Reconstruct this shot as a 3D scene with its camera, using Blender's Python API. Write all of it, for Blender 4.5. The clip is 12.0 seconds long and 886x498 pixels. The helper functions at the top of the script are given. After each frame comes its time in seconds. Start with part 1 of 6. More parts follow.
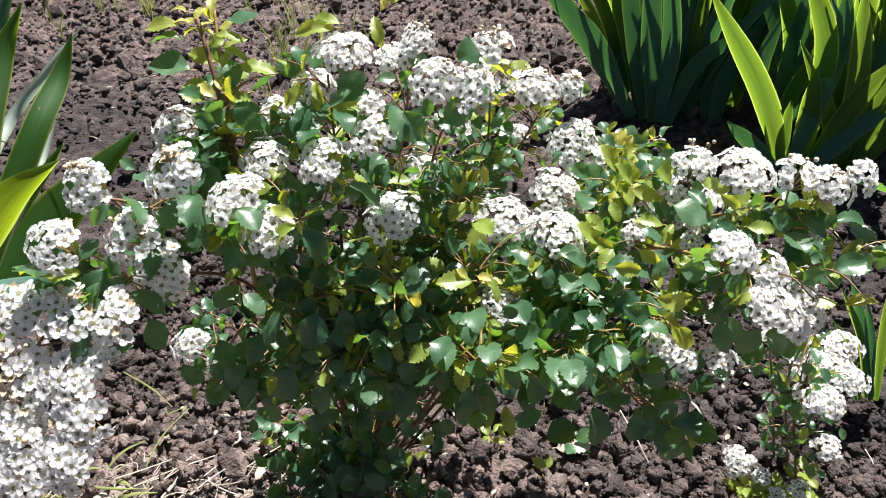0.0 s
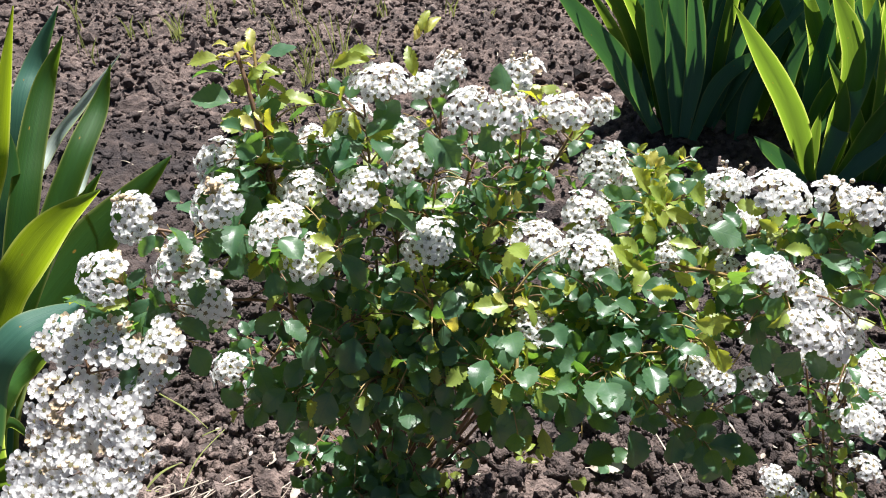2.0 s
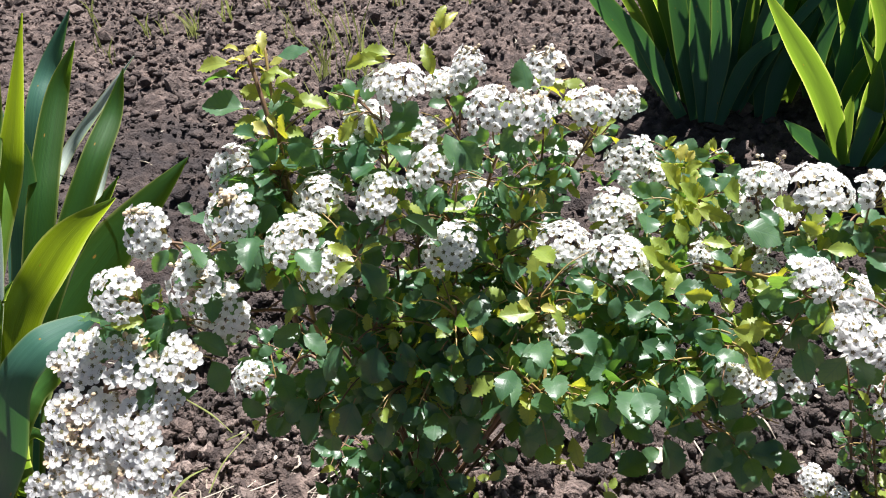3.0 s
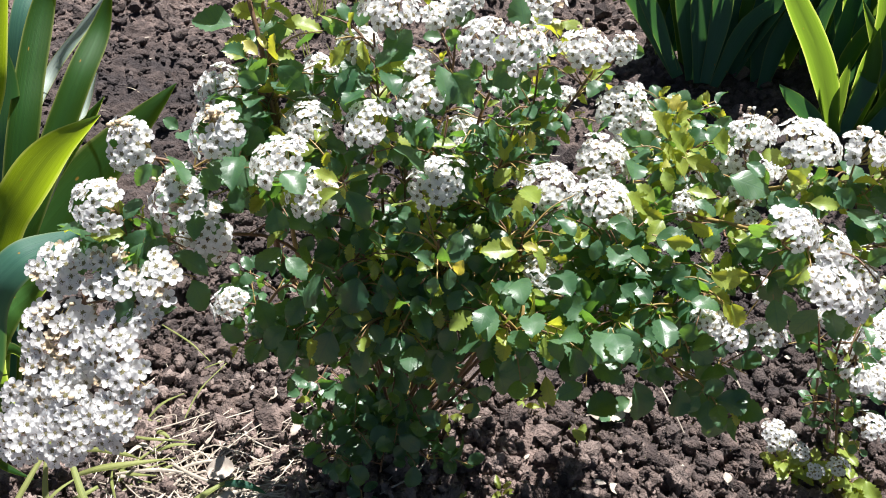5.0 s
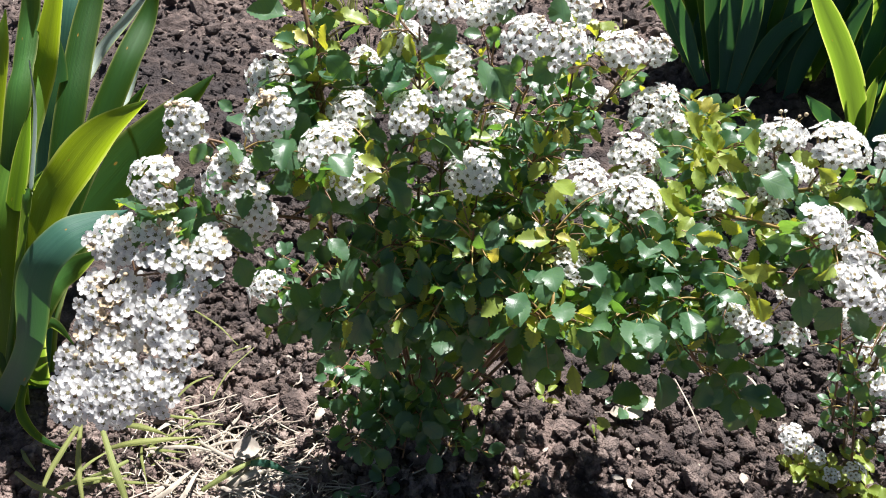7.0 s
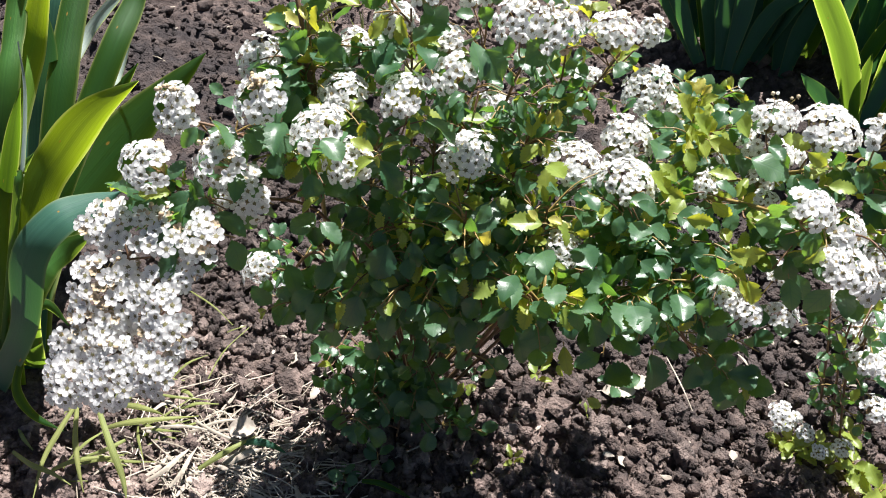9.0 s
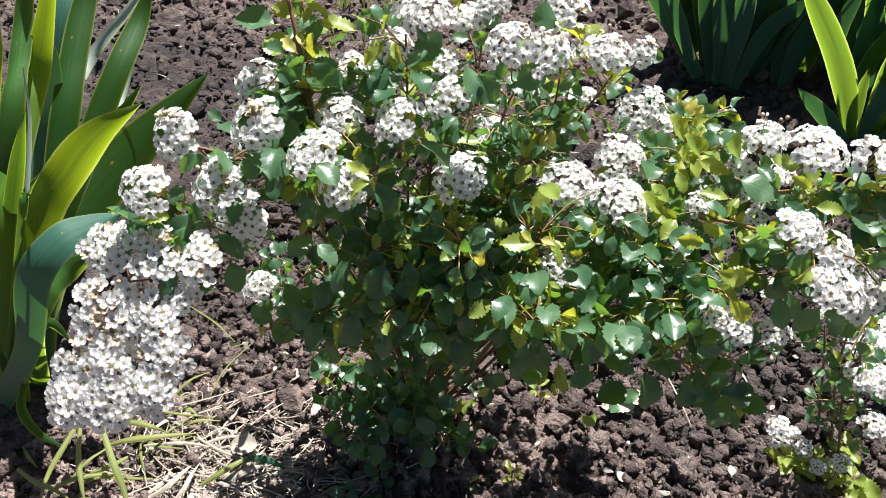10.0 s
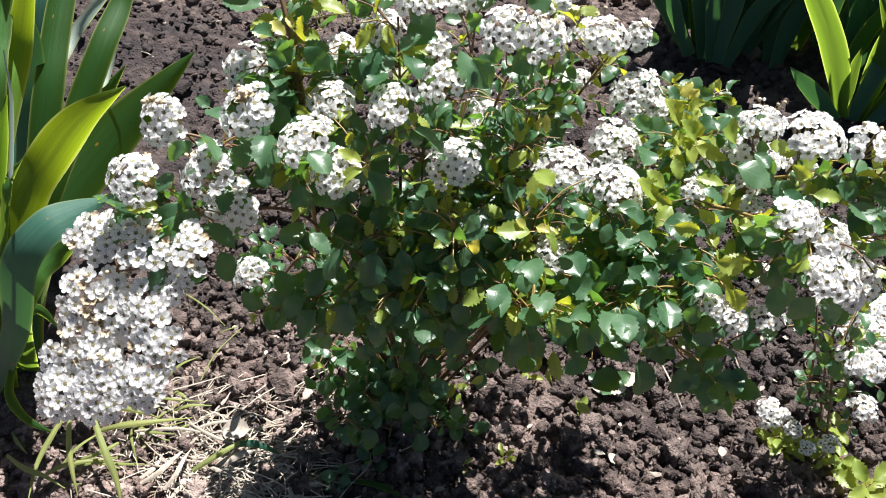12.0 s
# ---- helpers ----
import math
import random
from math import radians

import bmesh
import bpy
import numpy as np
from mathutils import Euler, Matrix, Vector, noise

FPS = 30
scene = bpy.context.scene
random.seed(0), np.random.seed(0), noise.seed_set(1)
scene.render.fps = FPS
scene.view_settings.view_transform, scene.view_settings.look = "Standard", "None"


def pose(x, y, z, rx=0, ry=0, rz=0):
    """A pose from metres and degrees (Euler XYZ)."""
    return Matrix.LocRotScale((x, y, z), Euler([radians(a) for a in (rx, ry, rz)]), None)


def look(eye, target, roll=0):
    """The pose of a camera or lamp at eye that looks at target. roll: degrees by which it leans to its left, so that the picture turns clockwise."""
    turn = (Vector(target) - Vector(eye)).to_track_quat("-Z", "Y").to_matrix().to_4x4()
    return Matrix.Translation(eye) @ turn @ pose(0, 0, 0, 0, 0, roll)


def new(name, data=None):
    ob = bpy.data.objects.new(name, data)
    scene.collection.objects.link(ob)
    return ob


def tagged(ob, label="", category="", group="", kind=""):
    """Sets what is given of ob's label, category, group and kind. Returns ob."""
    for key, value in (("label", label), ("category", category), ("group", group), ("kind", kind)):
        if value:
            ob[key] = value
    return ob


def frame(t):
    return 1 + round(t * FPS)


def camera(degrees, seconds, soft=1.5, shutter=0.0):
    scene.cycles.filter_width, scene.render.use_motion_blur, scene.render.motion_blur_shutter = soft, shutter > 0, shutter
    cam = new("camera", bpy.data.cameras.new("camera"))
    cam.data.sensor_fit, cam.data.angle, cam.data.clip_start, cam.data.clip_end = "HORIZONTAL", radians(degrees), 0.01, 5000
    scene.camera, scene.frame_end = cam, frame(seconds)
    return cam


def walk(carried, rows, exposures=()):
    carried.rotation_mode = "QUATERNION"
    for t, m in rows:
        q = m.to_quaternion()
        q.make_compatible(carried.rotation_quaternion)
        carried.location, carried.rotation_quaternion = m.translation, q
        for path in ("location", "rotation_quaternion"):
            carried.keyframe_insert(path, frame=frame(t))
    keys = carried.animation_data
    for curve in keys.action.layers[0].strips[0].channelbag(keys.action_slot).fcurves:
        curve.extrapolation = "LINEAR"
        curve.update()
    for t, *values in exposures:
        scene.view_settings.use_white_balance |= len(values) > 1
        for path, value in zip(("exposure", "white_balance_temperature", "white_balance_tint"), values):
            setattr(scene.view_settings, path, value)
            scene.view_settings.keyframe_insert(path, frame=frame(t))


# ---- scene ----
cam = camera(63.0, 12.0, soft=1.0)
PATH = [
    (0, (0.12, -0.019, 0.715), (-0.228, 1.498, -0.541), -1.0),
    (0.5, (0.12, -0.006, 0.707), (-0.201, 1.508, -0.56), -0.7),
    (1, (0.109, -0.01, 0.714), (-0.244, 1.51, -0.537), -1.7),
    (1.5, (0.108, -0.019, 0.725), (-0.254, 1.527, -0.492), -2.2),
    (2, (0.11, -0.022, 0.726), (-0.3, 1.506, -0.498), -3.0),
    (2.5, (0.107, 0.0, 0.721), (-0.307, 1.502, -0.533), -4.3),
    (3, (0.104, 0.001, 0.725), (-0.36, 1.492, -0.524), -5.7),
    (3.2, (0.099, -0.013, 0.728), (-0.383, 1.478, -0.514), -4.9),
    (4.8, (0.097, -0.013, 0.714), (-0.34, 1.426, -0.604), -1.7),
    (5, (0.107, -0.008, 0.714), (-0.304, 1.412, -0.633), -1.6),
    (5.5, (0.106, -0.011, 0.716), (-0.338, 1.41, -0.619), -2.4),
    (6, (0.105, -0.018, 0.717), (-0.33, 1.404, -0.62), -1.4),
    (6.5, (0.104, -0.026, 0.72), (-0.34, 1.391, -0.62), -1.2),
    (6.7, (0.1, -0.032, 0.717), (-0.35, 1.387, -0.619), -0.8),
    (8.3, (0.096, -0.036, 0.725), (-0.35, 1.372, -0.624), -0.1),
    (8.5, (0.096, -0.037, 0.727), (-0.352, 1.358, -0.634), -0.4),
    (9, (0.1, -0.031, 0.722), (-0.326, 1.347, -0.663), -0.3),
    (9.5, (0.101, -0.029, 0.727), (-0.347, 1.35, -0.652), -0.5),
    (10, (0.108, -0.03, 0.733), (-0.339, 1.364, -0.63), -1.0),
    (10.5, (0.109, -0.029, 0.736), (-0.346, 1.361, -0.629), -0.8),
    (11, (0.101, -0.028, 0.736), (-0.34, 1.35, -0.645), -0.1),
    (11.5, (0.101, -0.031, 0.739), (-0.329, 1.345, -0.647), -0.3),
    (12, (0.101, -0.021, 0.735), (-0.302, 1.337, -0.676), -0.3),
]
walk(cam, [(t, look(eye, target, roll)) for t, eye, target, roll in PATH])

# ---- light ----
SUN_AZ, SUN_EL = 12.0, 64.0          # degrees: from straight ahead towards the right, and above the horizon
world = bpy.data.worlds.new("sky")
scene.world = world
world.use_nodes = True
wn = world.node_tree
sky = wn.nodes.new("ShaderNodeTexSky")
sky.sky_type, sky.sun_disc = "NISHITA", False
sky.sun_elevation, sky.sun_rotation = radians(SUN_EL), radians(SUN_AZ)
wn.links.new(sky.outputs[0], wn.nodes["Background"].inputs[0])
wn.nodes["Background"].inputs[1].default_value = 0.027
sun_data = bpy.data.lights.new("sun", "SUN")
sun_data.energy, sun_data.angle, sun_data.color = 5.0, radians(0.55), (1.0, 0.975, 0.955)
sun = new("sun", sun_data)
to_sun = Vector((math.sin(radians(SUN_AZ)) * math.cos(radians(SUN_EL)), math.cos(radians(SUN_AZ)) * math.cos(radians(SUN_EL)), math.sin(radians(SUN_EL))))
sun.matrix_world = look(tuple(to_sun * 8), (0, 0, 0))
scene.view_settings.exposure = 1.43


# ---- materials ----
class Nodes:
    """A node material under construction, with short calls for the nodes used here."""

    def __init__(self, name):
        self.mat = bpy.data.materials.new(name)
        self.mat.use_nodes = True
        self.tree = self.mat.node_tree
        self.bsdf = self.tree.nodes["Principled BSDF"]
        self.out = self.tree.nodes["Material Output"]

    def node(self, kind, **inputs):
        n = self.tree.nodes.new(kind)
        for key, value in inputs.items():
            self.put(n.inputs[key.replace("_", " ")], value)
        return n

    def put(self, socket, value):
        if isinstance(value, bpy.types.NodeSocket):
            self.tree.links.new(value, socket)
        elif socket.type == "RGBA":
            socket.default_value = (*value[:3], 1)
        else:
            socket.default_value = value

    def coords(self):
        return self.node("ShaderNodeTexCoord").outputs["Object"]

    def noise(self, scale, detail=4, vector=None, stretch=None):
        v = vector or self.coords()
        if stretch:
            v = self.node("ShaderNodeMapping", Vector=v, Scale=stretch).outputs[0]
        return self.node("ShaderNodeTexNoise", Vector=v, Scale=scale, Detail=detail).outputs[0]

    def ramp(self, fac, stops):
        n = self.node("ShaderNodeValToRGB", Fac=fac)
        while len(n.color_ramp.elements) < len(stops):
            n.color_ramp.elements.new(0.5)
        for e, (p, c) in zip(n.color_ramp.elements, stops):
            e.position, e.color = p, (*c, 1)
        return n.outputs[0]

    def mix(self, fac, a, b, blend="MIX"):
        n = self.node("ShaderNodeMix")
        n.data_type, n.blend_type = "RGBA", blend
        self.put(n.inputs[0], fac)
        self.put(n.inputs[6], a if isinstance(a, bpy.types.NodeSocket) else (*a, 1))
        self.put(n.inputs[7], b if isinstance(b, bpy.types.NodeSocket) else (*b, 1))
        return n.outputs[2]

    def bump(self, height, strength, distance):
        return self.node("ShaderNodeBump", Height=height, Strength=strength, Distance=distance).outputs[0]

    def island(self):
        return self.node("ShaderNodeNewGeometry").outputs["Random Per Island"]

    def set(self, **inputs):
        for key, value in inputs.items():
            self.put(self.bsdf.inputs[key.replace("_", " ")], value)
        return self.mat

    def thin(self, colour, share, normal=None):
        """Light shining through a leaf or a petal."""
        t = self.node("ShaderNodeBsdfTranslucent", Color=colour)
        if normal:
            self.put(t.inputs["Normal"], normal)
        m = self.node("ShaderNodeMixShader")
        self.put(m.inputs[0], share)
        self.put(m.inputs[1], self.bsdf.outputs[0])
        self.put(m.inputs[2], t.outputs[0])
        self.put(self.out.inputs[0], m.outputs[0])
        return self.mat


def leaf_material(name, face, face2, through_colour, share, rough=0.42):
    """Small shrub leaves: a pale midrib, faint side veins, blotches, tints that differ from leaf to leaf."""
    n = Nodes(name)
    both = n.node("ShaderNodeMath", Value=n.island())
    both.operation = "ADD"
    n.put(both.inputs[1], n.node("ShaderNodeObjectInfo").outputs["Random"])
    frac = n.node("ShaderNodeMath", Value=both.outputs[0])
    frac.operation = "FRACT"
    tint = frac.outputs[0]
    uv = n.node("ShaderNodeSeparateXYZ", Vector=n.node("ShaderNodeTexCoord").outputs["UV"])
    side = n.node("ShaderNodeMath", Value=uv.outputs[0])
    side.operation = "ABSOLUTE"
    slant = n.node("ShaderNodeMath", Value=side.outputs[0])
    slant.operation = "MULTIPLY_ADD"
    n.put(slant.inputs[1], -0.9)
    n.put(slant.inputs[2], uv.outputs[1])
    wave = n.node("ShaderNodeMath", Value=slant.outputs[0])
    wave.operation = "PINGPONG"
    n.put(wave.inputs[1], 0.075)
    veins = n.ramp(wave.outputs[0], [(0.0, (1, 1, 1)), (0.018, (0, 0, 0))])
    rib = n.ramp(side.outputs[0], [(0.010, (1, 1, 1)), (0.026, (0, 0, 0))])
    lines = n.mix(1.0, veins, rib, "LIGHTEN")
    base = n.mix(tint, face, face2)
    base = n.mix(n.ramp(n.noise(90, 3), [(0.35, (0, 0, 0)), (0.75, (0.35, 0.35, 0.35))]), base, [c * 1.5 for c in face2])
    base = n.mix(n.mix(0.12, (0, 0, 0), lines), base, [min(1, c * 1.9 + 0.02) for c in face2])
    warm = n.mix(tint, through_colour, [through_colour[0] * 1.5, through_colour[1] * 1.25, through_colour[2]])
    warm = n.mix(n.mix(0.4, (0, 0, 0), lines), warm, [c * 0.45 for c in through_colour])
    low = n.node("ShaderNodeMath", Value=n.noise(220, 3))
    low.operation = "SUBTRACT"
    n.put(low.inputs[1], n.node("ShaderNodeRGBToBW", Color=lines).outputs[0])
    nrm = n.bump(low.outputs[0], 0.10, 0.0007)
    n.set(Base_Color=base, Roughness=rough, Normal=nrm)
    n.bsdf.inputs["Specular IOR Level"].default_value = 0.68
    return n.thin(warm, share, nrm)


LEAF = leaf_material("spirea_leaf_green", (0.017, 0.066, 0.030), (0.068, 0.140, 0.072), (0.16, 0.36, 0.04), 0.38, 0.36)
LEAF_YOUNG = leaf_material("spirea_leaf_young", (0.16, 0.25, 0.045), (0.26, 0.31, 0.06), (0.46, 0.53, 0.04), 0.47)
LEAF_TIP = leaf_material("spirea_leaf_tip", (0.36, 0.39, 0.10), (0.46, 0.42, 0.12), (0.66, 0.62, 0.08), 0.47)


def petal_material():
    n = Nodes("white_petal")
    tone = n.mix(n.island(), (0.87, 0.87, 0.87), (0.81, 0.81, 0.80))
    n.set(Base_Color=tone, Roughness=0.55, Normal=n.bump(n.noise(700, 2), 0.15, 0.0005))
    return n.thin((0.88, 0.88, 0.88), 0.55)


def plain_material(name, a, b, rough, scale, bump=0.2, dist=0.001, stretch=None):
    n = Nodes(name)
    grain = n.noise(scale, 4, stretch=stretch)
    tone = n.mix(n.island(), a, b)
    tone = n.mix(n.ramp(grain, [(0.3, (0, 0, 0)), (0.7, (0.5, 0.5, 0.5))]), tone, [c * 0.55 for c in a])
    return n.set(Base_Color=tone, Roughness=rough, Normal=n.bump(grain, bump, dist))


PETAL = petal_material()
HEART = plain_material("flower_heart", (0.19, 0.18, 0.085), (0.23, 0.17, 0.08), 0.6, 900)
ANTHER = plain_material("anther_brown", (0.13, 0.075, 0.04), (0.22, 0.14, 0.07), 0.7, 900)
FADED = plain_material("faded_petal", (0.40, 0.30, 0.18), (0.60, 0.50, 0.36), 0.7, 500)
BARK = plain_material("twig_bark", (0.14, 0.080, 0.045), (0.19, 0.10, 0.05), 0.6, 260, 0.4, 0.0006, (1, 1, 0.25))
SHOOT = plain_material("green_shoot", (0.26, 0.22, 0.07), (0.30, 0.17, 0.06), 0.5, 300, 0.2, 0.0005)
DEAD = plain_material("dead_leaf", (0.45, 0.14, 0.04), (0.5, 0.18, 0.05), 0.6, 120)
STRAW = plain_material("dry_straw", (0.20, 0.155, 0.115), (0.58, 0.52, 0.43), 0.75, 200, 0.3, 0.0006, (1, 1, 0.3))

CHIP = plain_material("bleached_leaf_flake", (0.30, 0.25, 0.20), (0.50, 0.44, 0.38), 0.8, 240, 0.3, 0.0006)


def blade_material(name, face, through_colour, share, rough=0.4, lines=44, edge=1.0):
    """Sword-shaped leaves: fine veins along u, a pale rim, a few rusty spots."""
    n = Nodes(name)
    uv = n.node("ShaderNodeTexCoord").outputs["UV"]
    line = n.noise(1.0, 4, uv, (lines, 0.8, 1))
    broad = n.noise(1.0, 3, uv, (5, 2.2, 1))
    rnd = n.node("ShaderNodeObjectInfo").outputs["Random"]
    tone = n.mix(rnd, face, (face[0] * 1.35, face[1] * 1.2, face[2] * 1.25))
    tone = n.mix(n.ramp(broad, [(0.35, (0, 0, 0)), (0.75, (0.5, 0.5, 0.5))]), tone, (face[0] * 0.7, face[1] * 0.8, face[2] * 1.1))
    tone = n.mix(n.ramp(line, [(0.42, (0, 0, 0)), (0.60, (0.75, 0.75, 0.75))]), tone, (face[0] * 1.6, face[1] * 1.45, face[2] * 1.4))
    spot = n.node("ShaderNodeTexVoronoi", Vector=n.node("ShaderNodeMapping", Vector=uv, Scale=(2.2, 9, 1)).outputs[0], Scale=1.0)
    rust = n.ramp(spot.outputs["Distance"], [(0.045, (1, 1, 1)), (0.07, (0, 0, 0))])
    tone = n.mix(rust, tone, (0.30, 0.17, 0.03))
    glow = n.mix(n.ramp(line, [(0.40, (0, 0, 0)), (0.62, (0.75, 0.75, 0.75))]), through_colour, [c * 0.6 for c in through_colour])
    glow = n.mix(rust, glow, (0.20, 0.12, 0.02))
    across = n.node("ShaderNodeSeparateXYZ", Vector=uv).outputs[0]
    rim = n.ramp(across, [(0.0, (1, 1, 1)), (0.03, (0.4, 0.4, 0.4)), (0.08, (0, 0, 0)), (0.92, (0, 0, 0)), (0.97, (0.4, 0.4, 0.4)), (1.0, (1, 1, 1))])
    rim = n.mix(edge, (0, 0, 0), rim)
    thin = n.ramp(across, [(0.0, (1, 1, 1)), (0.10, (0.75, 0.75, 0.75)), (0.34, (0.15, 0.15, 0.15)), (0.5, (0, 0, 0)), (0.66, (0.15, 0.15, 0.15)), (0.90, (0.75, 0.75, 0.75)), (1.0, (1, 1, 1))])
    thin = n.mix(n.ramp(broad, [(0.35, (0, 0, 0)), (0.7, (0.5, 0.5, 0.5))]), thin, (0.55, 0.55, 0.55))
    glow = n.mix(thin, [c * 0.7 for c in through_colour[:2]] + [through_colour[2]], glow)
    share = n.mix(n.mix(edge, (0.4, 0.4, 0.4), thin), [share * 0.55] * 3, [min(0.8, share * 1.5)] * 3)
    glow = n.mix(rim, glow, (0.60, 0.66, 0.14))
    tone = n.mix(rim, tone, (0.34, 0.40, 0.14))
    nrm = n.bump(line, 0.45, 0.0008)
    n.set(Base_Color=tone, Roughness=rough, Normal=nrm)
    n.bsdf.inputs["Specular IOR Level"].default_value = 0.22
    return n.thin(glow, share, nrm)


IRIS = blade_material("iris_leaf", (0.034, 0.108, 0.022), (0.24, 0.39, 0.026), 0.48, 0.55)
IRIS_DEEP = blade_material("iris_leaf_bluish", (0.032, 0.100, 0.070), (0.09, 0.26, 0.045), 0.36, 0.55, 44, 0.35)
# same iris leaf, its green darkened for blades turned out of the sun
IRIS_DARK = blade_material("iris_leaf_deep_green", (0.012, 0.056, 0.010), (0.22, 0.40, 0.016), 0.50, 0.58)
# same iris leaf, sunlight put into a brighter, yellower colour
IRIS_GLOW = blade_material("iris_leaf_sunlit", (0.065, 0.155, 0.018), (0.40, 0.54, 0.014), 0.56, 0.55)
IRIS_PALE = blade_material("iris_leaf_pale", (0.26, 0.34, 0.29), (0.38, 0.50, 0.36), 0.45, 0.5)
GRASS = blade_material("grass_blade", (0.21, 0.25, 0.085), (0.38, 0.42, 0.11), 0.4, 0.5, 12)


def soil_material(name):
    """Crumbly bed soil, its colour darkened behind the shrub to stand for shaded clod faces."""
    n = Nodes(name)
    big = n.noise(3.2, 5)
    mid = n.noise(48, 8)
    fine = n.noise(300, 6)
    crumb = n.node("ShaderNodeTexVoronoi", Vector=n.mix(0.06, n.coords(), n.node("ShaderNodeTexNoise", Vector=n.coords(), Scale=160.0).outputs[1], "ADD"), Scale=80.0).outputs["Distance"]
    dry = n.ramp(big, [(0.38, (0.042, 0.029, 0.025)), (0.66, (0.158, 0.110, 0.094))])
    tone = n.mix(n.ramp(mid, [(0.42, (0, 0, 0)), (0.62, (0.85, 0.85, 0.85))]), dry, (0.350, 0.255, 0.220))
    tone = n.mix(n.ramp(fine, [(0.44, (0, 0, 0)), (0.70, (0.6, 0.6, 0.6))]), tone, (0.052, 0.036, 0.031))
    tone = n.mix(n.ramp(n.noise(240, 3), [(0.68, (0, 0, 0)), (0.75, (0.7, 0.7, 0.7))]), tone, (0.48, 0.42, 0.39))
    tone = n.mix(n.ramp(n.island(), [(0.0, (0.55, 0.55, 0.55)), (0.5, (0, 0, 0)), (1.0, (0, 0, 0))]), tone, (0.070, 0.050, 0.048))
    tone = n.mix(n.ramp(n.island(), [(0.0, (0, 0, 0)), (0.6, (0, 0, 0)), (1.0, (0.65, 0.65, 0.65))]), tone, (0.43, 0.335, 0.296))
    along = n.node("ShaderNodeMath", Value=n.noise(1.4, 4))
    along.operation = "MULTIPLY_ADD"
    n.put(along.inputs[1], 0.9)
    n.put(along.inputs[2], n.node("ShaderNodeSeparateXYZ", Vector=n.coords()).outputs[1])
    # shaded near sides of the far clods, painted into the soil colour
    far_shade = n.ramp(n.node("ShaderNodeMapRange", Value=along.outputs[0], **{"From Min": 0.76, "From Max": 2.4}).outputs[0], [(0.0, (0, 0, 0)), (0.22, (0.81, 0.81, 0.81)), (0.44, (0.81, 0.81, 0.81)), (0.62, (0.45, 0.45, 0.45)), (1.0, (0.38, 0.38, 0.38))])
    tone = n.mix(far_shade, tone, (0.030, 0.022, 0.021))
    # darker bands, stretched sideways, within that far area
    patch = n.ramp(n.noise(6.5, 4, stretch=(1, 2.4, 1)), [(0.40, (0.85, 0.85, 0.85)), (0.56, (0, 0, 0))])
    tone = n.mix(n.mix(1.0, far_shade, patch, "MULTIPLY"), tone, (0.020, 0.016, 0.018))
    a = n.node("ShaderNodeMath", Value=mid)
    a.operation = "MULTIPLY_ADD"
    n.put(a.inputs[1], 2.2)
    n.put(a.inputs[2], fine)
    b = n.node("ShaderNodeMath", Value=crumb)
    b.operation = "MULTIPLY_ADD"
    n.put(b.inputs[1], -0.25)
    n.put(b.inputs[2], a.outputs[0])
    return n.set(Base_Color=tone, Roughness=0.95, Normal=n.bump(b.outputs[0], 1.0, 0.0055))


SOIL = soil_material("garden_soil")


# ---- mesh helpers ----
def mesh_of(name, verts, faces, mats, which=None, smooth=True, uvs=None):
    me = bpy.data.meshes.new(name)
    me.from_pydata([tuple(v) for v in verts], [], [tuple(f) for f in faces])
    for m in mats:
        me.materials.append(m)
    if which is not None:
        me.polygons.foreach_set("material_index", np.asarray(which, dtype=np.int32))
    me.polygons.foreach_set("use_smooth", np.full(len(me.polygons), smooth))
    if uvs is not None:
        layer = me.uv_layers.new(name="UVMap")
        loops = np.empty(len(me.loops), dtype=np.int32)
        me.loops.foreach_get("vertex_index", loops)
        layer.data.foreach_set("uv", np.asarray(uvs, dtype=np.float32)[loops].ravel())
    me.update()
    return me


def part(name, me, parent, label="", m=None):
    ob = new(name, me)
    ob.parent = parent
    if m is not None:
        ob.matrix_basis = m
    if label:
        tagged(ob, label)
    return ob


def thing(name, at, label, category, group="", kind=""):
    ob = new(name)
    ob.location = at
    return tagged(ob, label, category, group, kind)


class Heap:
    """Many small pieces gathered into one mesh."""

    def __init__(self):
        self.v, self.f, self.m, self.uv, self.n = [], [], [], [], 0

    def add(self, verts, faces, which, m, uv=None):
        a = np.array(m)
        self.v.append(verts @ a[:3, :3].T + a[:3, 3])
        self.f.extend([[i + self.n for i in f] for f in faces])
        self.m.extend(which)
        self.n += len(verts)
        if uv is not None:
            self.uv.append(uv)

    def mesh(self, name, mats):
        return mesh_of(name, np.concatenate(self.v), self.f, mats, self.m, True, np.concatenate(self.uv) if self.uv else None)


def frame_from(point, axis, side=None, size=1.0, roll=0.0):
    """A pose at point whose z lies along axis and whose y lies as near to side as can be."""
    z = Vector(axis).normalized()
    s = Vector(side) if side is not None else Vector((0.31, 0.77, 0.2))
    x = s.cross(z)
    if x.length < 1e-4:
        x = Vector((1, 0.2, 0.1)).cross(z)
    x.normalize()
    y = z.cross(x)
    r = Matrix((x, y, z)).transposed().to_4x4()
    return Matrix.Translation(point) @ r @ Matrix.Rotation(roll, 4, "Z") @ Matrix.Scale(size, 4)


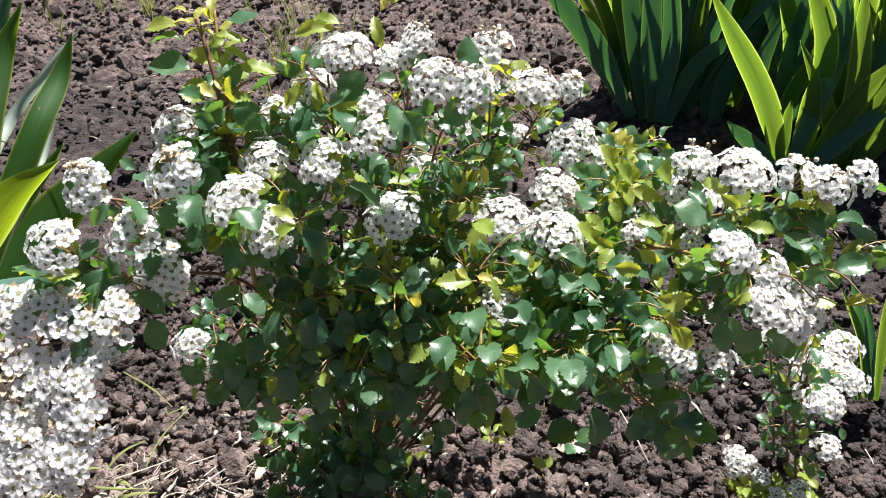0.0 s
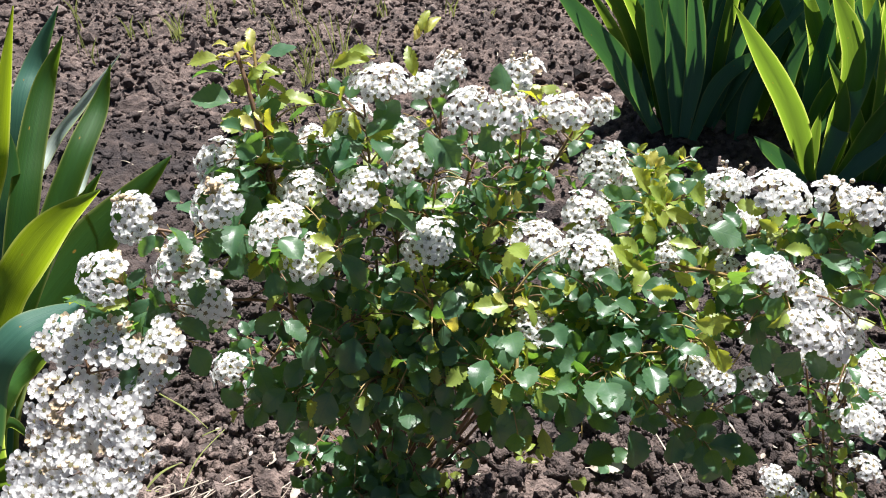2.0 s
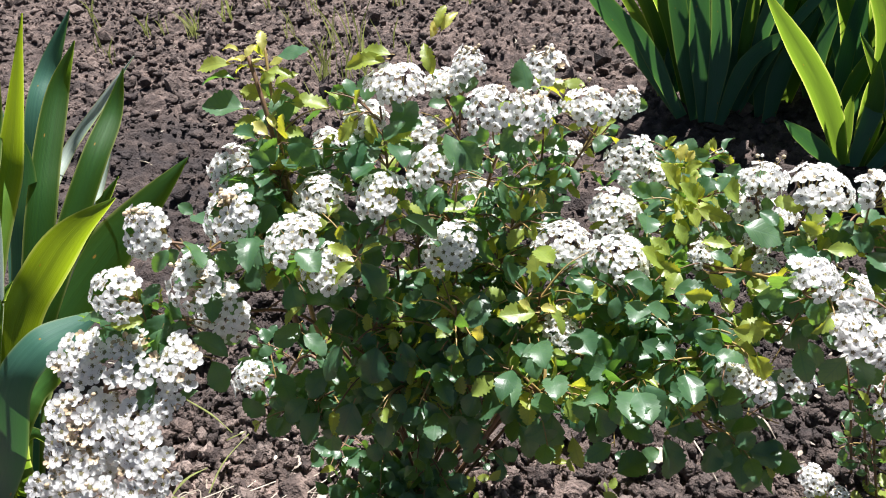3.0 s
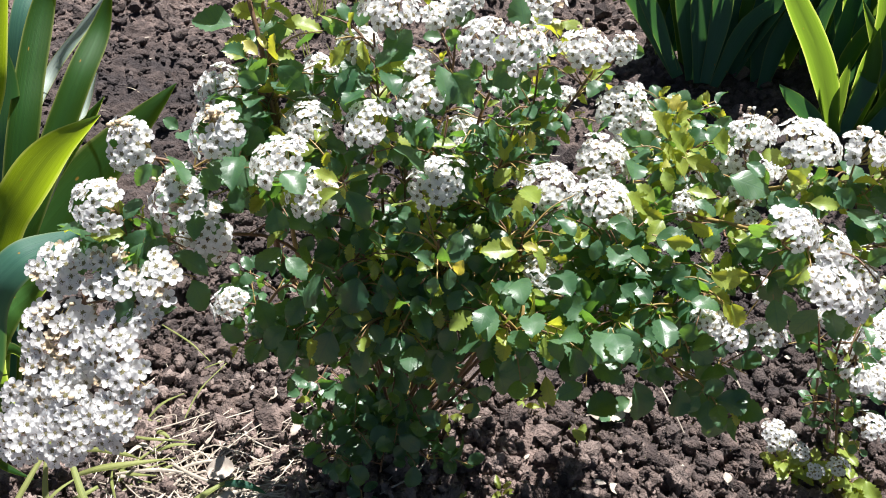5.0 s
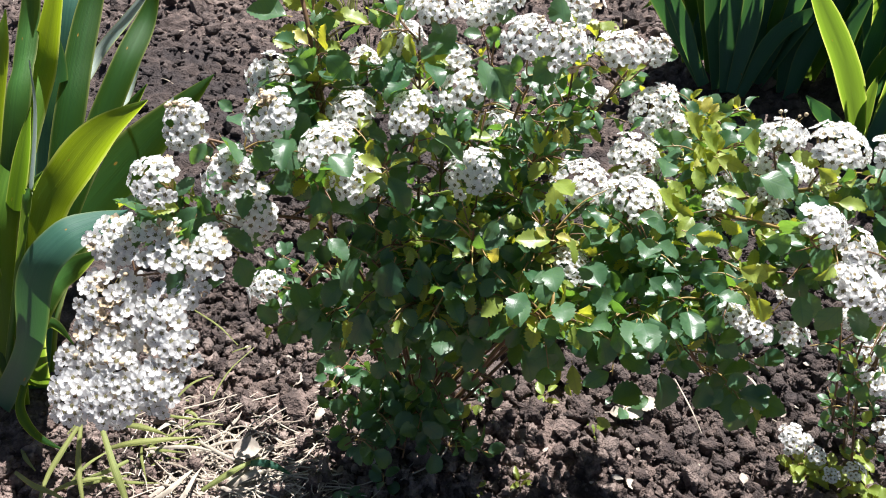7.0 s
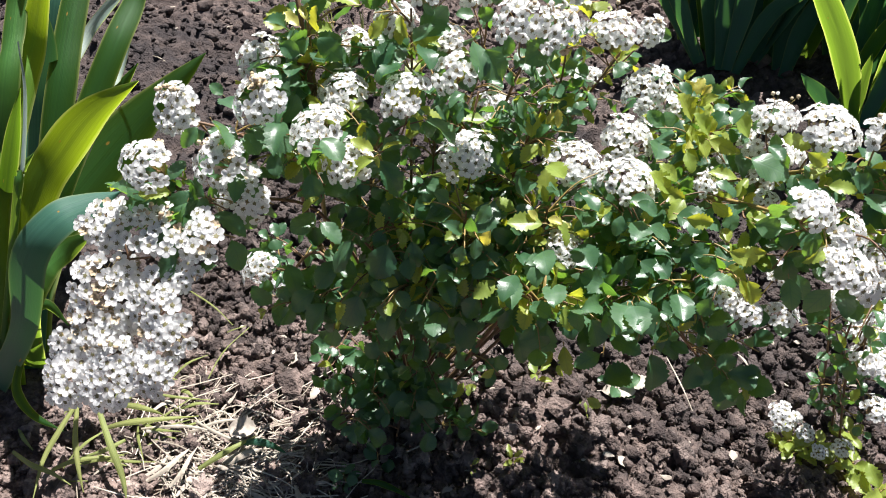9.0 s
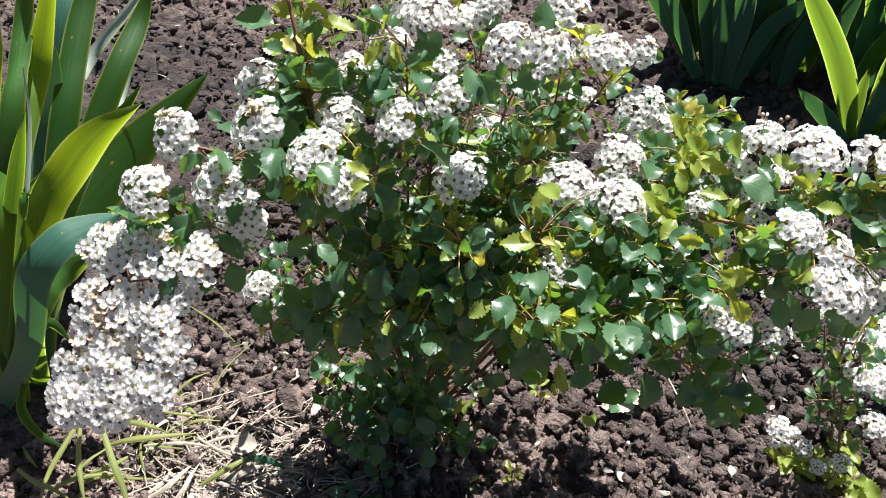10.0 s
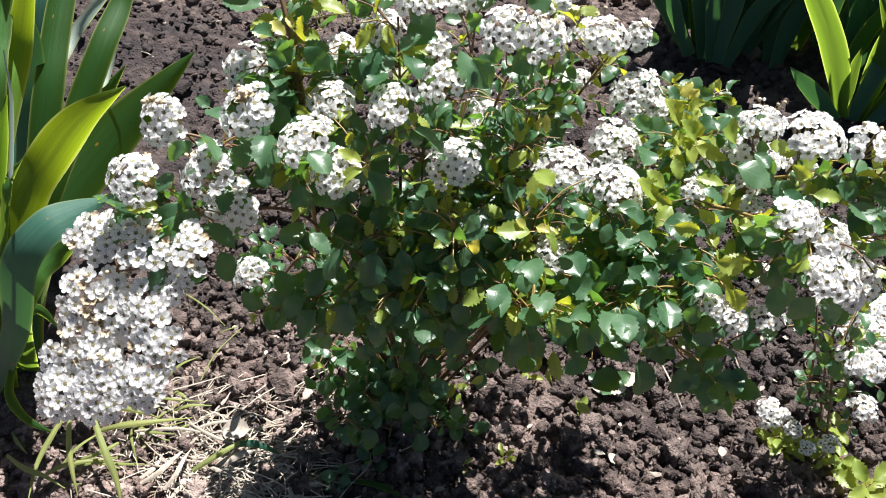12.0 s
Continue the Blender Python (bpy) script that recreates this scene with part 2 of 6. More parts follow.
def spline(points, steps):
    """A smooth line through the points, as a list of Vectors."""
    p = [Vector(q) for q in points]
    p = [p[0] * 2 - p[1], *p, p[-1] * 2 - p[-2]]
    out = []
    for i in range(1, len(p) - 2):
        for k in range(steps):
            t = k / steps
            a, b, c, d = p[i - 1], p[i], p[i + 1], p[i + 2]
            out.append(0.5 * (2 * b + (c - a) * t + (2 * a - 5 * b + 4 * c - d) * t * t + (3 * b - a - 3 * c + d) * t ** 3))
    out.append(p[-2].copy())
    return out


def tube(line, r0, r1, sides=6):
    verts, faces = [], []
    n = len(line)
    for i, p in enumerate(line):
        d = (line[min(i + 1, n - 1)] - line[max(i - 1, 0)]).normalized()
        a = d.cross(Vector((0.3, 0.9, 0.2))).normalized()
        b = d.cross(a)
        r = r0 + (r1 - r0) * i / (n - 1)
        for k in range(sides):
            w = 2 * math.pi * k / sides
            verts.append(p + (a * math.cos(w) + b * math.sin(w)) * r)
    for i in range(n - 1):
        for k in range(sides):
            q = (k + 1) % sides
            faces.append((i * sides + k, i * sides + q, (i + 1) * sides + q, (i + 1) * sides + k))
    faces.append(tuple(range((n - 1) * sides, n * sides)))
    return verts, faces


# ---- the ground ----
def lattice(x, y, seed):
    """A repeatable random number from 0 to 1 for each whole-numbered cell."""
    h = (x.astype(np.int64) * 374761393 + y.astype(np.int64) * 668265263 + seed * 1442695041) & 0xFFFFFFFF
    h = ((h ^ (h >> 13)) * 1274126177) & 0xFFFFFFFF
    return ((h ^ (h >> 16)) & 0xFFFF) / 65535.0


def value_noise(x, y, cell, seed):
    u, v = x / cell, y / cell
    i, j = np.floor(u), np.floor(v)
    a, b = u - i, v - j
    a, b = a * a * (3 - 2 * a), b * b * (3 - 2 * b)
    c00, c10, c01, c11 = (lattice(i + p, j + q, seed) for q in (0, 1) for p in (0, 1))
    return (c00 * (1 - a) + c10 * a) * (1 - b) + (c01 * (1 - a) + c11 * a) * b


def clods(x, y, cell, seed):
    """Rounded lumps of uneven height, about one to a cell."""
    best = np.zeros_like(x)
    i0, j0 = np.floor(x / cell), np.floor(y / cell)
    for di in (-1, 0, 1):
        for dj in (-1, 0, 1):
            i, j = i0 + di, j0 + dj
            cx, cy = (i + lattice(i, j, seed)) * cell, (j + lattice(i, j, seed + 1)) * cell
            r = cell * (0.35 + 0.6 * lattice(i, j, seed + 2))
            d2 = ((x - cx) ** 2 + (y - cy) ** 2) / (r * r)
            best = np.maximum(best, np.sqrt(np.maximum(0, 1 - d2)) * r)
    return best


def ground_height(x, y):
    near = np.exp(-4 * np.maximum(0, np.maximum(np.maximum(-1.85 - x, x - 0.95), np.maximum(0.16 - y, y - 2.35))))
    wx = x + 0.030 * (value_noise(x, y, 0.035, 5) - 0.5) + 0.008 * (value_noise(x, y, 0.011, 7) - 0.5)
    wy = y + 0.030 * (value_noise(x, y, 0.035, 6) - 0.5) + 0.008 * (value_noise(x, y, 0.011, 8) - 0.5)
    h = 0.034 * (value_noise(x, y, 0.30, 1) - 0.5) + 0.020 * (value_noise(x, y, 0.09, 2) - 0.5)
    h = h + 0.42 * clods(wx, wy, 0.030, 10) * (0.1 + 1.0 * value_noise(x, y, 0.10, 9)) + 0.75 * clods(wx, wy, 0.016, 20) + 0.50 * clods(wx, wy, 0.010, 30)
    h = h + 0.009 * (value_noise(x, y, 0.013, 4) - 0.5) + 0.006 * (value_noise(x, y, 0.006, 3) - 0.5)
    return (h - 0.022) * near


def graded(lo, hi, step, far, growth=1.35):
    core = list(np.arange(lo, hi + step / 2, step))
    s, v = step, hi
    while v < far:
        s *= growth
        v += s
        core.append(v)
    s, v = step, lo
    while v > -far:
        s *= growth
        v -= s
        core.insert(0, v)
    return np.array(core)


def build_ground():
    xs = graded(-1.9, 1.0, 0.0055, 90)
    ys = graded(0.14, 0.90, 0.0048, 90)
    ys = np.concatenate([ys[ys < 0.901], np.arange(0.907, 2.4, 0.0068), 2.4 + np.cumsum(0.0068 * 1.35 ** np.arange(1, 30))])
    gx, gy = np.meshgrid(xs, ys)
    gz = ground_height(gx, gy)
    nx, ny = len(xs), len(ys)
    me = bpy.data.meshes.new("ground")
    verts = np.stack([gx, gy, gz], -1).reshape(-1, 3).astype(np.float32)
    a = (np.arange(ny - 1)[:, None] * nx + np.arange(nx - 1)[None]).ravel()
    quads = np.stack([a, a + 1, a + nx + 1, a + nx], -1).astype(np.int32)
    me.vertices.add(len(verts))
    me.vertices.foreach_set("co", verts.ravel())
    me.loops.add(quads.size)
    me.loops.foreach_set("vertex_index", quads.ravel())
    me.polygons.add(len(quads))
    me.polygons.foreach_set("loop_start", np.arange(0, quads.size, 4, dtype=np.int32))
    me.polygons.foreach_set("use_smooth", np.ones(len(quads), dtype=bool))
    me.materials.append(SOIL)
    me.update(calc_edges=True)
    me.validate()
    tagged(new("ground", me), "dry dug garden soil, purplish brown and lumpy", "soil", kind="structure")


def clod_shape(level, seed, blunt):
    bm = bmesh.new()
    bmesh.ops.create_icosphere(bm, subdivisions=level, radius=1.0)
    off = Vector((seed * 7.3, seed * 3.1, seed * 1.7))
    r = random.Random(seed)
    cuts = [(Vector((r.gauss(0, 1), r.gauss(0, 1), r.gauss(0, 1))).normalized(), r.uniform(*blunt)) for i in range(9)]
    for v in bm.verts:
        k = min([1.15] + [d / v.co.dot(n) for n, d in cuts if v.co.dot(n) > 0.05])      # broken faces
        k *= 1.15 + 0.45 * noise.noise(v.co * 1.3 + off) + 0.75 * noise.noise(v.co * 3.4 + off) + 0.55 * noise.noise(v.co * 7.5 + off)
        v.co *= k
        v.co.z *= 0.85
    verts = np.array([v.co[:] for v in bm.verts])
    faces = np.array([[w.index for w in f.verts] for f in bm.faces])
    bm.free()
    return verts, faces


def build_clods(name, count, area, sizes, level, seed, label, power, steep=1.0, blunt=(0.55, 0.92), patchy=0.0):
    rng = np.random.default_rng(seed)
    shapes = [clod_shape(level, seed + i, blunt) for i in range(8)]
    x0, x1, y0, y1 = area
    vs, fs, n = [], [], 0
    px, py = rng.uniform(x0, x1, count), rng.uniform(y0, y1, count)
    lie = value_noise(px, py, 0.16, seed) * 0.6 + value_noise(px, py, 0.05, seed + 1) * 0.4
    keep = rng.random(count) > patchy * np.clip((0.62 - lie) * 4, 0, 1)      # swept thin here, heaped there
    px, py = px[keep], py[keep]
    pz = ground_height(px, py)
    for x, y, z in zip(px, py, pz):
        s = sizes[0] + (sizes[1] - sizes[0]) * rng.random() ** power
        v, f = shapes[rng.integers(8)]
        e = Euler(rng.uniform(-0.5, 0.5, 2).tolist() + [rng.uniform(0, 6.28)]).to_matrix()
        vs.append(v @ np.array(e).T * s * rng.uniform(0.8, 1.2, 3) * (1, 1, steep) + (x, y, z + 0.55 * s))
        fs.append(f + n)
        n += len(v)
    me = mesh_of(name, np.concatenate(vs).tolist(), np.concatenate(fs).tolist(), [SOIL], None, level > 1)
    tagged(new(name, me), label, "soil clods", kind="stuff")


build_ground()
build_clods("soil_clods", 1000, (-0.52, 0.54, 0.18, 0.82), (0.005, 0.0140), 3, 3, "crumbly brown soil clods lying on the bed", 2.2, 1.2)
build_clods("small_soil_clods", 4600, (-0.52, 0.54, 0.18, 0.82), (0.003, 0.0085), 2, 5, "small brown soil lumps lying on the bed", 1.3, 1.25)
build_clods("soil_crumbs", 9000, (-0.55, 0.56, 0.17, 0.95), (0.0015, 0.005), 1, 29, "fine brown soil crumbs between the clods", 1.5)
build_clods("far_soil_clods", 6500, (-1.9, 1.0, 0.80, 2.4), (0.003, 0.0125), 2, 17, "brown soil clods on the bed behind the shrub", 2.4, 0.95, (0.6, 0.95), 0.6)
build_clods("far_soil_crumbs", 16000, (-1.95, 1.05, 0.78, 2.5), (0.002, 0.007), 1, 43, "fine brown crumbs on the bed behind the shrub", 1.5, 1.0, (0.6, 0.95), 0.4)
build_clods("outer_soil_clods", 3500, (-3.4, 2.8, -1.6, 4.2), (0.006, 0.022), 1, 41, "scattered brown soil clods on the open bed", 1.7)


# ---- spirea: leaves, flowers, twigs ----
def leaf_shape(seed, width=0.74, teeth=0.20, fold=0.18, droop=0.25):
    """A blunt oval leaf of length 1 along y, toothed towards its tip, folded along the midrib, with a short stalk."""
    r = random.Random(seed)
    rows = 16
    verts, faces = [], []
    wav = r.uniform(0, 6.28)
    for i in range(rows + 1):
        s = i / rows
        w = width * 0.5 * (math.sin(math.pi * min(1, s ** 1.10)) ** 0.72 if 0 < s < 1 else 0)
        if s > 0.40 and i % 2:
            w *= 1 - teeth * (1 - 0.4 * r.random())
        y = 0.12 + 0.88 * s
        z = -droop * (s - 0.3) ** 2
        ripple = 0.034 * math.sin(wav + 9 * s) + 0.008 * math.sin(2.3 * wav + 21 * s)
        verts += [(-w, y + 0.03 * w, z + fold * w + ripple), (-0.5 * w, y, z + fold * 0.35 * w + 0.4 * ripple), (0, y, z - 0.02 * math.sin(math.pi * s)),
                  (0.5 * w, y, z + fold * 0.35 * w - 0.3 * ripple), (w, y + 0.03 * w, z + fold * w - ripple)]
    for i in range(rows):
        for k in range(4):
            a = i * 5 + k
            faces.append((a, a + 1, a + 6, a + 5))
    n = len(verts)
    for a, b in (((0, 0.0, 0), 0.018), ((0, 0.14, -0.01), 0.012)):
        verts += [(-b, a[1], a[2]), (b, a[1], a[2]), (0, a[1], a[2] - b)]
    faces += [(n, n + 1, n + 4, n + 3), (n + 1, n + 2, n + 5, n + 4), (n + 2, n, n + 3, n + 5)]
    return np.array(verts), faces, [0] * (rows * 4) + [1] * 3


LEAF_SHAPES = [leaf_shape(i, w, 0.20, f, d) for i, (w, f, d) in enumerate(((0.64, 0.20, 0.25), (0.74, 0.40, 0.10), (0.58, 0.12, 0.45), (0.78, 0.28, 0.30), (0.52, 0.42, 0.60), (0.68, -0.12, 0.20)))]
YOUNG_SHAPES = [leaf_shape(20 + i, w, 0.34, f, d) for i, (w, f, d) in enumerate(((0.54, 0.25, 0.25), (0.62, 0.40, 0.10), (0.46, 0.20, 0.45), (0.60, 0.35, 0.30), (0.42, 0.45, 0.60), (0.56, -0.12, 0.20)))]
SHAPES = {"green": LEAF_SHAPES, "young": YOUNG_SHAPES, "tip": YOUNG_SHAPES}
LEAF_MESHES = {kind: [mesh_of("leaf", v, f, [mat, SHOOT], m, True, v[:, :2]) for v, f, m in SHAPES[kind]] for kind, mat in (("green", LEAF), ("young", LEAF_YOUNG), ("tip", LEAF_TIP))}


def flower_shape(seed, cup=0.25, faded=False):
    """One five-petalled blossom of diameter 1, facing z: round spoon-shaped petals, an olive heart, a ring of brown anthers."""
    r = random.Random(seed)
    verts, faces, which = [], [], []
    outline = ((0.05, 0.040), (0.15, 0.125), (0.26, 0.190), (0.37, 0.200), (0.45, 0.145), (0.495, 0.055))
    for k in range(5):
        a = 2 * math.pi * (k + r.uniform(-0.07, 0.07)) / 5
        c = cup * r.uniform(0.5, 1.5)
        big, skew = r.uniform(0.93, 1.06), r.uniform(-0.03, 0.03)
        ax, ay, tx, ty = math.cos(a), math.sin(a), -math.sin(a), math.cos(a)
        n = len(verts)
        for along, half in outline:
            z = c * 0.42 * (along / 0.5) ** 1.6 + 0.018 * (k % 2) - 0.01 - 0.05 * max(0, along - 0.40) / 0.1 * (0.4 + cup)
            for side in (-1, -0.5, 0, 0.5, 1):
                w = half * side * big + skew * along
                verts.append((ax * along * big + tx * w, ay * along * big + ty * w, z + 0.055 * side * side * (half / 0.2)))
        rows = len(outline)
        for i in range(rows - 1):
            for j in range(4):
                b = n + i * 5 + j
                faces.append((b, b + 1, b + 6, b + 5))
                which.append(2 if faded else 0)
    n = len(verts)
    verts.append((0, 0, 0.05))
    for k in range(10):
        a = 2 * math.pi * k / 10
        d = 0.180 if k % 2 else 0.10
        verts.append((d * math.cos(a), d * math.sin(a), 0.035))
    for k in range(10):
        faces.append((n, n + 1 + k, n + 1 + (k + 1) % 10))
        which.append(1)
    for k in range(9):
        a = 2 * math.pi * (k + r.uniform(-0.3, 0.3)) / 9
        d, z, s = r.uniform(0.12, 0.235), r.uniform(0.09, 0.16), 0.027
        n = len(verts)
        verts += [(d * math.cos(a) + s, d * math.sin(a), z), (d * math.cos(a) - s, d * math.sin(a) + s, z), (d * math.cos(a), d * math.sin(a) - s, z), (d * math.cos(a), d * math.sin(a), z + 2 * s)]
        faces += [(n, n + 1, n + 3), (n + 1, n + 2, n + 3), (n + 2, n, n + 3)]
        which += [3] * 3
    return np.array(verts), faces, which


FLOWER_MATS = [PETAL, HEART, FADED, ANTHER]
FLOWER_SHAPES = [flower_shape(1, 0.22), flower_shape(2, 0.32), flower_shape(3, 0.42), flower_shape(4, 0.12), flower_shape(5, 0.7, True)]
FLOWER_MESHES = [mesh_of("flower", v, f, FLOWER_MATS, m) for v, f, m in FLOWER_SHAPES]


def bud_shape():
    bm = bmesh.new()
    bmesh.ops.create_icosphere(bm, subdivisions=2, radius=0.5)
    v, f = np.array([q.co[:] for q in bm.verts]), [[w.index for w in q.verts] for q in bm.faces]
    bm.free()
    return v, f


BUD_V, BUD_F = bud_shape()


class Shrub:
    """A spirea: arching stems, side twigs, leaves and flower clusters, all under one Empty at its base."""

    def __init__(self, at, label, seed, near_y):
        self.root = thing("spirea_shrub", at, label, "shrub")
        self.at = Vector(at)
        self.rng = random.Random(seed)
        self.lines = []
        self.leaves = []          # pose, kind, shape
        self.near_y = near_y
        self.heads = []

    def stem(self, *points, r0=0.0025, r1=0.0009, name="stem", mat=None, keep=True):
        line = spline(points, 7 if keep else 4)
        v, f = tube(line, r0, r1, 6 if keep else 4)
        part(name, mesh_of(name, [p - self.at for p in v], f, [mat or BARK]), self.root)
        if keep:
            self.lines.append(line)
        return line

    def leaf(self, p, along, normal, size, kind="green", shape=None, shy=False):
        """A leaf from p, its length along one direction, its face towards another."""
        a, n = Vector(along).normalized(), Vector(normal)
        x = a.cross(n)
        if x.length < 1e-3:
            x = a.cross(Vector((0.2, 0.1, 1)))
        x.normalize()
        n = x.cross(a)
        if shy and self.crowded(Vector(p) + a * size * 0.6, size * 0.4):
            return
        m = Matrix.Translation(Vector(p) - self.at) @ Matrix((x, a, n)).transposed().to_4x4() @ Matrix.Scale(size, 4)
        self.leaves.append((m, kind, self.rng.randrange(6) if shape is None else shape))

    def dress(self, line, start, end, gap, size, kind="green", face=(0, -0.22, 1), spread=0.9, hang=0.4):
        """Leaves set round a twig in turn, from one share of its length to another."""
        rng = self.rng
        length = sum((line[i + 1] - line[i]).length for i in range(len(line) - 1))
        count = max(1, int(length * (end - start) / gap))
        turn = rng.uniform(0, 6.28)
        for i in range(count):
            s = start + (end - start) * (i + rng.uniform(0.2, 0.8)) / count
            q = s * (len(line) - 1)
            k = min(int(q), len(line) - 2)
            p = line[k].lerp(line[k + 1], q - k)
            d = (line[k + 1] - line[k]).normalized()
            turn += 2.4 + rng.uniform(-0.4, 0.4)
            side = d.orthogonal().normalized()
            side.rotate(Matrix.Rotation(turn, 3, d))
            along = d * rng.uniform(0.2, 0.9) + side * spread + Vector((0, 0, -0.22))
            n = Vector(face) + Vector((rng.gauss(0, 0.42), rng.gauss(0, 0.42), rng.gauss(0, 0.25)))
            if rng.random() < hang:
                n = Vector((rng.gauss(0, 0.45), -0.65 + rng.gauss(0, 0.35), 0.72 + rng.gauss(0, 0.3)))
            sh = kind
            if kind == "green" and rng.random() < (0.17 if p.z > 0.31 else 0.05):
                sh = "young"
            self.leaf(p, along, n, size * rng.uniform(0.62, 1.18), sh, None, True)

    def crowded(self, c, r):
        """Whether a leaf here would grow into a flower head or in its light: heads stand out in front of the foliage."""
        for p, axis, radius in self.heads:
            v = c - p
            if v.length > 0.12:
                continue
            up = v.dot(to_sun)
            if up > 0 and (v - to_sun * up).length < radius * 0.75 and self.rng.random() < 0.7:
                return True
            if v.length > 0.09:
                continue
            out = (axis + Vector((0, -0.8, 0.5))).normalized()
            along = v.dot(out)
            if along > -radius * 0.25 and (v - out * along).length < radius * 0.82 + r * 0.3:
                return True
        return False

    def nearest(self, p, below=0.02):
        best, where = 9, None
        for line in self.lines:
            for i, q in enumerate(line):
                if i > 2:
                    d = (q - p).length + 0.06 * abs(i / len(line) - 0.7) + (0.03 if q.z > p.z - below else 0)
                    if d < best:
                        best, where = d, q
        return where if where is not None else self.at + Vector((0, 0, 0.05))

    def umbel(self, x, y, z, width, lean=10.0, turn=0.0, brown=0.08, buds=0, single=False, leaves=5, size=0.0106, flat=0, twig=True):
        """A domed cluster of small white blossoms on thread-like stalks; lean: degrees off upright towards the compass angle turn."""
        rng = self.rng
        p = Vector((x, y, z))
        axis = Vector((math.sin(radians(lean)) * math.sin(radians(turn)), -math.sin(radians(lean)) * math.cos(radians(turn)), math.cos(radians(lean))))
        size = min(size, width / 2.7)
        sheet = flat > 0                          # a hanging sheet of blossoms faces one way
        flat = flat or (0.52 if lean < 25 else 0.58)
        radius = width * 0.5 - size * 0.22
        count = max(7, int(1.8 * (width / size) ** 2))
        base = p - axis * radius * 1.25
        self.heads.append((p, axis, radius))
        m0 = frame_from((0, 0, 0), axis)
        heap = Heap()
        spots = []
        wob, gaps = rng.uniform(0, 6.28), rng.uniform(0.0, 0.08)
        for i in range(count):
            u = (i + 0.5) / count
            ang = i * 2.39996 + rng.gauss(0, 0.16)
            if rng.random() < gaps * (0.4 + u):
                continue
            th = math.acos(1 - u * 0.83) * 1.02
            rr = radius * math.sin(th) * rng.uniform(0.90, 1.08) * (1 + 0.10 * math.sin(2 * ang + wob) + 0.07 * math.sin(3 * ang + 2.1 * wob))
            hh = radius * flat * (math.cos(th) - 0.35) + rng.uniform(-0.08, 0.08) * radius
            local = Vector((rr * math.cos(ang), rr * math.sin(ang), hh))
            bend = 0.36 if sheet else 0.8
            out = Vector((math.sin(th) * math.cos(ang) * bend, math.sin(th) * math.sin(ang) * bend, math.cos(th) + 0.95 - bend))
            out += Vector((rng.gauss(0, 0.13), rng.gauss(0, 0.13), rng.gauss(0, 0.06)))
            spots.append((m0 @ local, m0.to_3x3() @ out))
        stalks, faces, k0 = [], [], 0
        for q, out in spots:
            tv, tf = tube([base - p, (base - p).lerp(q, 0.6) - axis * radius * 0.05, q - out.normalized() * size * 0.02], 0.00035, 0.00028, 3)
            stalks += tv
            faces += [[i + k0 for i in f] for f in tf]
            k0 += len(tv)
        heap.add(np.array([v[:] for v in stalks]), faces, [4] * len(faces), Matrix.Identity(4))
        singles = []
        for q, out in spots:
            kind = 4 if rng.random() < brown else rng.randrange(4)
            m = frame_from(q, out, None, size * (rng.uniform(0.50, 0.75) if kind == 4 else rng.uniform(0.88, 1.14)), rng.uniform(0, 6.28))
            if single:
                singles.append((kind, m))
            else:
                v, f, w = FLOWER_SHAPES[kind]
                heap.add(v, f, w, m)
        for i in range(buds):
            spot = axis * radius * rng.uniform(0.15, 0.55) + Vector((rng.uniform(-0.65, 0.65), rng.uniform(0.2, 0.7), rng.uniform(0.22, 0.62))) * radius
            heap.add(BUD_V, BUD_F, [0 if rng.random() < 0.25 else 2] * len(BUD_F), frame_from(spot, axis, None, rng.uniform(0.0025, 0.0038)))
            tv, tf = tube([base - p, spot * 0.6, spot], 0.0003, 0.00025, 3)
            heap.add(np.array([v[:] for v in tv]), tf, [4] * len(tf), Matrix.Identity(4))
        ob = part("flower_head", heap.mesh("flower_head", FLOWER_MATS + [SHOOT]), self.root, "", Matrix.Translation(p - self.at))
        for kind, m in singles:
            part("flower", FLOWER_MESHES[kind], ob, "", m)
        if twig:
            near = self.nearest(base)
            mid = near.lerp(base, 0.55) + Vector((rng.uniform(-0.008, 0.008), rng.uniform(-0.008, 0.008), -0.010))
            line = self.stem(near, mid, base, base.lerp(p, 0.4), r0=0.0009, r1=0.0005, name="twig", mat=SHOOT if rng.random() < 0.35 else BARK, keep=False)
            if leaves:
                length = sum((line[i + 1] - line[i]).length for i in range(len(line) - 1))
                self.dress(line, 0.25, 0.93, max(0.006, length * 0.7 / leaves), 0.024)
        return ob

    def spray(self, count, size, reach, where=(0.25, 1.0), droop=0.0, kind="green", lines=None):
        """Leafy side shoots from the stems."""
        rng = self.rng
        pool = lines or self.lines
        for i in range(count):
            line = rng.choice(pool)
            s = rng.uniform(*where)
            p = line[min(len(line) - 1, int(s * (len(line) - 1)))]
            a = rng.uniform(0, 6.28)
            d = Vector((math.cos(a), math.sin(a), rng.uniform(0.1, 0.9) - droop))
            n = rng.uniform(*reach)
            tip = p + d.normalized() * n + Vector((0, 0, -droop * n * 0.4))
            if tip.z < 0.02:
                tip.z = 0.02
            tw = self.stem(p, p.lerp(tip, 0.5) + Vector((0, 0, 0.15 * n)), tip, r0=0.0009, r1=0.0005, name="twig", mat=SHOOT if rng.random() < 0.6 else BARK, keep=False)
            self.dress(tw, 0.2, 1.0, 0.0085, size, kind)

    def finish(self):
        """The foremost leaves as single parts, the rest as foliage."""
        order = sorted(range(len(self.leaves)), key=lambda i: (self.leaves[i][0].translation + self.at).y + 0.25 * abs((self.leaves[i][0].translation + self.at).x))
        single = set(order[:self.near_y])
        heaps = {}
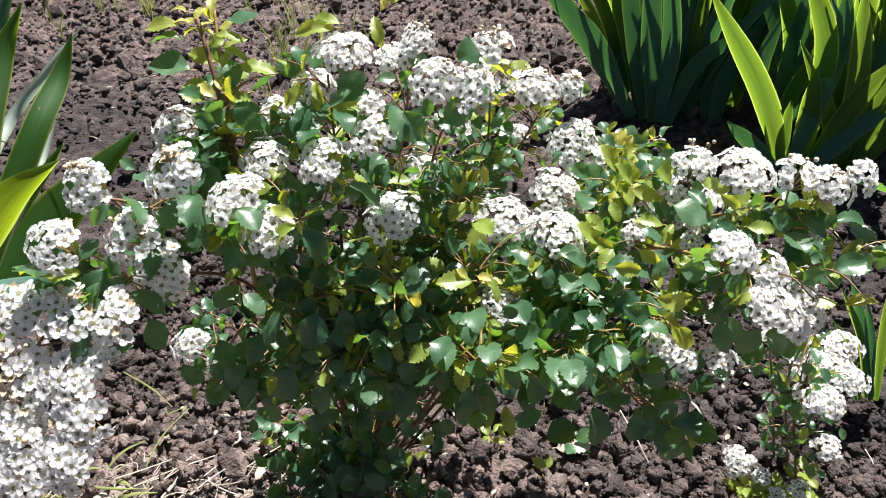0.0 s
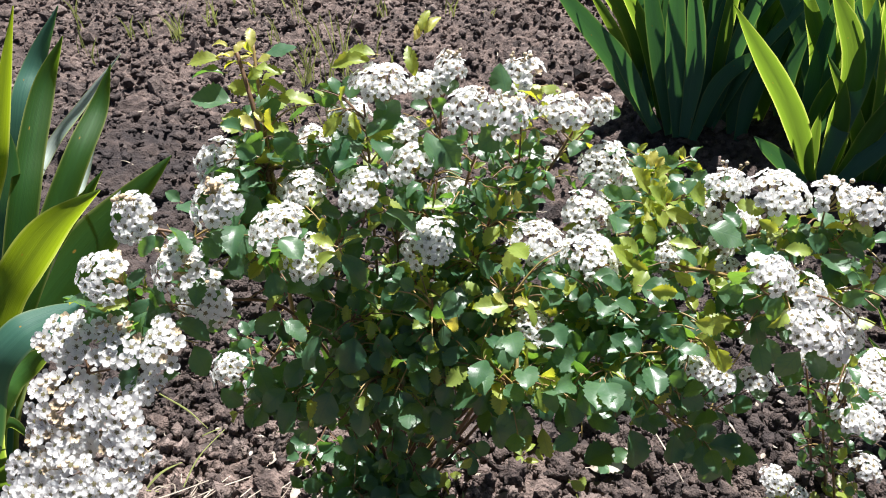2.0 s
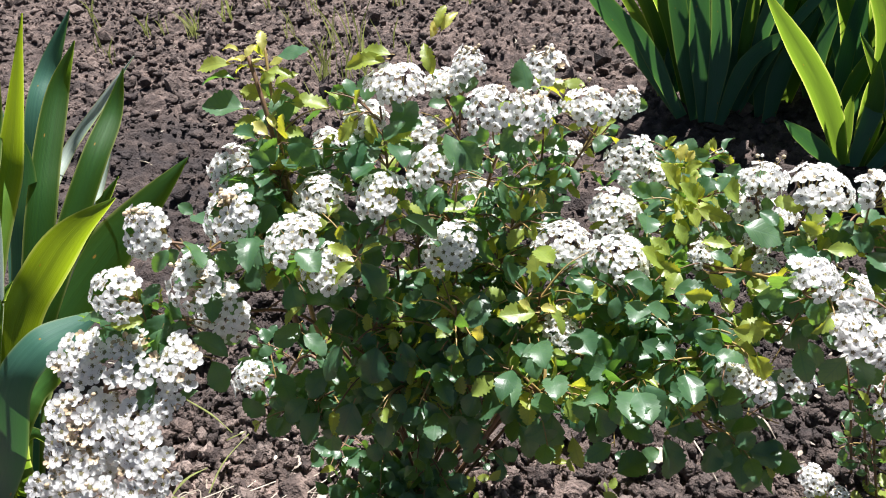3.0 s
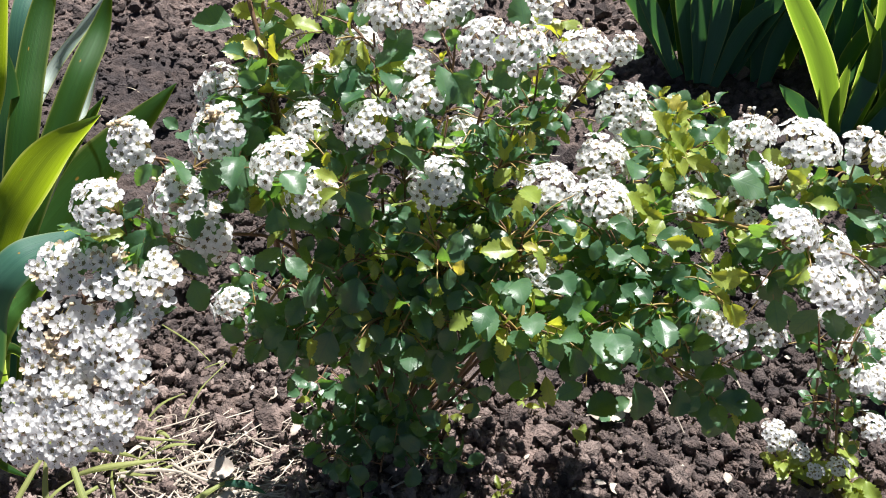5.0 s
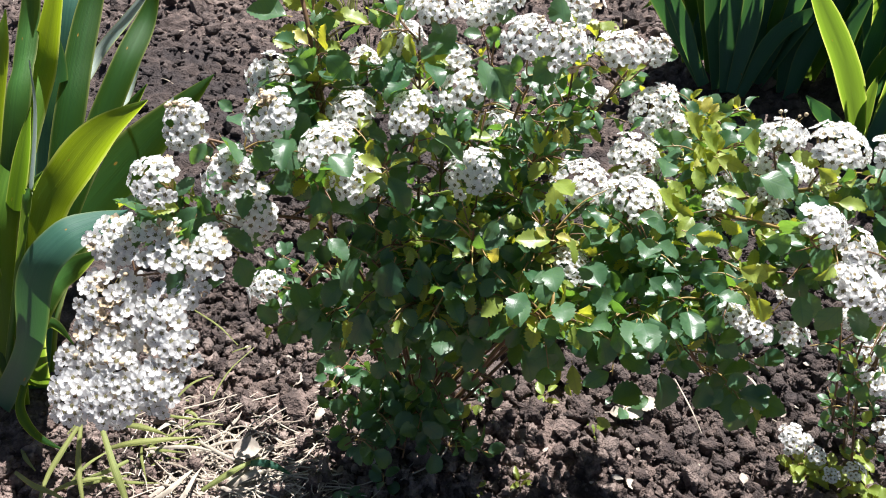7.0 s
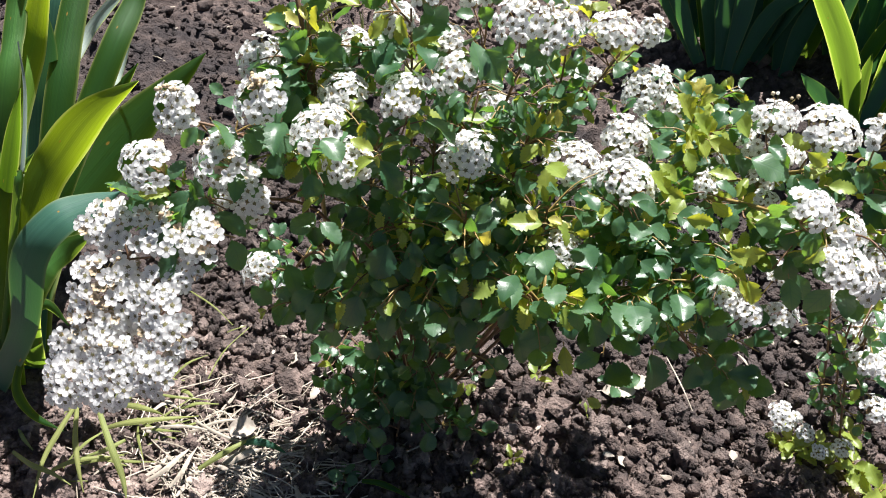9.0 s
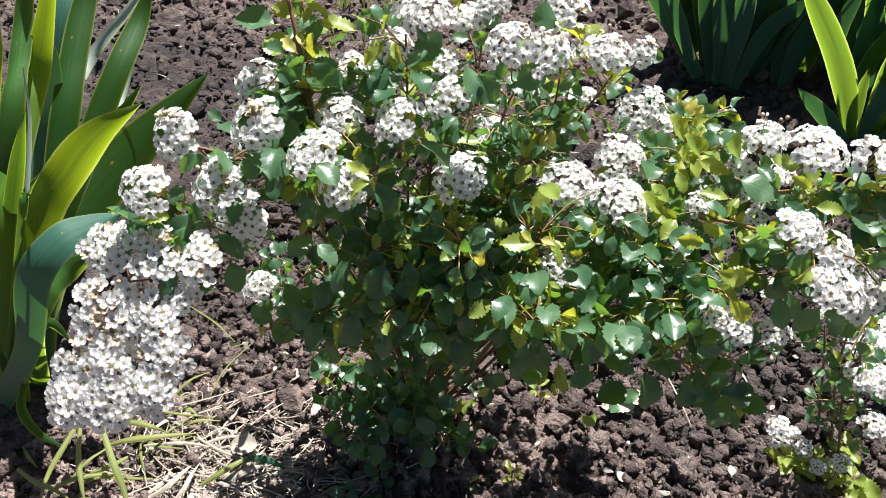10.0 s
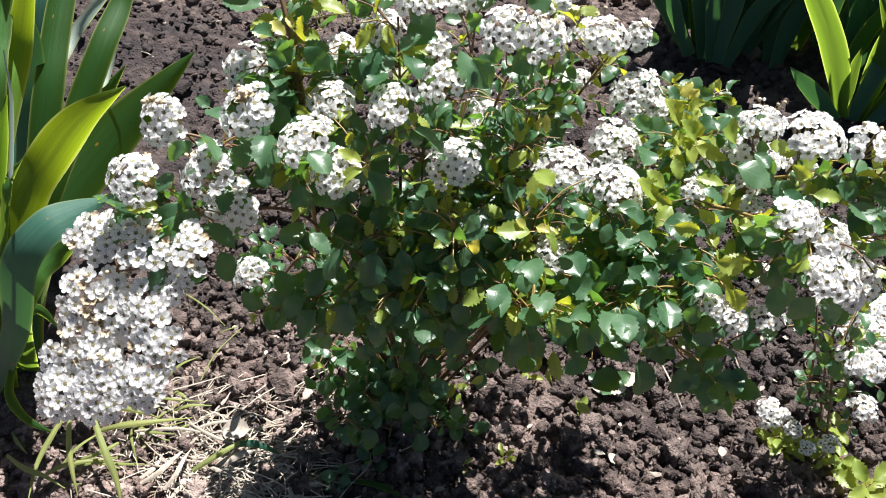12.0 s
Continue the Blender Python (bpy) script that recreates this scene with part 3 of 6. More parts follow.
        for i, (m, kind, shape) in enumerate(self.leaves):
            if i in single:
                part("leaf", LEAF_MESHES[kind][shape], self.root, "", m)
            else:
                v, f, w = SHAPES[kind][shape]
                heaps.setdefault(kind, Heap()).add(v, f, w, m, v[:, :2])
        for kind, heap in heaps.items():
            ob = part("foliage", heap.mesh("foliage", [{"green": LEAF, "young": LEAF_YOUNG, "tip": LEAF_TIP}[kind], SHOOT]), self.root)
            tagged(ob, kind="stuff")


# ---- sword-shaped leaves and grass ----
def blade(points, width, facing, thick=0.0018, taper=0.55, rows=6, base=0.5, cols=5, fold=0.10):
    """A flat pointed leaf along a curve: widest past the middle, a keel along it, a little wavy."""
    line = spline(points, rows)
    n = len(line)
    verts, faces, uvs = [], [], []
    f = Vector(facing)
    for i, p in enumerate(line):
        s = i / (n - 1)
        d = (line[min(i + 1, n - 1)] - line[max(i - 1, 0)]).normalized()
        x = d.cross(f).normalized()
        nz = x.cross(d)
        w = width * 0.5 * (base + (1 - base) * math.sin(min(1, s / 0.55) * math.pi / 2))
        if s > 1 - taper:
            q = (s - (1 - taper)) / taper
            w *= max(0.0, 1 - q ** 2.3)
        w = max(w * (1 + 0.035 * math.sin(17 * s + 40 * width)), 0.0006)
        for k in range(cols):
            u = k / (cols - 1) * 2 - 1
            verts.append(p + x * u * w + nz * (thick * (1 - u * u) - fold * w * abs(u)))
            uvs.append((u * 0.5 + 0.5, s))
    row = cols
    for i in range(n - 1):
        for k in range(cols - 1):
            a, b = i * row + k, (i + 1) * row + k
            faces.append((a, a + 1, b + 1, b))
    return verts, faces, uvs


class Clump:
    """An iris clump: sword leaves under one Empty."""

    def __init__(self, at, label, group="iris clumps", name="iris_clump", category="iris"):
        self.root = thing(name, at, label, category, group)
        self.at = Vector(at)

    def leaf(self, *points, w=0.04, facing=(0, -1, 0.3), mat=None, label="", **more):
        v, f, uv = blade([Vector(p) - self.at for p in points], w, facing, **more)
        return part("leaf", mesh_of("leaf", v, f, [mat or IRIS], None, True, uv), self.root, label)

    def fan(self, rng, at, count, height, spread, width=0.045, yaw=0.0, mats=None):
        """A flat fan of leaves from one rootstock."""
        c, s = math.cos(yaw), math.sin(yaw)
        for i in range(count):
            u = (i + 0.5) / count * 2 - 1 + rng.uniform(-0.12, 0.12)
            h = height * (1 - 0.35 * abs(u)) * rng.uniform(0.8, 1.1)
            out = u * spread * h
            side = rng.uniform(-0.07, 0.07)
            b = Vector(at) + Vector((c * u * 0.02, s * u * 0.02, 0.0))
            mid = b + Vector((c * out * 0.35 - s * side * 0.4, s * out * 0.35 + c * side * 0.4, h * 0.5))
            tip = b + Vector((c * out - s * side, s * out + c * side, h))
            turn = yaw + rng.uniform(-0.6, 0.6)
            self.leaf(b, mid, tip, w=width * rng.uniform(0.75, 1.15), facing=(math.sin(turn), -math.cos(turn), 0.15), mat=(mats or [IRIS, IRIS_DEEP])[rng.randrange(2)], fold=rng.uniform(-0.15, 0.15))


class Weed:
    """A low seedling or shoot: a stem with a few leaves."""

    def __init__(self, x, y, label, name="weed_seedling", category="seedling"):
        self.z = float(ground_height(np.array([x]), np.array([y]))[0])
        self.root = thing(name, (x, y, self.z), label, category, "weeds on the bed")

    def grow(self, rng, height, count, size, lean=(0, 0), kind="green"):
        tip = Vector((lean[0], lean[1], 1)).normalized() * height
        line = spline([Vector((0, 0, -0.005)), tip * 0.5 + Vector((rng.uniform(-0.1, 0.1) * height, 0, 0)), tip], 4)
        v, f = tube(line, 0.0011, 0.0006, 5)
        part("stem", mesh_of("stem", v, f, [SHOOT]), self.root)
        for i in range(count):
            s = (i + 1) / count
            p = line[min(len(line) - 1, int(s * (len(line) - 1)))]
            a = i * 2.4 + rng.uniform(-0.5, 0.5)
            d = Vector((math.cos(a), math.sin(a), rng.uniform(0.1, 0.7)))
            x = d.cross(Vector((rng.uniform(-0.4, 0.4), -0.5, 1))).normalized()
            d.normalize()
            m = Matrix.Translation(p) @ Matrix((x, d, x.cross(d))).transposed().to_4x4() @ Matrix.Scale(size * rng.uniform(0.7, 1.2), 4)
            part("leaf", LEAF_MESHES[kind][rng.randrange(6)], self.root, "", m)


# ---- straw, grass and small weeds ----
def scatter_blades(name, count, area, length, width, mat, seed, label, category, lift=0.15, curl=0.5, z0=0.0, heap=False, grain=None):
    """Loose thin blades lying about or springing from the soil, gathered as stuff."""
    rng = random.Random(seed)
    vs, fs, uvs, n = [], [], [], 0
    for i in range(count):
        x, y = rng.uniform(area[0], area[1]), rng.uniform(area[2], area[3])
        if heap:        # thick in the middle, thinning out
            x, y = rng.gauss((area[0] + area[1]) / 2, (area[1] - area[0]) / 4), rng.gauss((area[2] + area[3]) / 2, (area[3] - area[2]) / 4)
        g = float(ground_height(np.array([x]), np.array([y]))[0])
        a, ln = rng.uniform(0, 6.28) if grain is None else rng.gauss(grain, 0.6), rng.uniform(*length) * rng.uniform(0.5, 1)
        d = Vector((math.cos(a), math.sin(a), 0))
        s = Vector((-d.y, d.x, 0)) * rng.uniform(-curl, curl) * ln
        up = rng.uniform(0.2, 1.0) * lift * ln
        p = Vector((x, y, g + z0))
        v, f, uv = blade([p, p + d * ln * 0.5 + s * 0.9 + Vector((0, 0, up)), p + d * ln + s * rng.uniform(0.2, 1.8) + Vector((0, 0, up * rng.uniform(0.1, 1.6)))], width * rng.uniform(0.5, 1.1) ** 1.5, (rng.uniform(-0.5, 0.5), -0.4, 1), 0.0002, rows=4, cols=3, fold=0.25, taper=0.8)
        vs += v
        uvs += uv
        fs += [[k + n for k in q] for q in f]
        n += len(v)
    tagged(new(name, mesh_of(name, vs, fs, [mat], None, True, uvs)), label, category, kind="stuff")


def tuft(x, y, height, count, seed, lean=0.35, width=0.004):
    """A small upright grass tuft."""
    rng = random.Random(seed)
    g = float(ground_height(np.array([x]), np.array([y]))[0])
    c = Clump((x, y, g), "thin green grass tuft growing from bare soil", "grass tufts", "grass_tuft", "grass")
    for i in range(count):
        a, h = rng.uniform(0, 6.28), height * rng.uniform(0.5, 1.1)
        d = Vector((math.cos(a), math.sin(a), 0)) * lean * h
        b = Vector((x + rng.uniform(-0.015, 0.015), y + rng.uniform(-0.015, 0.015), g - 0.004))
        c.leaf(b, b + d * 0.3 + Vector((0, 0, h * 0.55)), b + d + Vector((0, 0, h)), w=width * rng.uniform(0.7, 1.2), facing=(rng.uniform(-0.6, 0.6), -1, 0.2), mat=GRASS, thick=0.0005, cols=3, rows=4)


def loose_blade(points, width, mat):
    """One loose grass blade or dry stalk lying on the soil."""
    v, f, uv = blade(points, width, (0.2, -0.5, 1), 0.0003, 0.75, cols=5, base=0.6, fold=0.22)
    dry = mat is STRAW
    me = mesh_of("dry_stalk" if dry else "grass_stalk", v, f, [mat], None, True, uv)
    tagged(new(me.name.split(".")[0], me), "bleached dry stalk lying on the soil" if dry else "green grass blade lying over the soil", "stalk" if dry else "grass")


def dry_leaf_at(x, y, size=0.07, mat=DEAD, label="curled orange dead leaf lying on the soil", turn=100, shape=3, lift=0.02):
    """A curled dead leaf on the soil."""
    v, f, w = LEAF_SHAPES[shape]
    me = mesh_of("dry_leaf", v * size, f, [mat, mat], w)
    ob = tagged(new("dry_leaf", me), label, "leaf")
    g = float(ground_height(np.array([x]), np.array([y]))[0])
    ob.matrix_basis = pose(x, y, g + lift, 15, 8, turn)


def seedling(x, y, height, count, size, seed):
    weed = Weed(x, y, "small green seedling with a few leaves in the soil")
    weed.grow(random.Random(seed), height, count, size, (0.1, -0.2), "young" if x > 0.25 or seed % 3 == 0 else "green")


# ---- the white spirea in the middle ----
bush = Shrub((-0.080, 0.430, 0.0), "young spirea shrub in full white bloom, dark green leaves", 11, 290)
bush.stem((-0.062, 0.430, -0.005), (-0.164, 0.412, 0.260), (-0.140, 0.404, 0.385), (-0.147, 0.416, 0.435), (-0.152, 0.426, 0.478), (-0.169, 0.448, 0.519), r0=0.0034, r1=0.0014, mat=BARK)
bush.stem((-0.093, 0.439, -0.005), (-0.147, 0.412, 0.262), (-0.137, 0.413, 0.373), (-0.143, 0.416, 0.425), (-0.150, 0.434, 0.479), (-0.162, 0.463, 0.520), r0=0.0024, r1=0.0011, mat=SHOOT)
bush.stem((-0.078, 0.416, -0.005), (-0.069, 0.423, 0.319), (-0.072, 0.445, 0.430), (-0.067, 0.435, 0.487), r0=0.0017)
bush.stem((-0.069, 0.441, -0.005), (-0.048, 0.457, 0.320), (-0.032, 0.500, 0.401), (-0.031, 0.529, 0.461), r0=0.0015)
bush.stem((-0.098, 0.428, -0.005), (-0.019, 0.466, 0.303), (-0.000, 0.475, 0.403), (0.027, 0.437, 0.475), r0=0.0015)
bush.stem((-0.065, 0.422, -0.005), (-0.002, 0.480, 0.281), (0.028, 0.560, 0.352), (0.036, 0.535, 0.458), r0=0.0017)
bush.stem((-0.085, 0.444, -0.005), (0.020, 0.509, 0.287), (0.051, 0.595, 0.332), (0.081, 0.543, 0.420), r0=0.0021)
bush.stem((-0.088, 0.418, -0.005), (0.067, 0.481, 0.276), (0.146, 0.459, 0.345), (0.218, 0.395, 0.394), (0.263, 0.387, 0.384), (0.388, 0.563, 0.159), r0=0.0020, mat=SHOOT)
bush.stem((-0.063, 0.435, -0.005), (0.090, 0.511, 0.281), (0.184, 0.495, 0.340), (0.236, 0.456, 0.393), (0.279, 0.428, 0.426), r0=0.0020, mat=SHOOT)
bush.stem((-0.097, 0.435, -0.005), (0.102, 0.491, 0.286), (0.208, 0.436, 0.361), (0.261, 0.392, 0.393), (0.323, 0.416, 0.405), r0=0.0016, mat=SHOOT)
bush.stem((-0.072, 0.417, -0.005), (-0.102, 0.398, 0.311), (-0.135, 0.354, 0.396), (-0.178, 0.328, 0.434), (-0.204, 0.318, 0.440), r0=0.0018)
bush.stem((-0.075, 0.443, -0.005), (-0.125, 0.394, 0.284), (-0.157, 0.331, 0.372), (-0.186, 0.277, 0.392), (-0.218, 0.247, 0.368), (-0.226, 0.222, 0.327), r0=0.0016)
bush.stem((-0.096, 0.423, -0.005), (0.010, 0.417, 0.257), (0.046, 0.403, 0.324), (0.053, 0.399, 0.369), r0=0.0015)
bush.stem((-0.062, 0.427, -0.005), (0.048, 0.437, 0.243), (0.100, 0.384, 0.302), (0.146, 0.365, 0.318), (0.191, 0.386, 0.242), (0.236, 0.409, 0.198), r0=0.0015)
bush.stem((-0.090, 0.441, -0.005), (0.059, 0.431, 0.251), (0.108, 0.387, 0.300), (0.142, 0.363, 0.320), (0.172, 0.373, 0.341), (0.201, 0.385, 0.366), r0=0.0016)
bush.stem((-0.082, 0.416, -0.005), (-0.046, 0.417, 0.261), (-0.020, 0.402, 0.357), r0=0.0021)
bush.stem((-0.066, 0.439, -0.005), (0.102, 0.491, 0.286), (0.146, 0.514, 0.333), (0.157, 0.565, 0.356), (0.151, 0.594, 0.365), r0=0.0021)
bush.stem((-0.098, 0.431, -0.005), (-0.149, 0.406, 0.238), (-0.218, 0.424, 0.167), (-0.253, 0.434, 0.157), r0=0.0020)
bush.stem((-0.067, 0.420, -0.005), (-0.097, 0.416, 0.238), (-0.095, 0.400, 0.365), (-0.068, 0.355, 0.414), r0=0.0020)
bush.stem((-0.081, 0.444, -0.005), (0.149, 0.497, 0.315), (0.157, 0.497, 0.365), (0.160, 0.508, 0.375), r0=0.0016)
bush.stem((-0.092, 0.419, -0.005), (-0.038, 0.395, 0.227), (-0.056, 0.375, 0.302), (-0.065, 0.361, 0.350), r0=0.0016)
bush.stem((-0.062, 0.432, -0.005), (0.024, 0.397, 0.222), (0.051, 0.353, 0.299), (0.070, 0.339, 0.313), r0=0.0019)
bush.stem((-0.095, 0.438, -0.005), (-0.134, 0.408, 0.192), (-0.152, 0.375, 0.210), (-0.172, 0.365, 0.202), r0=0.0020)
bush.stem((-0.076, 0.416, -0.005), (-0.008, 0.404, 0.238), (-0.008, 0.377, 0.320), (-0.005, 0.368, 0.365), r0=0.0021)
bush.stem((-0.071, 0.442, -0.005), (-0.070, 0.399, 0.232), (-0.071, 0.361, 0.299), (-0.079, 0.343, 0.335), r0=0.0021)
bush.stem((-0.097, 0.426, -0.005), (-0.050, 0.396, 0.208), (-0.044, 0.359, 0.274), (-0.045, 0.340, 0.307), r0=0.0015)
bush.stem((-0.064, 0.424, -0.005), (0.086, 0.458, 0.258), (0.113, 0.417, 0.328), (0.129, 0.400, 0.357), r0=0.0019)

bush.umbel(-0.195, 0.314, 0.455, 0.0389, lean=44, turn=-10, brown=0.02, buds=16, single=True, leaves=3)
bush.umbel(-0.175, 0.396, 0.453, 0.0376, lean=34, turn=0, brown=0.02, buds=0, single=False, leaves=4)
bush.umbel(-0.135, 0.323, 0.467, 0.0377, lean=39, turn=-5, brown=0.05, buds=16, single=True, leaves=4)
bush.umbel(-0.192, 0.268, 0.442, 0.0391, lean=34, turn=-8, brown=0.02, buds=0, single=True, leaves=4)
bush.umbel(-0.154, 0.292, 0.437, 0.0399, lean=38, turn=-5, brown=0.03, buds=5, single=True, leaves=5)
bush.umbel(-0.152, 0.303, 0.398, 0.0432, lean=46, turn=10, brown=0.02, buds=0, single=False, leaves=5)
bush.umbel(-0.208, 0.375, 0.240, 0.0369, lean=35, turn=-23, brown=0.00, buds=0, single=False, leaves=2)
bush.umbel(-0.218, 0.421, 0.164, 0.0278, lean=45, turn=-20, brown=0.00, buds=0, single=False, leaves=2)
bush.umbel(-0.099, 0.330, 0.448, 0.0397, lean=18, turn=-18, brown=0.01, buds=0, single=False, leaves=4)
bush.umbel(-0.084, 0.334, 0.420, 0.0387, lean=33, turn=-15, brown=0.01, buds=0, single=True, leaves=4)
bush.umbel(-0.114, 0.402, 0.431, 0.0427, lean=22, turn=-16, brown=0.01, buds=0, single=False, leaves=4)
bush.umbel(-0.054, 0.373, 0.455, 0.0364, lean=29, turn=-9, brown=0.01, buds=0, single=True, leaves=5)
bush.umbel(-0.124, 0.456, 0.443, 0.0326, lean=14, turn=-14, brown=0.00, buds=0, single=False, leaves=5)
bush.umbel(-0.053, 0.434, 0.507, 0.0427, lean=14, turn=-7, brown=0.00, buds=0, single=False, leaves=5)
bush.umbel(-0.042, 0.512, 0.469, 0.0323, lean=17, turn=-2, brown=0.00, buds=0, single=False, leaves=4)
bush.umbel(-0.020, 0.514, 0.485, 0.0317, lean=26, turn=0, brown=0.02, buds=8, single=False, leaves=3)
bush.umbel(-0.082, 0.441, 0.475, 0.0351, lean=14, turn=-10, brown=0.00, buds=0, single=False, leaves=4)
bush.umbel(-0.056, 0.485, 0.441, 0.0323, lean=14, turn=-5, brown=0.00, buds=0, single=False, leaves=3)
bush.umbel(-0.027, 0.407, 0.458, 0.0334, lean=40, turn=-4, brown=0.01, buds=0, single=False, leaves=5)
bush.umbel(-0.014, 0.396, 0.397, 0.0440, lean=27, turn=-2, brown=0.00, buds=0, single=True, leaves=5)
bush.umbel(0.014, 0.425, 0.496, 0.0357, lean=38, turn=2, brown=0.02, buds=3, single=False, leaves=4)
bush.umbel(0.040, 0.434, 0.488, 0.0362, lean=32, turn=7, brown=0.05, buds=10, single=False, leaves=4)
bush.umbel(0.036, 0.531, 0.476, 0.0352, lean=32, turn=8, brown=0.02, buds=12, single=False, leaves=4)
bush.umbel(0.073, 0.519, 0.451, 0.0421, lean=14, turn=12, brown=0.01, buds=3, single=False, leaves=4)
bush.umbel(0.102, 0.564, 0.432, 0.0258, lean=45, turn=16, brown=0.05, buds=6, single=False, leaves=3)
bush.umbel(0.055, 0.599, 0.362, 0.0229, lean=16, turn=11, brown=0.00, buds=0, single=False, leaves=4)
bush.umbel(0.109, 0.539, 0.391, 0.0432, lean=44, turn=16, brown=0.01, buds=0, single=False, leaves=4)
bush.umbel(0.131, 0.561, 0.361, 0.0374, lean=35, turn=19, brown=0.01, buds=0, single=False, leaves=4)
bush.umbel(0.101, 0.502, 0.361, 0.0511, lean=34, turn=15, brown=0.00, buds=0, single=False, leaves=4)
bush.umbel(0.064, 0.448, 0.368, 0.0509, lean=14, turn=10, brown=0.00, buds=0, single=True, leaves=5)
bush.umbel(0.108, 0.426, 0.378, 0.0463, lean=14, turn=15, brown=0.00, buds=0, single=True, leaves=5)
bush.umbel(-0.015, 0.483, 0.388, 0.0325, lean=14, turn=1, brown=0.00, buds=0, single=False, leaves=4)
bush.umbel(-0.012, 0.460, 0.384, 0.0153, lean=51, turn=0, brown=0.00, buds=0, single=False, leaves=2)
bush.umbel(0.069, 0.392, 0.325, 0.0300, lean=33, turn=9, brown=0.00, buds=0, single=False, leaves=4)
bush.umbel(0.205, 0.485, 0.416, 0.0372, lean=14, turn=29, brown=0.01, buds=4, single=False, leaves=3)
bush.umbel(0.233, 0.445, 0.437, 0.0445, lean=14, turn=35, brown=0.01, buds=0, single=False, leaves=4)
bush.umbel(0.264, 0.431, 0.447, 0.0325, lean=15, turn=41, brown=0.05, buds=4, single=False, leaves=3)
bush.umbel(0.282, 0.421, 0.446, 0.0342, lean=25, turn=44, brown=0.06, buds=4, single=False, leaves=3)
bush.umbel(0.301, 0.427, 0.452, 0.0243, lean=43, turn=47, brown=0.05, buds=0, single=False, leaves=3)
bush.umbel(0.201, 0.490, 0.387, 0.0327, lean=14, turn=28, brown=0.00, buds=0, single=False, leaves=3)
bush.umbel(0.223, 0.491, 0.382, 0.0307, lean=14, turn=31, brown=0.01, buds=0, single=False, leaves=4)
bush.umbel(0.172, 0.517, 0.326, 0.0286, lean=20, turn=23, brown=0.00, buds=0, single=False, leaves=3)
bush.umbel(0.209, 0.472, 0.367, 0.0247, lean=14, turn=29, brown=0.00, buds=0, single=False, leaves=4)
bush.umbel(0.248, 0.481, 0.382, 0.0194, lean=32, turn=35, brown=0.05, buds=0, single=False, leaves=3)
bush.umbel(0.216, 0.351, 0.437, 0.0316, lean=14, turn=34, brown=0.00, buds=0, single=True, leaves=4)
bush.umbel(0.245, 0.373, 0.410, 0.0320, lean=14, turn=38, brown=0.00, buds=0, single=False, leaves=4)
bush.umbel(0.320, 0.513, 0.293, 0.0357, lean=14, turn=41, brown=0.04, buds=0, single=False, leaves=3)
bush.umbel(0.252, 0.350, 0.396, 0.0378, lean=14, turn=39, brown=0.00, buds=0, single=False, leaves=4)
bush.umbel(0.294, 0.403, 0.347, 0.0242, lean=14, turn=42, brown=0.05, buds=0, single=False, leaves=2)
bush.umbel(0.186, 0.348, 0.353, 0.0220, lean=14, turn=26, brown=0.00, buds=0, single=False, leaves=3)
bush.umbel(0.203, 0.347, 0.346, 0.0262, lean=14, turn=29, brown=0.00, buds=0, single=False, leaves=4)
bush.umbel(0.248, 0.415, 0.279, 0.0267, lean=14, turn=33, brown=0.00, buds=0, single=False, leaves=3)
bush.umbel(0.249, 0.469, 0.276, 0.0234, lean=14, turn=32, brown=0.05, buds=0, single=False, leaves=3)
bush.umbel(0.274, 0.377, 0.361, 0.0277, lean=14, turn=40, brown=0.00, buds=0, single=False, leaves=1)
bush.umbel(0.397, 0.593, 0.136, 0.0409, lean=14, turn=43, brown=0.05, buds=0, single=False, leaves=1)
bush.umbel(0.364, 0.469, 0.192, 0.0346, lean=14, turn=44, brown=0.02, buds=0, single=False, leaves=1)
bush.umbel(0.275, 0.381, 0.383, 0.0245, lean=14, turn=41, brown=0.02, buds=0, single=False, leaves=2)
bush.umbel(0.242, 0.353, 0.400, 0.0215, lean=14, turn=37, brown=0.00, buds=0, single=False, leaves=2)
bush.umbel(0.392, 0.538, 0.163, 0.0531, lean=14, turn=44, brown=0.04, buds=0, single=False, leaves=1)
bush.umbel(0.350, 0.467, 0.194, 0.0346, lean=14, turn=42, brown=0.00, buds=0, single=False, leaves=1)
bush.umbel(0.434, 0.582, 0.109, 0.0410, lean=14, turn=46, brown=0.05, buds=0, single=False, leaves=1)
bush.umbel(0.386, 0.475, 0.120, 0.0320, lean=14, turn=44, brown=0.00, buds=0, single=False, leaves=1)
bush.umbel(0.329, 0.494, 0.226, 0.0325, lean=14, turn=40, brown=0.20, buds=0, single=False, leaves=1)
bush.umbel(0.377, 0.558, 0.138, 0.0397, lean=14, turn=42, brown=0.09, buds=0, single=False, leaves=1)
bush.umbel(0.404, 0.566, 0.172, 0.0387, lean=14, turn=45, brown=0.05, buds=0, single=False, leaves=1)
bush.umbel(0.275, 0.405, 0.319, 0.0174, lean=14, turn=38, brown=0.05, buds=0, single=False, leaves=2)
bush.umbel(0.008, 0.565, 0.381, 0.0254, lean=20, turn=5, brown=0.00, buds=0, single=False, leaves=4)
bush.umbel(0.186, 0.542, 0.337, 0.0223, lean=31, turn=25, brown=0.00, buds=0, single=False, leaves=3)
bush.umbel(0.164, 0.432, 0.381, 0.0205, lean=26, turn=23, brown=0.00, buds=0, single=False, leaves=2)
bush.umbel(0.218, 0.354, 0.440, 0.0196, lean=15, turn=35, brown=0.00, buds=0, single=False, leaves=2)
bush.umbel(0.206, 0.420, 0.386, 0.0198, lean=14, turn=30, brown=0.00, buds=0, single=False, leaves=2)
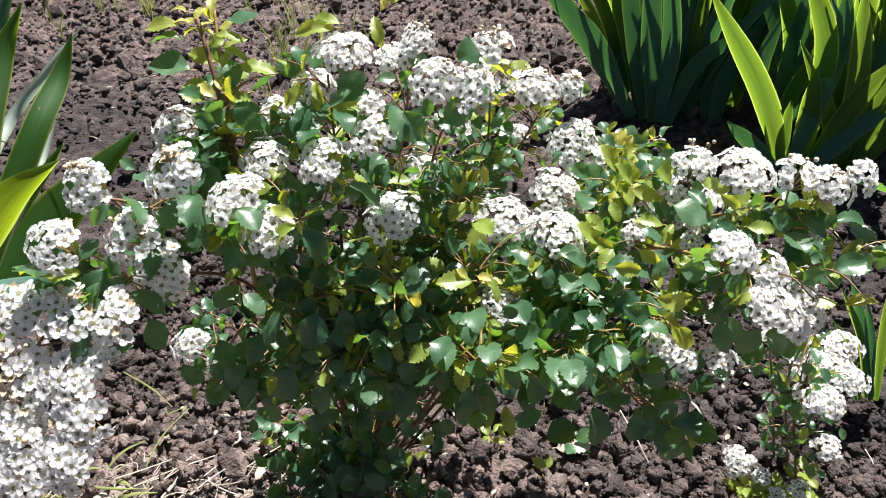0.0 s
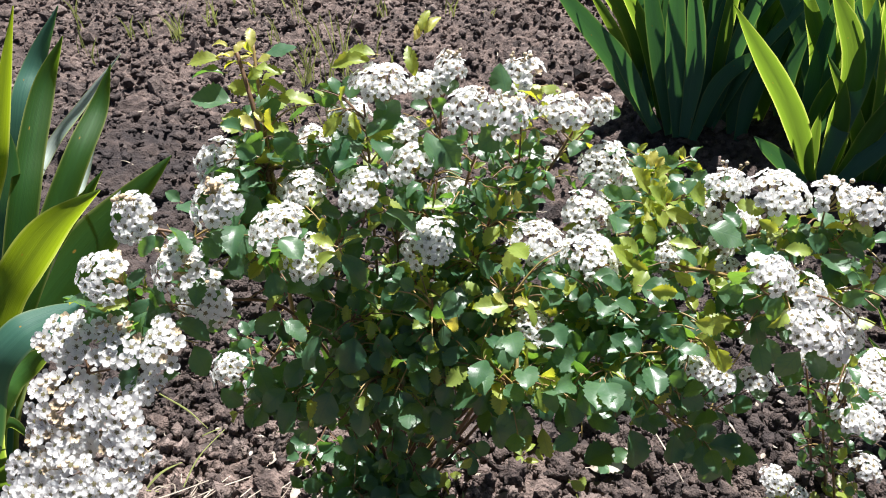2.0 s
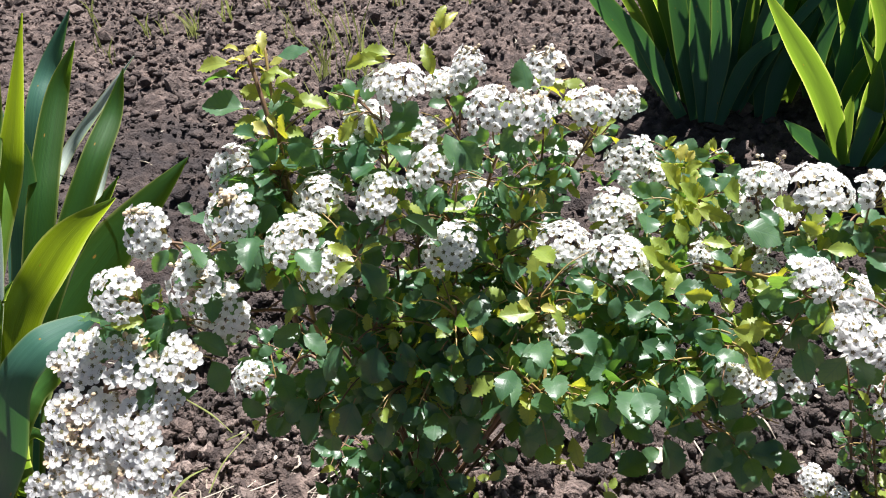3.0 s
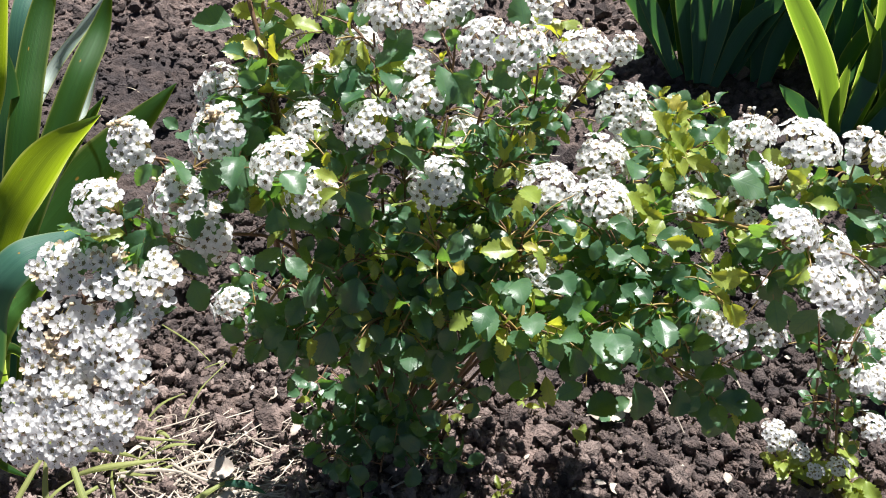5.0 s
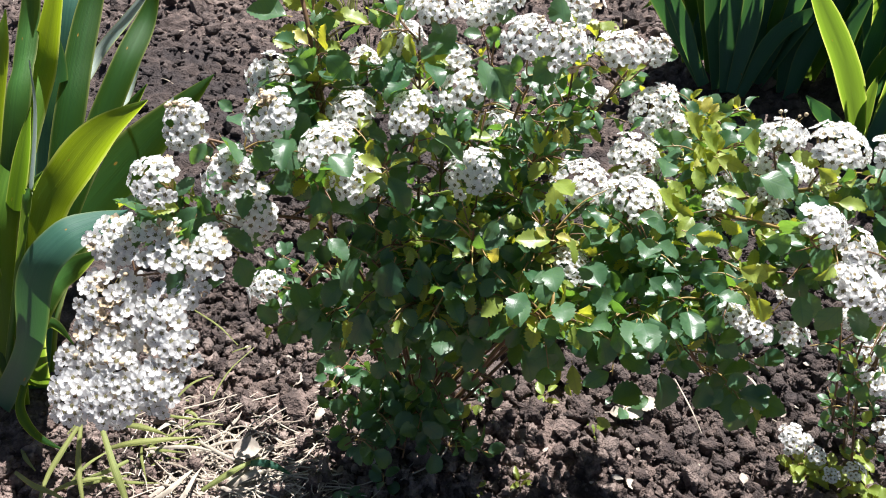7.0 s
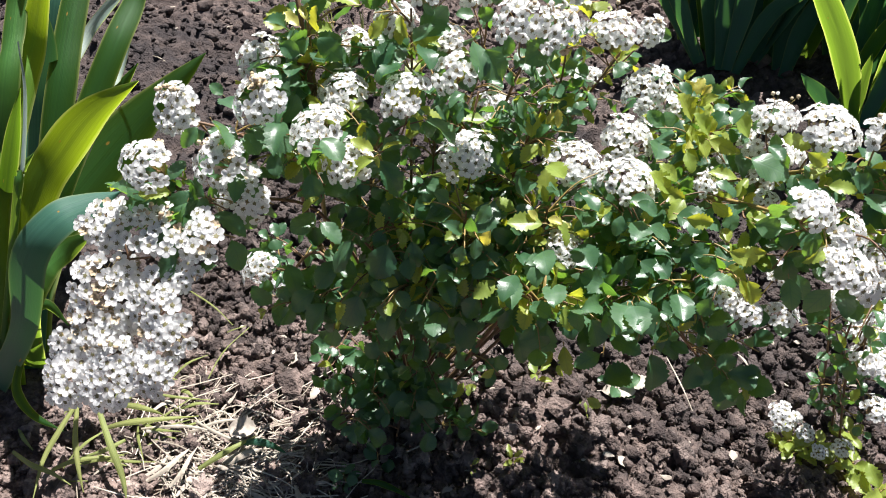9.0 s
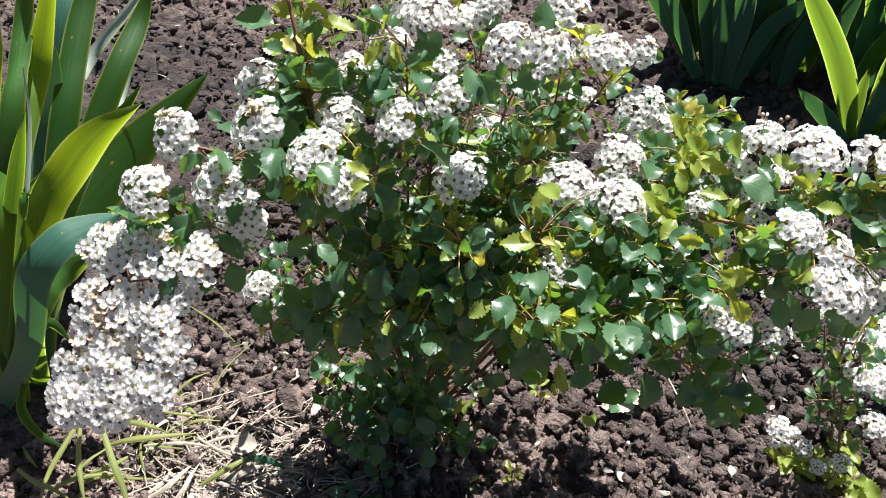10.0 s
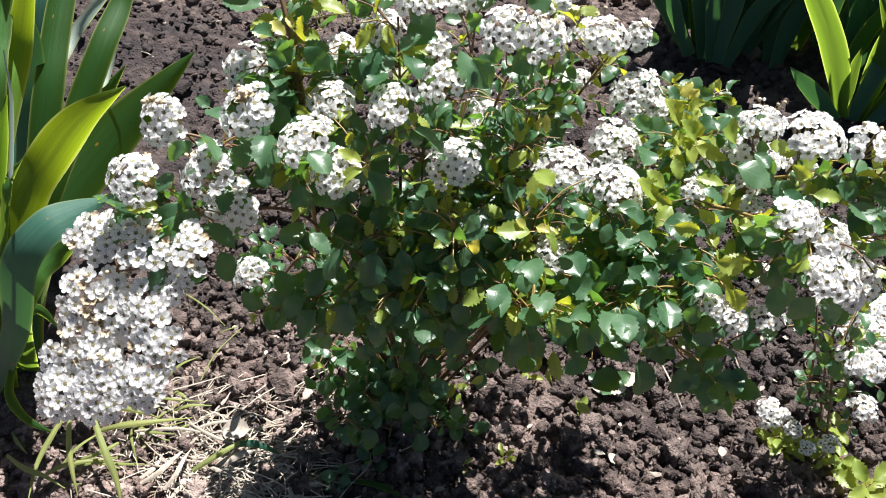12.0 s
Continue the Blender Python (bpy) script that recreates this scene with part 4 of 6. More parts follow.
bush.umbel(-0.221, 0.246, 0.402, 0.0368, lean=34, turn=10, brown=0.12, buds=0, single=True, leaves=2, size=0.0110, flat=0.46, twig=True)
bush.umbel(-0.183, 0.247, 0.406, 0.0385, lean=34, turn=10, brown=0.21, buds=5, single=True, leaves=2, size=0.0110, flat=0.46, twig=True)
bush.umbel(-0.155, 0.255, 0.400, 0.0335, lean=34, turn=10, brown=0.12, buds=0, single=True, leaves=2, size=0.0110, flat=0.46, twig=True)
bush.umbel(-0.161, 0.237, 0.379, 0.0231, lean=44, turn=10, brown=0.15, buds=0, single=True, leaves=2, size=0.0110, flat=0.46, twig=True)
bush.umbel(-0.216, 0.219, 0.374, 0.0483, lean=44, turn=10, brown=0.18, buds=5, single=True, leaves=2, size=0.0110, flat=0.46, twig=True)
bush.umbel(-0.213, 0.202, 0.355, 0.0447, lean=53, turn=10, brown=0.21, buds=5, single=True, leaves=0, size=0.0110, flat=0.46, twig=True)
bush.umbel(-0.174, 0.217, 0.370, 0.0405, lean=44, turn=10, brown=0.09, buds=0, single=True, leaves=2, size=0.0110, flat=0.46, twig=True)
bush.umbel(-0.163, 0.202, 0.353, 0.0369, lean=53, turn=10, brown=0.08, buds=0, single=True, leaves=0, size=0.0110, flat=0.46, twig=False)
bush.umbel(-0.226, 0.186, 0.341, 0.0342, lean=53, turn=10, brown=0.18, buds=5, single=True, leaves=0, size=0.0110, flat=0.46, twig=False)
bush.umbel(-0.197, 0.186, 0.342, 0.0407, lean=53, turn=10, brown=0.27, buds=5, single=True, leaves=0, size=0.0110, flat=0.46, twig=False)
bush.umbel(-0.222, 0.169, 0.326, 0.0375, lean=53, turn=10, brown=0.09, buds=0, single=True, leaves=0, size=0.0110, flat=0.46, twig=False)
bush.umbel(-0.194, 0.173, 0.330, 0.0415, lean=53, turn=10, brown=0.08, buds=0, single=True, leaves=0, size=0.0110, flat=0.46, twig=False)
bush.umbel(-0.168, 0.185, 0.338, 0.0350, lean=53, turn=10, brown=0.08, buds=0, single=True, leaves=0, size=0.0110, flat=0.46, twig=False)
bush.umbel(-0.203, 0.213, 0.337, 0.0278, lean=53, turn=10, brown=0.15, buds=0, single=True, leaves=0, size=0.0110, flat=0.46, twig=True)
bush.umbel(-0.218, 0.245, 0.359, 0.0236, lean=53, turn=10, brown=0.15, buds=0, single=True, leaves=2, size=0.0110, flat=0.46, twig=True)
# leaves that stand out
bush.leaf((-0.058, 0.334, 0.431), (-0.75, -0.49, -0.44), (0.07, -0.25, 0.73), 0.0284, "young", 4)
bush.leaf((-0.064, 0.347, 0.420), (0.63, -0.32, -0.71), (-0.02, -0.14, 0.57), 0.0340, "green")
bush.leaf((-0.063, 0.348, 0.422), (0.46, 0.89, 0.04), (0.07, -0.08, 1.00), 0.0295, "green", None, True)
bush.leaf((-0.060, 0.337, 0.430), (-0.92, 0.01, 0.39), (0.08, -0.80, 1.20), 0.0211, "young", 2)
bush.leaf((-0.043, 0.385, 0.432), (0.86, -0.03, -0.51), (0.18, 0.17, 0.73), 0.0316, "green")
bush.leaf((0.016, 0.382, 0.373), (-0.24, -0.94, -0.24), (0.08, -0.28, 1.00), 0.0340, "green", None, True)
bush.leaf((0.052, 0.407, 0.350), (-0.24, 0.47, 0.85), (-0.04, -0.16, 0.66), 0.0326, "young", 0)
bush.leaf((0.085, 0.421, 0.363), (-0.53, -0.84, 0.14), (0.39, -0.07, 1.00), 0.0284, "green", None, True)
bush.leaf((0.122, 0.417, 0.365), (-0.40, -0.66, -0.63), (0.06, -0.71, 1.28), 0.0340, "green")
bush.leaf((0.150, 0.412, 0.361), (0.98, 0.19, -0.05), (0.09, -0.19, 1.00), 0.0334, "green", None, True)
bush.leaf((0.139, 0.420, 0.364), (-0.98, -0.13, 0.17), (0.16, 0.04, 1.00), 0.0290, "green", None, True)
bush.leaf((0.144, 0.422, 0.384), (-0.77, 0.30, 0.56), (-0.20, -0.06, 0.46), 0.0218, "young", 0)
bush.leaf((0.129, 0.383, 0.347), (0.98, 0.14, 0.17), (-0.64, 0.04, 1.20), 0.0287, "green")
bush.leaf((0.141, 0.410, 0.349), (-0.91, -0.10, 0.41), (-0.19, -0.15, 0.61), 0.0224, "green")
bush.leaf((0.055, 0.390, 0.349), (-0.93, -0.29, 0.21), (0.10, 0.40, 1.00), 0.0320, "green", None, True)
bush.leaf((0.053, 0.390, 0.348), (0.97, 0.14, 0.20), (-0.69, -0.25, 1.04), 0.0192, "tip", 2)
bush.leaf((0.047, 0.394, 0.318), (0.37, -0.42, -0.83), (0.05, -0.40, 1.34), 0.0312, "green")
bush.leaf((0.127, 0.333, 0.349), (-0.21, -0.68, -0.71), (0.11, -0.52, 1.32), 0.0300, "green")
bush.leaf((0.129, 0.336, 0.347), (0.56, -0.46, -0.69), (-0.19, -0.39, 1.12), 0.0307, "green")
bush.leaf((0.149, 0.340, 0.301), (0.90, -0.03, -0.44), (-0.52, -0.13, 0.86), 0.0254, "green")
bush.leaf((0.156, 0.354, 0.346), (0.67, -0.35, -0.66), (-0.33, -0.31, 0.76), 0.0286, "green")
bush.leaf((0.158, 0.354, 0.338), (0.54, -0.36, -0.76), (-0.35, -0.40, 1.35), 0.0292, "green")
bush.leaf((0.110, 0.357, 0.329), (-0.94, -0.33, -0.03), (0.19, -0.18, 0.98), 0.0296, "green")
bush.leaf((0.059, 0.378, 0.303), (0.79, -0.32, -0.52), (0.07, -0.32, 1.09), 0.0256, "green")
bush.leaf((0.044, 0.365, 0.295), (0.99, -0.00, -0.11), (-0.34, -0.42, 1.31), 0.0340, "green")
bush.leaf((0.042, 0.358, 0.293), (-0.34, -0.67, -0.66), (0.26, 0.16, 0.91), 0.0294, "green")
bush.leaf((0.124, 0.368, 0.352), (0.90, -0.05, -0.44), (0.39, -0.29, 0.45), 0.0283, "green")
bush.leaf((0.125, 0.378, 0.350), (-0.59, -0.66, -0.47), (-0.17, 0.02, 1.08), 0.0220, "green")
bush.leaf((0.023, 0.355, 0.292), (-0.57, 0.35, 0.75), (0.02, -0.31, 1.43), 0.0262, "green")
bush.leaf((-0.088, 0.344, 0.339), (-0.42, -0.58, -0.70), (-0.20, 0.01, 1.27), 0.0340, "green")
bush.leaf((-0.060, 0.345, 0.342), (-0.14, -0.63, -0.77), (0.52, -0.56, 1.33), 0.0340, "green")
bush.leaf((-0.045, 0.354, 0.342), (0.33, -0.54, -0.77), (0.05, -0.34, 0.69), 0.0340, "green")
bush.leaf((-0.021, 0.362, 0.333), (0.05, -0.69, -0.72), (0.38, -0.24, 0.92), 0.0340, "green")
bush.leaf((0.003, 0.372, 0.327), (-0.17, -0.73, -0.66), (-0.16, -0.44, 1.23), 0.0340, "green")
bush.leaf((-0.106, 0.327, 0.374), (-0.40, -0.92, -0.02), (0.26, -0.14, 1.00), 0.0269, "green", None, True)
bush.leaf((-0.130, 0.346, 0.264), (-0.70, -0.48, -0.53), (0.55, -0.41, 1.23), 0.0340, "green")
bush.leaf((-0.110, 0.327, 0.276), (-0.44, -0.61, -0.65), (-0.45, -0.47, 0.78), 0.0340, "green")
bush.leaf((-0.103, 0.347, 0.308), (-0.54, -0.63, -0.56), (0.06, -0.37, 1.18), 0.0340, "green")
bush.leaf((-0.171, 0.369, 0.266), (0.53, -0.54, -0.66), (0.38, -0.38, 1.28), 0.0340, "green")
bush.leaf((-0.078, 0.325, 0.298), (-0.31, -0.56, -0.77), (0.35, 0.25, 0.83), 0.0340, "green")
bush.leaf((-0.049, 0.322, 0.295), (-0.17, -0.65, -0.74), (-0.10, -0.04, 0.89), 0.0313, "green")
bush.leaf((-0.026, 0.334, 0.298), (0.37, -0.62, -0.70), (0.31, -0.46, 1.43), 0.0340, "green")
bush.leaf((-0.000, 0.337, 0.287), (0.44, -0.39, -0.81), (0.18, -0.14, 0.82), 0.0340, "green")
bush.leaf((0.044, 0.341, 0.279), (0.47, -0.46, -0.75), (0.22, -0.49, 1.39), 0.0336, "green")
bush.leaf((0.069, 0.350, 0.287), (-0.01, -0.70, -0.71), (-0.27, -0.21, 1.12), 0.0340, "green")
bush.leaf((0.095, 0.343, 0.300), (0.39, -0.44, -0.80), (-0.09, -0.03, 1.36), 0.0274, "green")
bush.leaf((0.084, 0.337, 0.279), (0.32, -0.63, -0.71), (-0.40, -0.55, 1.26), 0.0284, "young", 2)
bush.leaf((0.190, 0.484, 0.402), (-0.68, 0.48, 0.56), (0.53, -0.18, 0.73), 0.0227, "green")
bush.leaf((0.146, 0.481, 0.374), (0.34, 0.69, 0.64), (0.13, -0.29, 0.85), 0.0350, "young", 2)
bush.leaf((0.253, 0.416, 0.419), (-0.47, 0.88, 0.00), (0.09, 0.05, 1.00), 0.0267, "green", None, True)
bush.leaf((0.228, 0.390, 0.427), (0.99, 0.11, -0.00), (-0.20, -0.59, 1.06), 0.0210, "young", 0)
bush.leaf((0.292, 0.431, 0.412), (0.98, 0.22, 0.03), (0.14, -0.04, 0.49), 0.0291, "green")
bush.leaf((0.301, 0.478, 0.345), (0.98, -0.09, -0.18), (-0.28, -0.81, 1.26), 0.0222, "green")
bush.leaf((0.323, 0.465, 0.359), (0.92, 0.03, -0.40), (-0.36, -0.71, 1.08), 0.0281, "green")
bush.leaf((0.164, 0.413, 0.400), (0.95, -0.26, -0.18), (0.16, -0.11, 1.00), 0.0202, "green", None, True)
bush.leaf((0.189, 0.376, 0.402), (1.00, 0.05, -0.08), (-0.22, -0.22, 1.31), 0.0212, "young", 2)
bush.leaf((0.151, 0.415, 0.362), (0.87, 0.39, -0.29), (0.25, 0.18, 1.00), 0.0331, "green", None, True)
bush.leaf((0.183, 0.430, 0.412), (0.98, -0.12, -0.16), (0.22, -0.26, 0.47), 0.0336, "green")
bush.leaf((0.228, 0.434, 0.420), (0.08, 0.97, -0.22), (0.16, 0.22, 1.00), 0.0340, "green", None, True)
bush.leaf((0.292, 0.462, 0.351), (0.77, 0.37, 0.52), (-0.50, 0.10, 1.21), 0.0243, "green")
bush.leaf((0.205, 0.370, 0.443), (0.84, -0.29, -0.45), (-0.06, -0.19, 1.27), 0.0172, "green")
bush.leaf((0.210, 0.393, 0.412), (-0.58, -0.80, 0.18), (0.07, 0.17, 1.00), 0.0340, "green", None, True)
bush.leaf((-0.059, 0.447, 0.518), (-0.93, -0.37, 0.05), (0.15, -0.46, 0.67), 0.0318, "young", 4)
bush.leaf((-0.056, 0.449, 0.520), (-0.99, 0.04, 0.16), (-0.39, -0.16, 0.42), 0.0265, "young", 2)
bush.leaf((-0.039, 0.480, 0.487), (-0.31, 0.37, 0.88), (0.06, -0.52, 0.80), 0.0281, "young", 4)
bush.leaf((-0.058, 0.419, 0.471), (0.54, 0.48, 0.69), (0.26, -0.63, 1.30), 0.0323, "green")
bush.leaf((-0.069, 0.418, 0.458), (-0.76, 0.29, 0.58), (0.19, -0.43, 0.61), 0.0259, "green")
bush.leaf((-0.060, 0.397, 0.467), (-0.26, -0.96, 0.13), (-0.16, 0.18, 1.00), 0.0269, "green", None, True)
bush.leaf((-0.056, 0.392, 0.472), (0.68, -0.71, -0.18), (-0.08, -0.33, 1.00), 0.0269, "green", None, True)
bush.leaf((-0.005, 0.404, 0.451), (-0.24, 0.59, 0.77), (0.62, -0.22, 0.66), 0.0340, "green")
bush.leaf((0.010, 0.429, 0.454), (0.39, 0.91, 0.12), (-0.06, -0.11, 1.00), 0.0340, "green", None, True)
bush.leaf((-0.014, 0.396, 0.451), (-0.45, -0.89, -0.05), (0.05, -0.09, 1.00), 0.0179, "green", None, True)
bush.leaf((0.034, 0.502, 0.475), (0.93, 0.17, -0.32), (0.17, 0.34, 0.46), 0.0225, "young", 2)
bush.leaf((0.077, 0.540, 0.393), (0.55, 0.68, 0.49), (-0.12, -0.14, 0.63), 0.0235, "green")
bush.leaf((0.041, 0.459, 0.462), (-0.74, -0.63, -0.24), (-0.22, -0.12, 1.00), 0.0202, "green", None, True)
bush.leaf((0.035, 0.577, 0.392), (0.47, -0.87, -0.14), (0.06, -0.13, 1.00), 0.0340, "green", None, True)
bush.leaf((-0.160, 0.303, 0.461), (0.73, -0.44, -0.52), (-0.27, 0.52, 0.60), 0.0247, "green")
bush.leaf((-0.166, 0.299, 0.457), (-0.46, -0.70, -0.55), (0.63, 0.02, 0.90), 0.0199, "green")
bush.leaf((-0.142, 0.309, 0.450), (0.67, -0.31, -0.67), (0.77, -0.66, 0.83), 0.0185, "green")
bush.leaf((-0.191, 0.255, 0.432), (-1.00, -0.03, 0.08), (0.29, 0.17, 0.55), 0.0226, "green")
bush.leaf((-0.194, 0.252, 0.429), (0.95, 0.29, 0.12), (0.46, -0.40, 1.05), 0.0237, "young", 0)
bush.leaf((-0.165, 0.267, 0.421), (-0.18, -0.77, -0.61), (-0.12, 0.18, 0.74), 0.0223, "green")
bush.leaf((-0.166, 0.243, 0.390), (-0.60, -0.55, -0.58), (0.36, -0.02, 0.94), 0.0216, "green")
bush.leaf((-0.168, 0.285, 0.393), (0.97, -0.12, -0.21), (0.43, -0.09, 0.65), 0.0302, "green")
bush.leaf((-0.139, 0.312, 0.453), (0.98, -0.08, -0.20), (0.69, -0.37, 1.25), 0.0240, "green")
bush.leaf((-0.159, 0.322, 0.465), (-0.72, -0.08, 0.69), (0.46, -0.49, 1.19), 0.0124, "green")
bush.leaf((-0.137, 0.365, 0.458), (0.04, 1.00, 0.04), (-0.00, -0.04, 1.00), 0.0217, "green", None, True)
bush.leaf((-0.119, 0.322, 0.456), (0.23, -0.97, 0.03), (0.03, 0.03, 1.00), 0.0309, "green", None, True)
bush.leaf((-0.164, 0.422, 0.523), (-0.98, -0.20, 0.00), (-0.10, -0.36, 0.61), 0.0299, "young", 2)
bush.leaf((-0.161, 0.417, 0.514), (-0.94, -0.28, 0.20), (0.02, 0.10, 0.73), 0.0254, "green")
bush.leaf((-0.152, 0.405, 0.497), (-0.98, -0.15, 0.12), (0.40, -0.39, 1.32), 0.0340, "green")
bush.leaf((-0.146, 0.433, 0.503), (0.95, -0.05, -0.31), (0.27, -0.00, 1.06), 0.0214, "young", 0)
bush.leaf((-0.151, 0.434, 0.512), (1.00, -0.04, 0.01), (0.45, -0.17, 0.66), 0.0231, "young", 2)
bush.leaf((-0.146, 0.441, 0.519), (0.91, 0.36, 0.19), (0.14, -0.07, 0.93), 0.0274, "green")
bush.leaf((-0.150, 0.438, 0.523), (-0.24, 0.63, 0.74), (0.26, -0.31, 0.89), 0.0190, "tip", 2)
bush.leaf((-0.162, 0.431, 0.522), (0.41, 0.74, 0.54), (0.18, -0.40, 0.87), 0.0134, "tip", 0)
bush.leaf((-0.163, 0.431, 0.528), (-0.97, 0.13, 0.20), (0.47, -0.16, 0.71), 0.0155, "tip", 4)
bush.leaf((-0.160, 0.427, 0.522), (-0.85, -0.36, 0.39), (-0.28, -0.05, 0.52), 0.0118, "tip", 4)
bush.leaf((-0.141, 0.436, 0.487), (1.00, 0.07, -0.02), (0.47, -0.13, 0.71), 0.0332, "young", 0)
bush.leaf((-0.143, 0.427, 0.476), (0.44, 0.86, -0.26), (0.29, 0.16, 1.00), 0.0235, "green", None, True)
bush.leaf((-0.139, 0.401, 0.478), (-0.82, 0.25, 0.51), (-0.09, -0.46, 0.93), 0.0180, "tip", 0)
bush.leaf((-0.133, 0.397, 0.472), (-0.89, -0.29, 0.36), (0.68, -0.62, 1.33), 0.0166, "green")
bush.leaf((-0.139, 0.412, 0.458), (0.97, 0.07, -0.24), (-0.22, -0.19, 0.81), 0.0247, "young", 4)
bush.leaf((-0.138, 0.410, 0.478), (-0.58, 0.56, 0.59), (-0.15, -0.13, 0.94), 0.0158, "tip", 4)
bush.leaf((-0.143, 0.421, 0.490), (0.25, 0.63, 0.73), (0.21, -0.42, 0.77), 0.0167, "young", 4)
bush.leaf((-0.038, 0.500, 0.514), (0.50, 0.57, 0.66), (0.17, -0.71, 1.32), 0.0222, "tip", 4)
bush.leaf((-0.039, 0.498, 0.517), (0.15, 0.62, 0.77), (-0.10, -0.42, 1.06), 0.0211, "young", 2)
bush.leaf((-0.043, 0.493, 0.512), (0.16, 0.75, 0.64), (0.53, -0.21, 0.50), 0.0174, "tip", 2)
bush.leaf((0.147, 0.539, 0.388), (-0.71, 0.29, 0.64), (0.06, -0.50, 0.80), 0.0182, "green")
bush.leaf((0.150, 0.547, 0.387), (-0.02, 0.63, 0.78), (0.20, -0.15, 0.74), 0.0152, "tip", 4)
bush.leaf((0.151, 0.542, 0.389), (0.94, -0.10, 0.32), (-0.23, -0.79, 0.71), 0.0135, "green")
bush.leaf((0.149, 0.547, 0.389), (-0.59, 0.28, 0.76), (-0.04, -0.32, 0.76), 0.0117, "tip", 0)
bush.leaf((0.150, 0.547, 0.389), (0.59, 0.44, 0.68), (-0.22, 0.10, 0.50), 0.0114, "tip", 2)
bush.leaf((0.155, 0.484, 0.377), (-0.54, 0.37, 0.76), (0.17, -0.49, 1.08), 0.0214, "young", 4)
bush.leaf((0.155, 0.469, 0.393), (0.83, 0.53, 0.18), (0.18, 0.04, 0.66), 0.0171, "young", 2)
bush.leaf((0.156, 0.454, 0.406), (0.97, -0.03, -0.26), (-0.10, -0.80, 1.08), 0.0256, "young", 0)
bush.leaf((0.041, 0.476, 0.400), (0.27, -0.61, -0.74), (0.15, -0.28, 1.11), 0.0174, "tip", 2)
bush.leaf((0.041, 0.467, 0.401), (-0.44, -0.68, -0.59), (0.24, -0.59, 1.21), 0.0133, "tip", 4)
bush.leaf((0.042, 0.494, 0.383), (0.92, 0.39, -0.01), (0.49, 0.03, 1.17), 0.0200, "green")
bush.leaf((0.190, 0.348, 0.372), (0.65, -0.21, -0.73), (-0.49, -0.32, 1.32), 0.0222, "young", 2)
bush.leaf((0.184, 0.367, 0.367), (0.84, 0.44, 0.33), (-0.13, -0.16, 1.35), 0.0256, "young", 0)
bush.leaf((0.233, 0.384, 0.356), (0.49, -0.50, -0.72), (-0.30, -0.67, 1.34), 0.0235, "green")
bush.leaf((0.169, 0.348, 0.366), (1.00, 0.06, 0.05), (-0.35, -0.17, 1.30), 0.0221, "green")
bush.leaf((0.177, 0.369, 0.355), (-0.81, 0.17, 0.57), (-0.32, -0.43, 1.47), 0.0160, "green")
bush.leaf((0.181, 0.339, 0.292), (-0.02, -0.57, -0.82), (0.15, 0.14, 0.73), 0.0254, "green")
bush.leaf((0.178, 0.340, 0.294), (-0.94, 0.21, 0.25), (-0.22, -0.52, 1.31), 0.0176, "green")
bush.leaf((0.194, 0.336, 0.290), (0.82, 0.38, 0.43), (0.18, -0.64, 1.10), 0.0180, "green")
bush.leaf((0.202, 0.343, 0.280), (0.06, -0.78, -0.62), (-0.44, -0.53, 1.17), 0.0240, "green")
bush.leaf((0.218, 0.349, 0.272), (0.86, 0.40, 0.32), (-0.27, -0.62, 1.21), 0.0159, "green")
bush.leaf((0.222, 0.355, 0.262), (0.43, -0.74, -0.52), (-0.14, 0.09, 0.76), 0.0171, "young", 2)
bush.leaf((0.195, 0.339, 0.286), (-0.40, -0.63, -0.66), (0.20, -0.02, 0.58), 0.0166, "green")
bush.leaf((0.149, 0.335, 0.296), (0.28, -0.54, -0.79), (0.30, 0.03, 1.07), 0.0337, "green")
bush.leaf((0.058, 0.358, 0.378), (-0.90, -0.40, 0.17), (0.32, -0.29, 1.00), 0.0300, "young", 0)
bush.leaf((0.063, 0.361, 0.384), (0.62, -0.57, -0.54), (0.69, -0.20, 1.00), 0.0227, "young", 2)
bush.leaf((0.058, 0.344, 0.367), (0.24, -0.92, 0.31), (-0.39, 0.24, 1.00), 0.0300, "green", 2)
bush.leaf((0.044, 0.324, 0.359), (-0.12, -0.99, 0.06), (-0.16, 0.07, 1.00), 0.0279, "green", 2)
bush.leaf((0.019, 0.346, 0.399), (-0.30, -0.82, -0.48), (0.78, -0.46, 0.50), 0.0192, "green", 0)
bush.leaf((0.114, 0.387, 0.389), (0.91, -0.07, -0.41), (0.44, -0.16, 1.00), 0.0195, "green", 1)
bush.leaf((0.125, 0.370, 0.384), (0.84, 0.16, -0.51), (0.64, -0.17, 1.00), 0.0233, "green", 0)
bush.leaf((0.075, 0.385, 0.389), (0.84, -0.51, -0.18), (0.28, 0.09, 1.00), 0.0198, "green", 3)
bush.leaf((0.173, 0.332, 0.407), (0.96, 0.11, -0.27), (-0.50, -0.45, 0.50), 0.0232, "young", 0)
bush.leaf((0.148, 0.377, 0.390), (1.00, 0.03, -0.01), (0.24, -0.98, 0.50), 0.0211, "young", 3)
bush.leaf((0.187, 0.358, 0.412), (0.98, 0.09, -0.18), (0.30, -0.74, 0.50), 0.0208, "green", 3)
bush.leaf((0.221, 0.358, 0.375), (0.27, -0.73, -0.63), (-0.15, -0.62, 0.50), 0.0247, "green", 2)
bush.leaf((0.108, 0.379, 0.383), (-0.15, -0.73, -0.67), (-0.05, -0.80, 0.50), 0.0175, "green", 2)
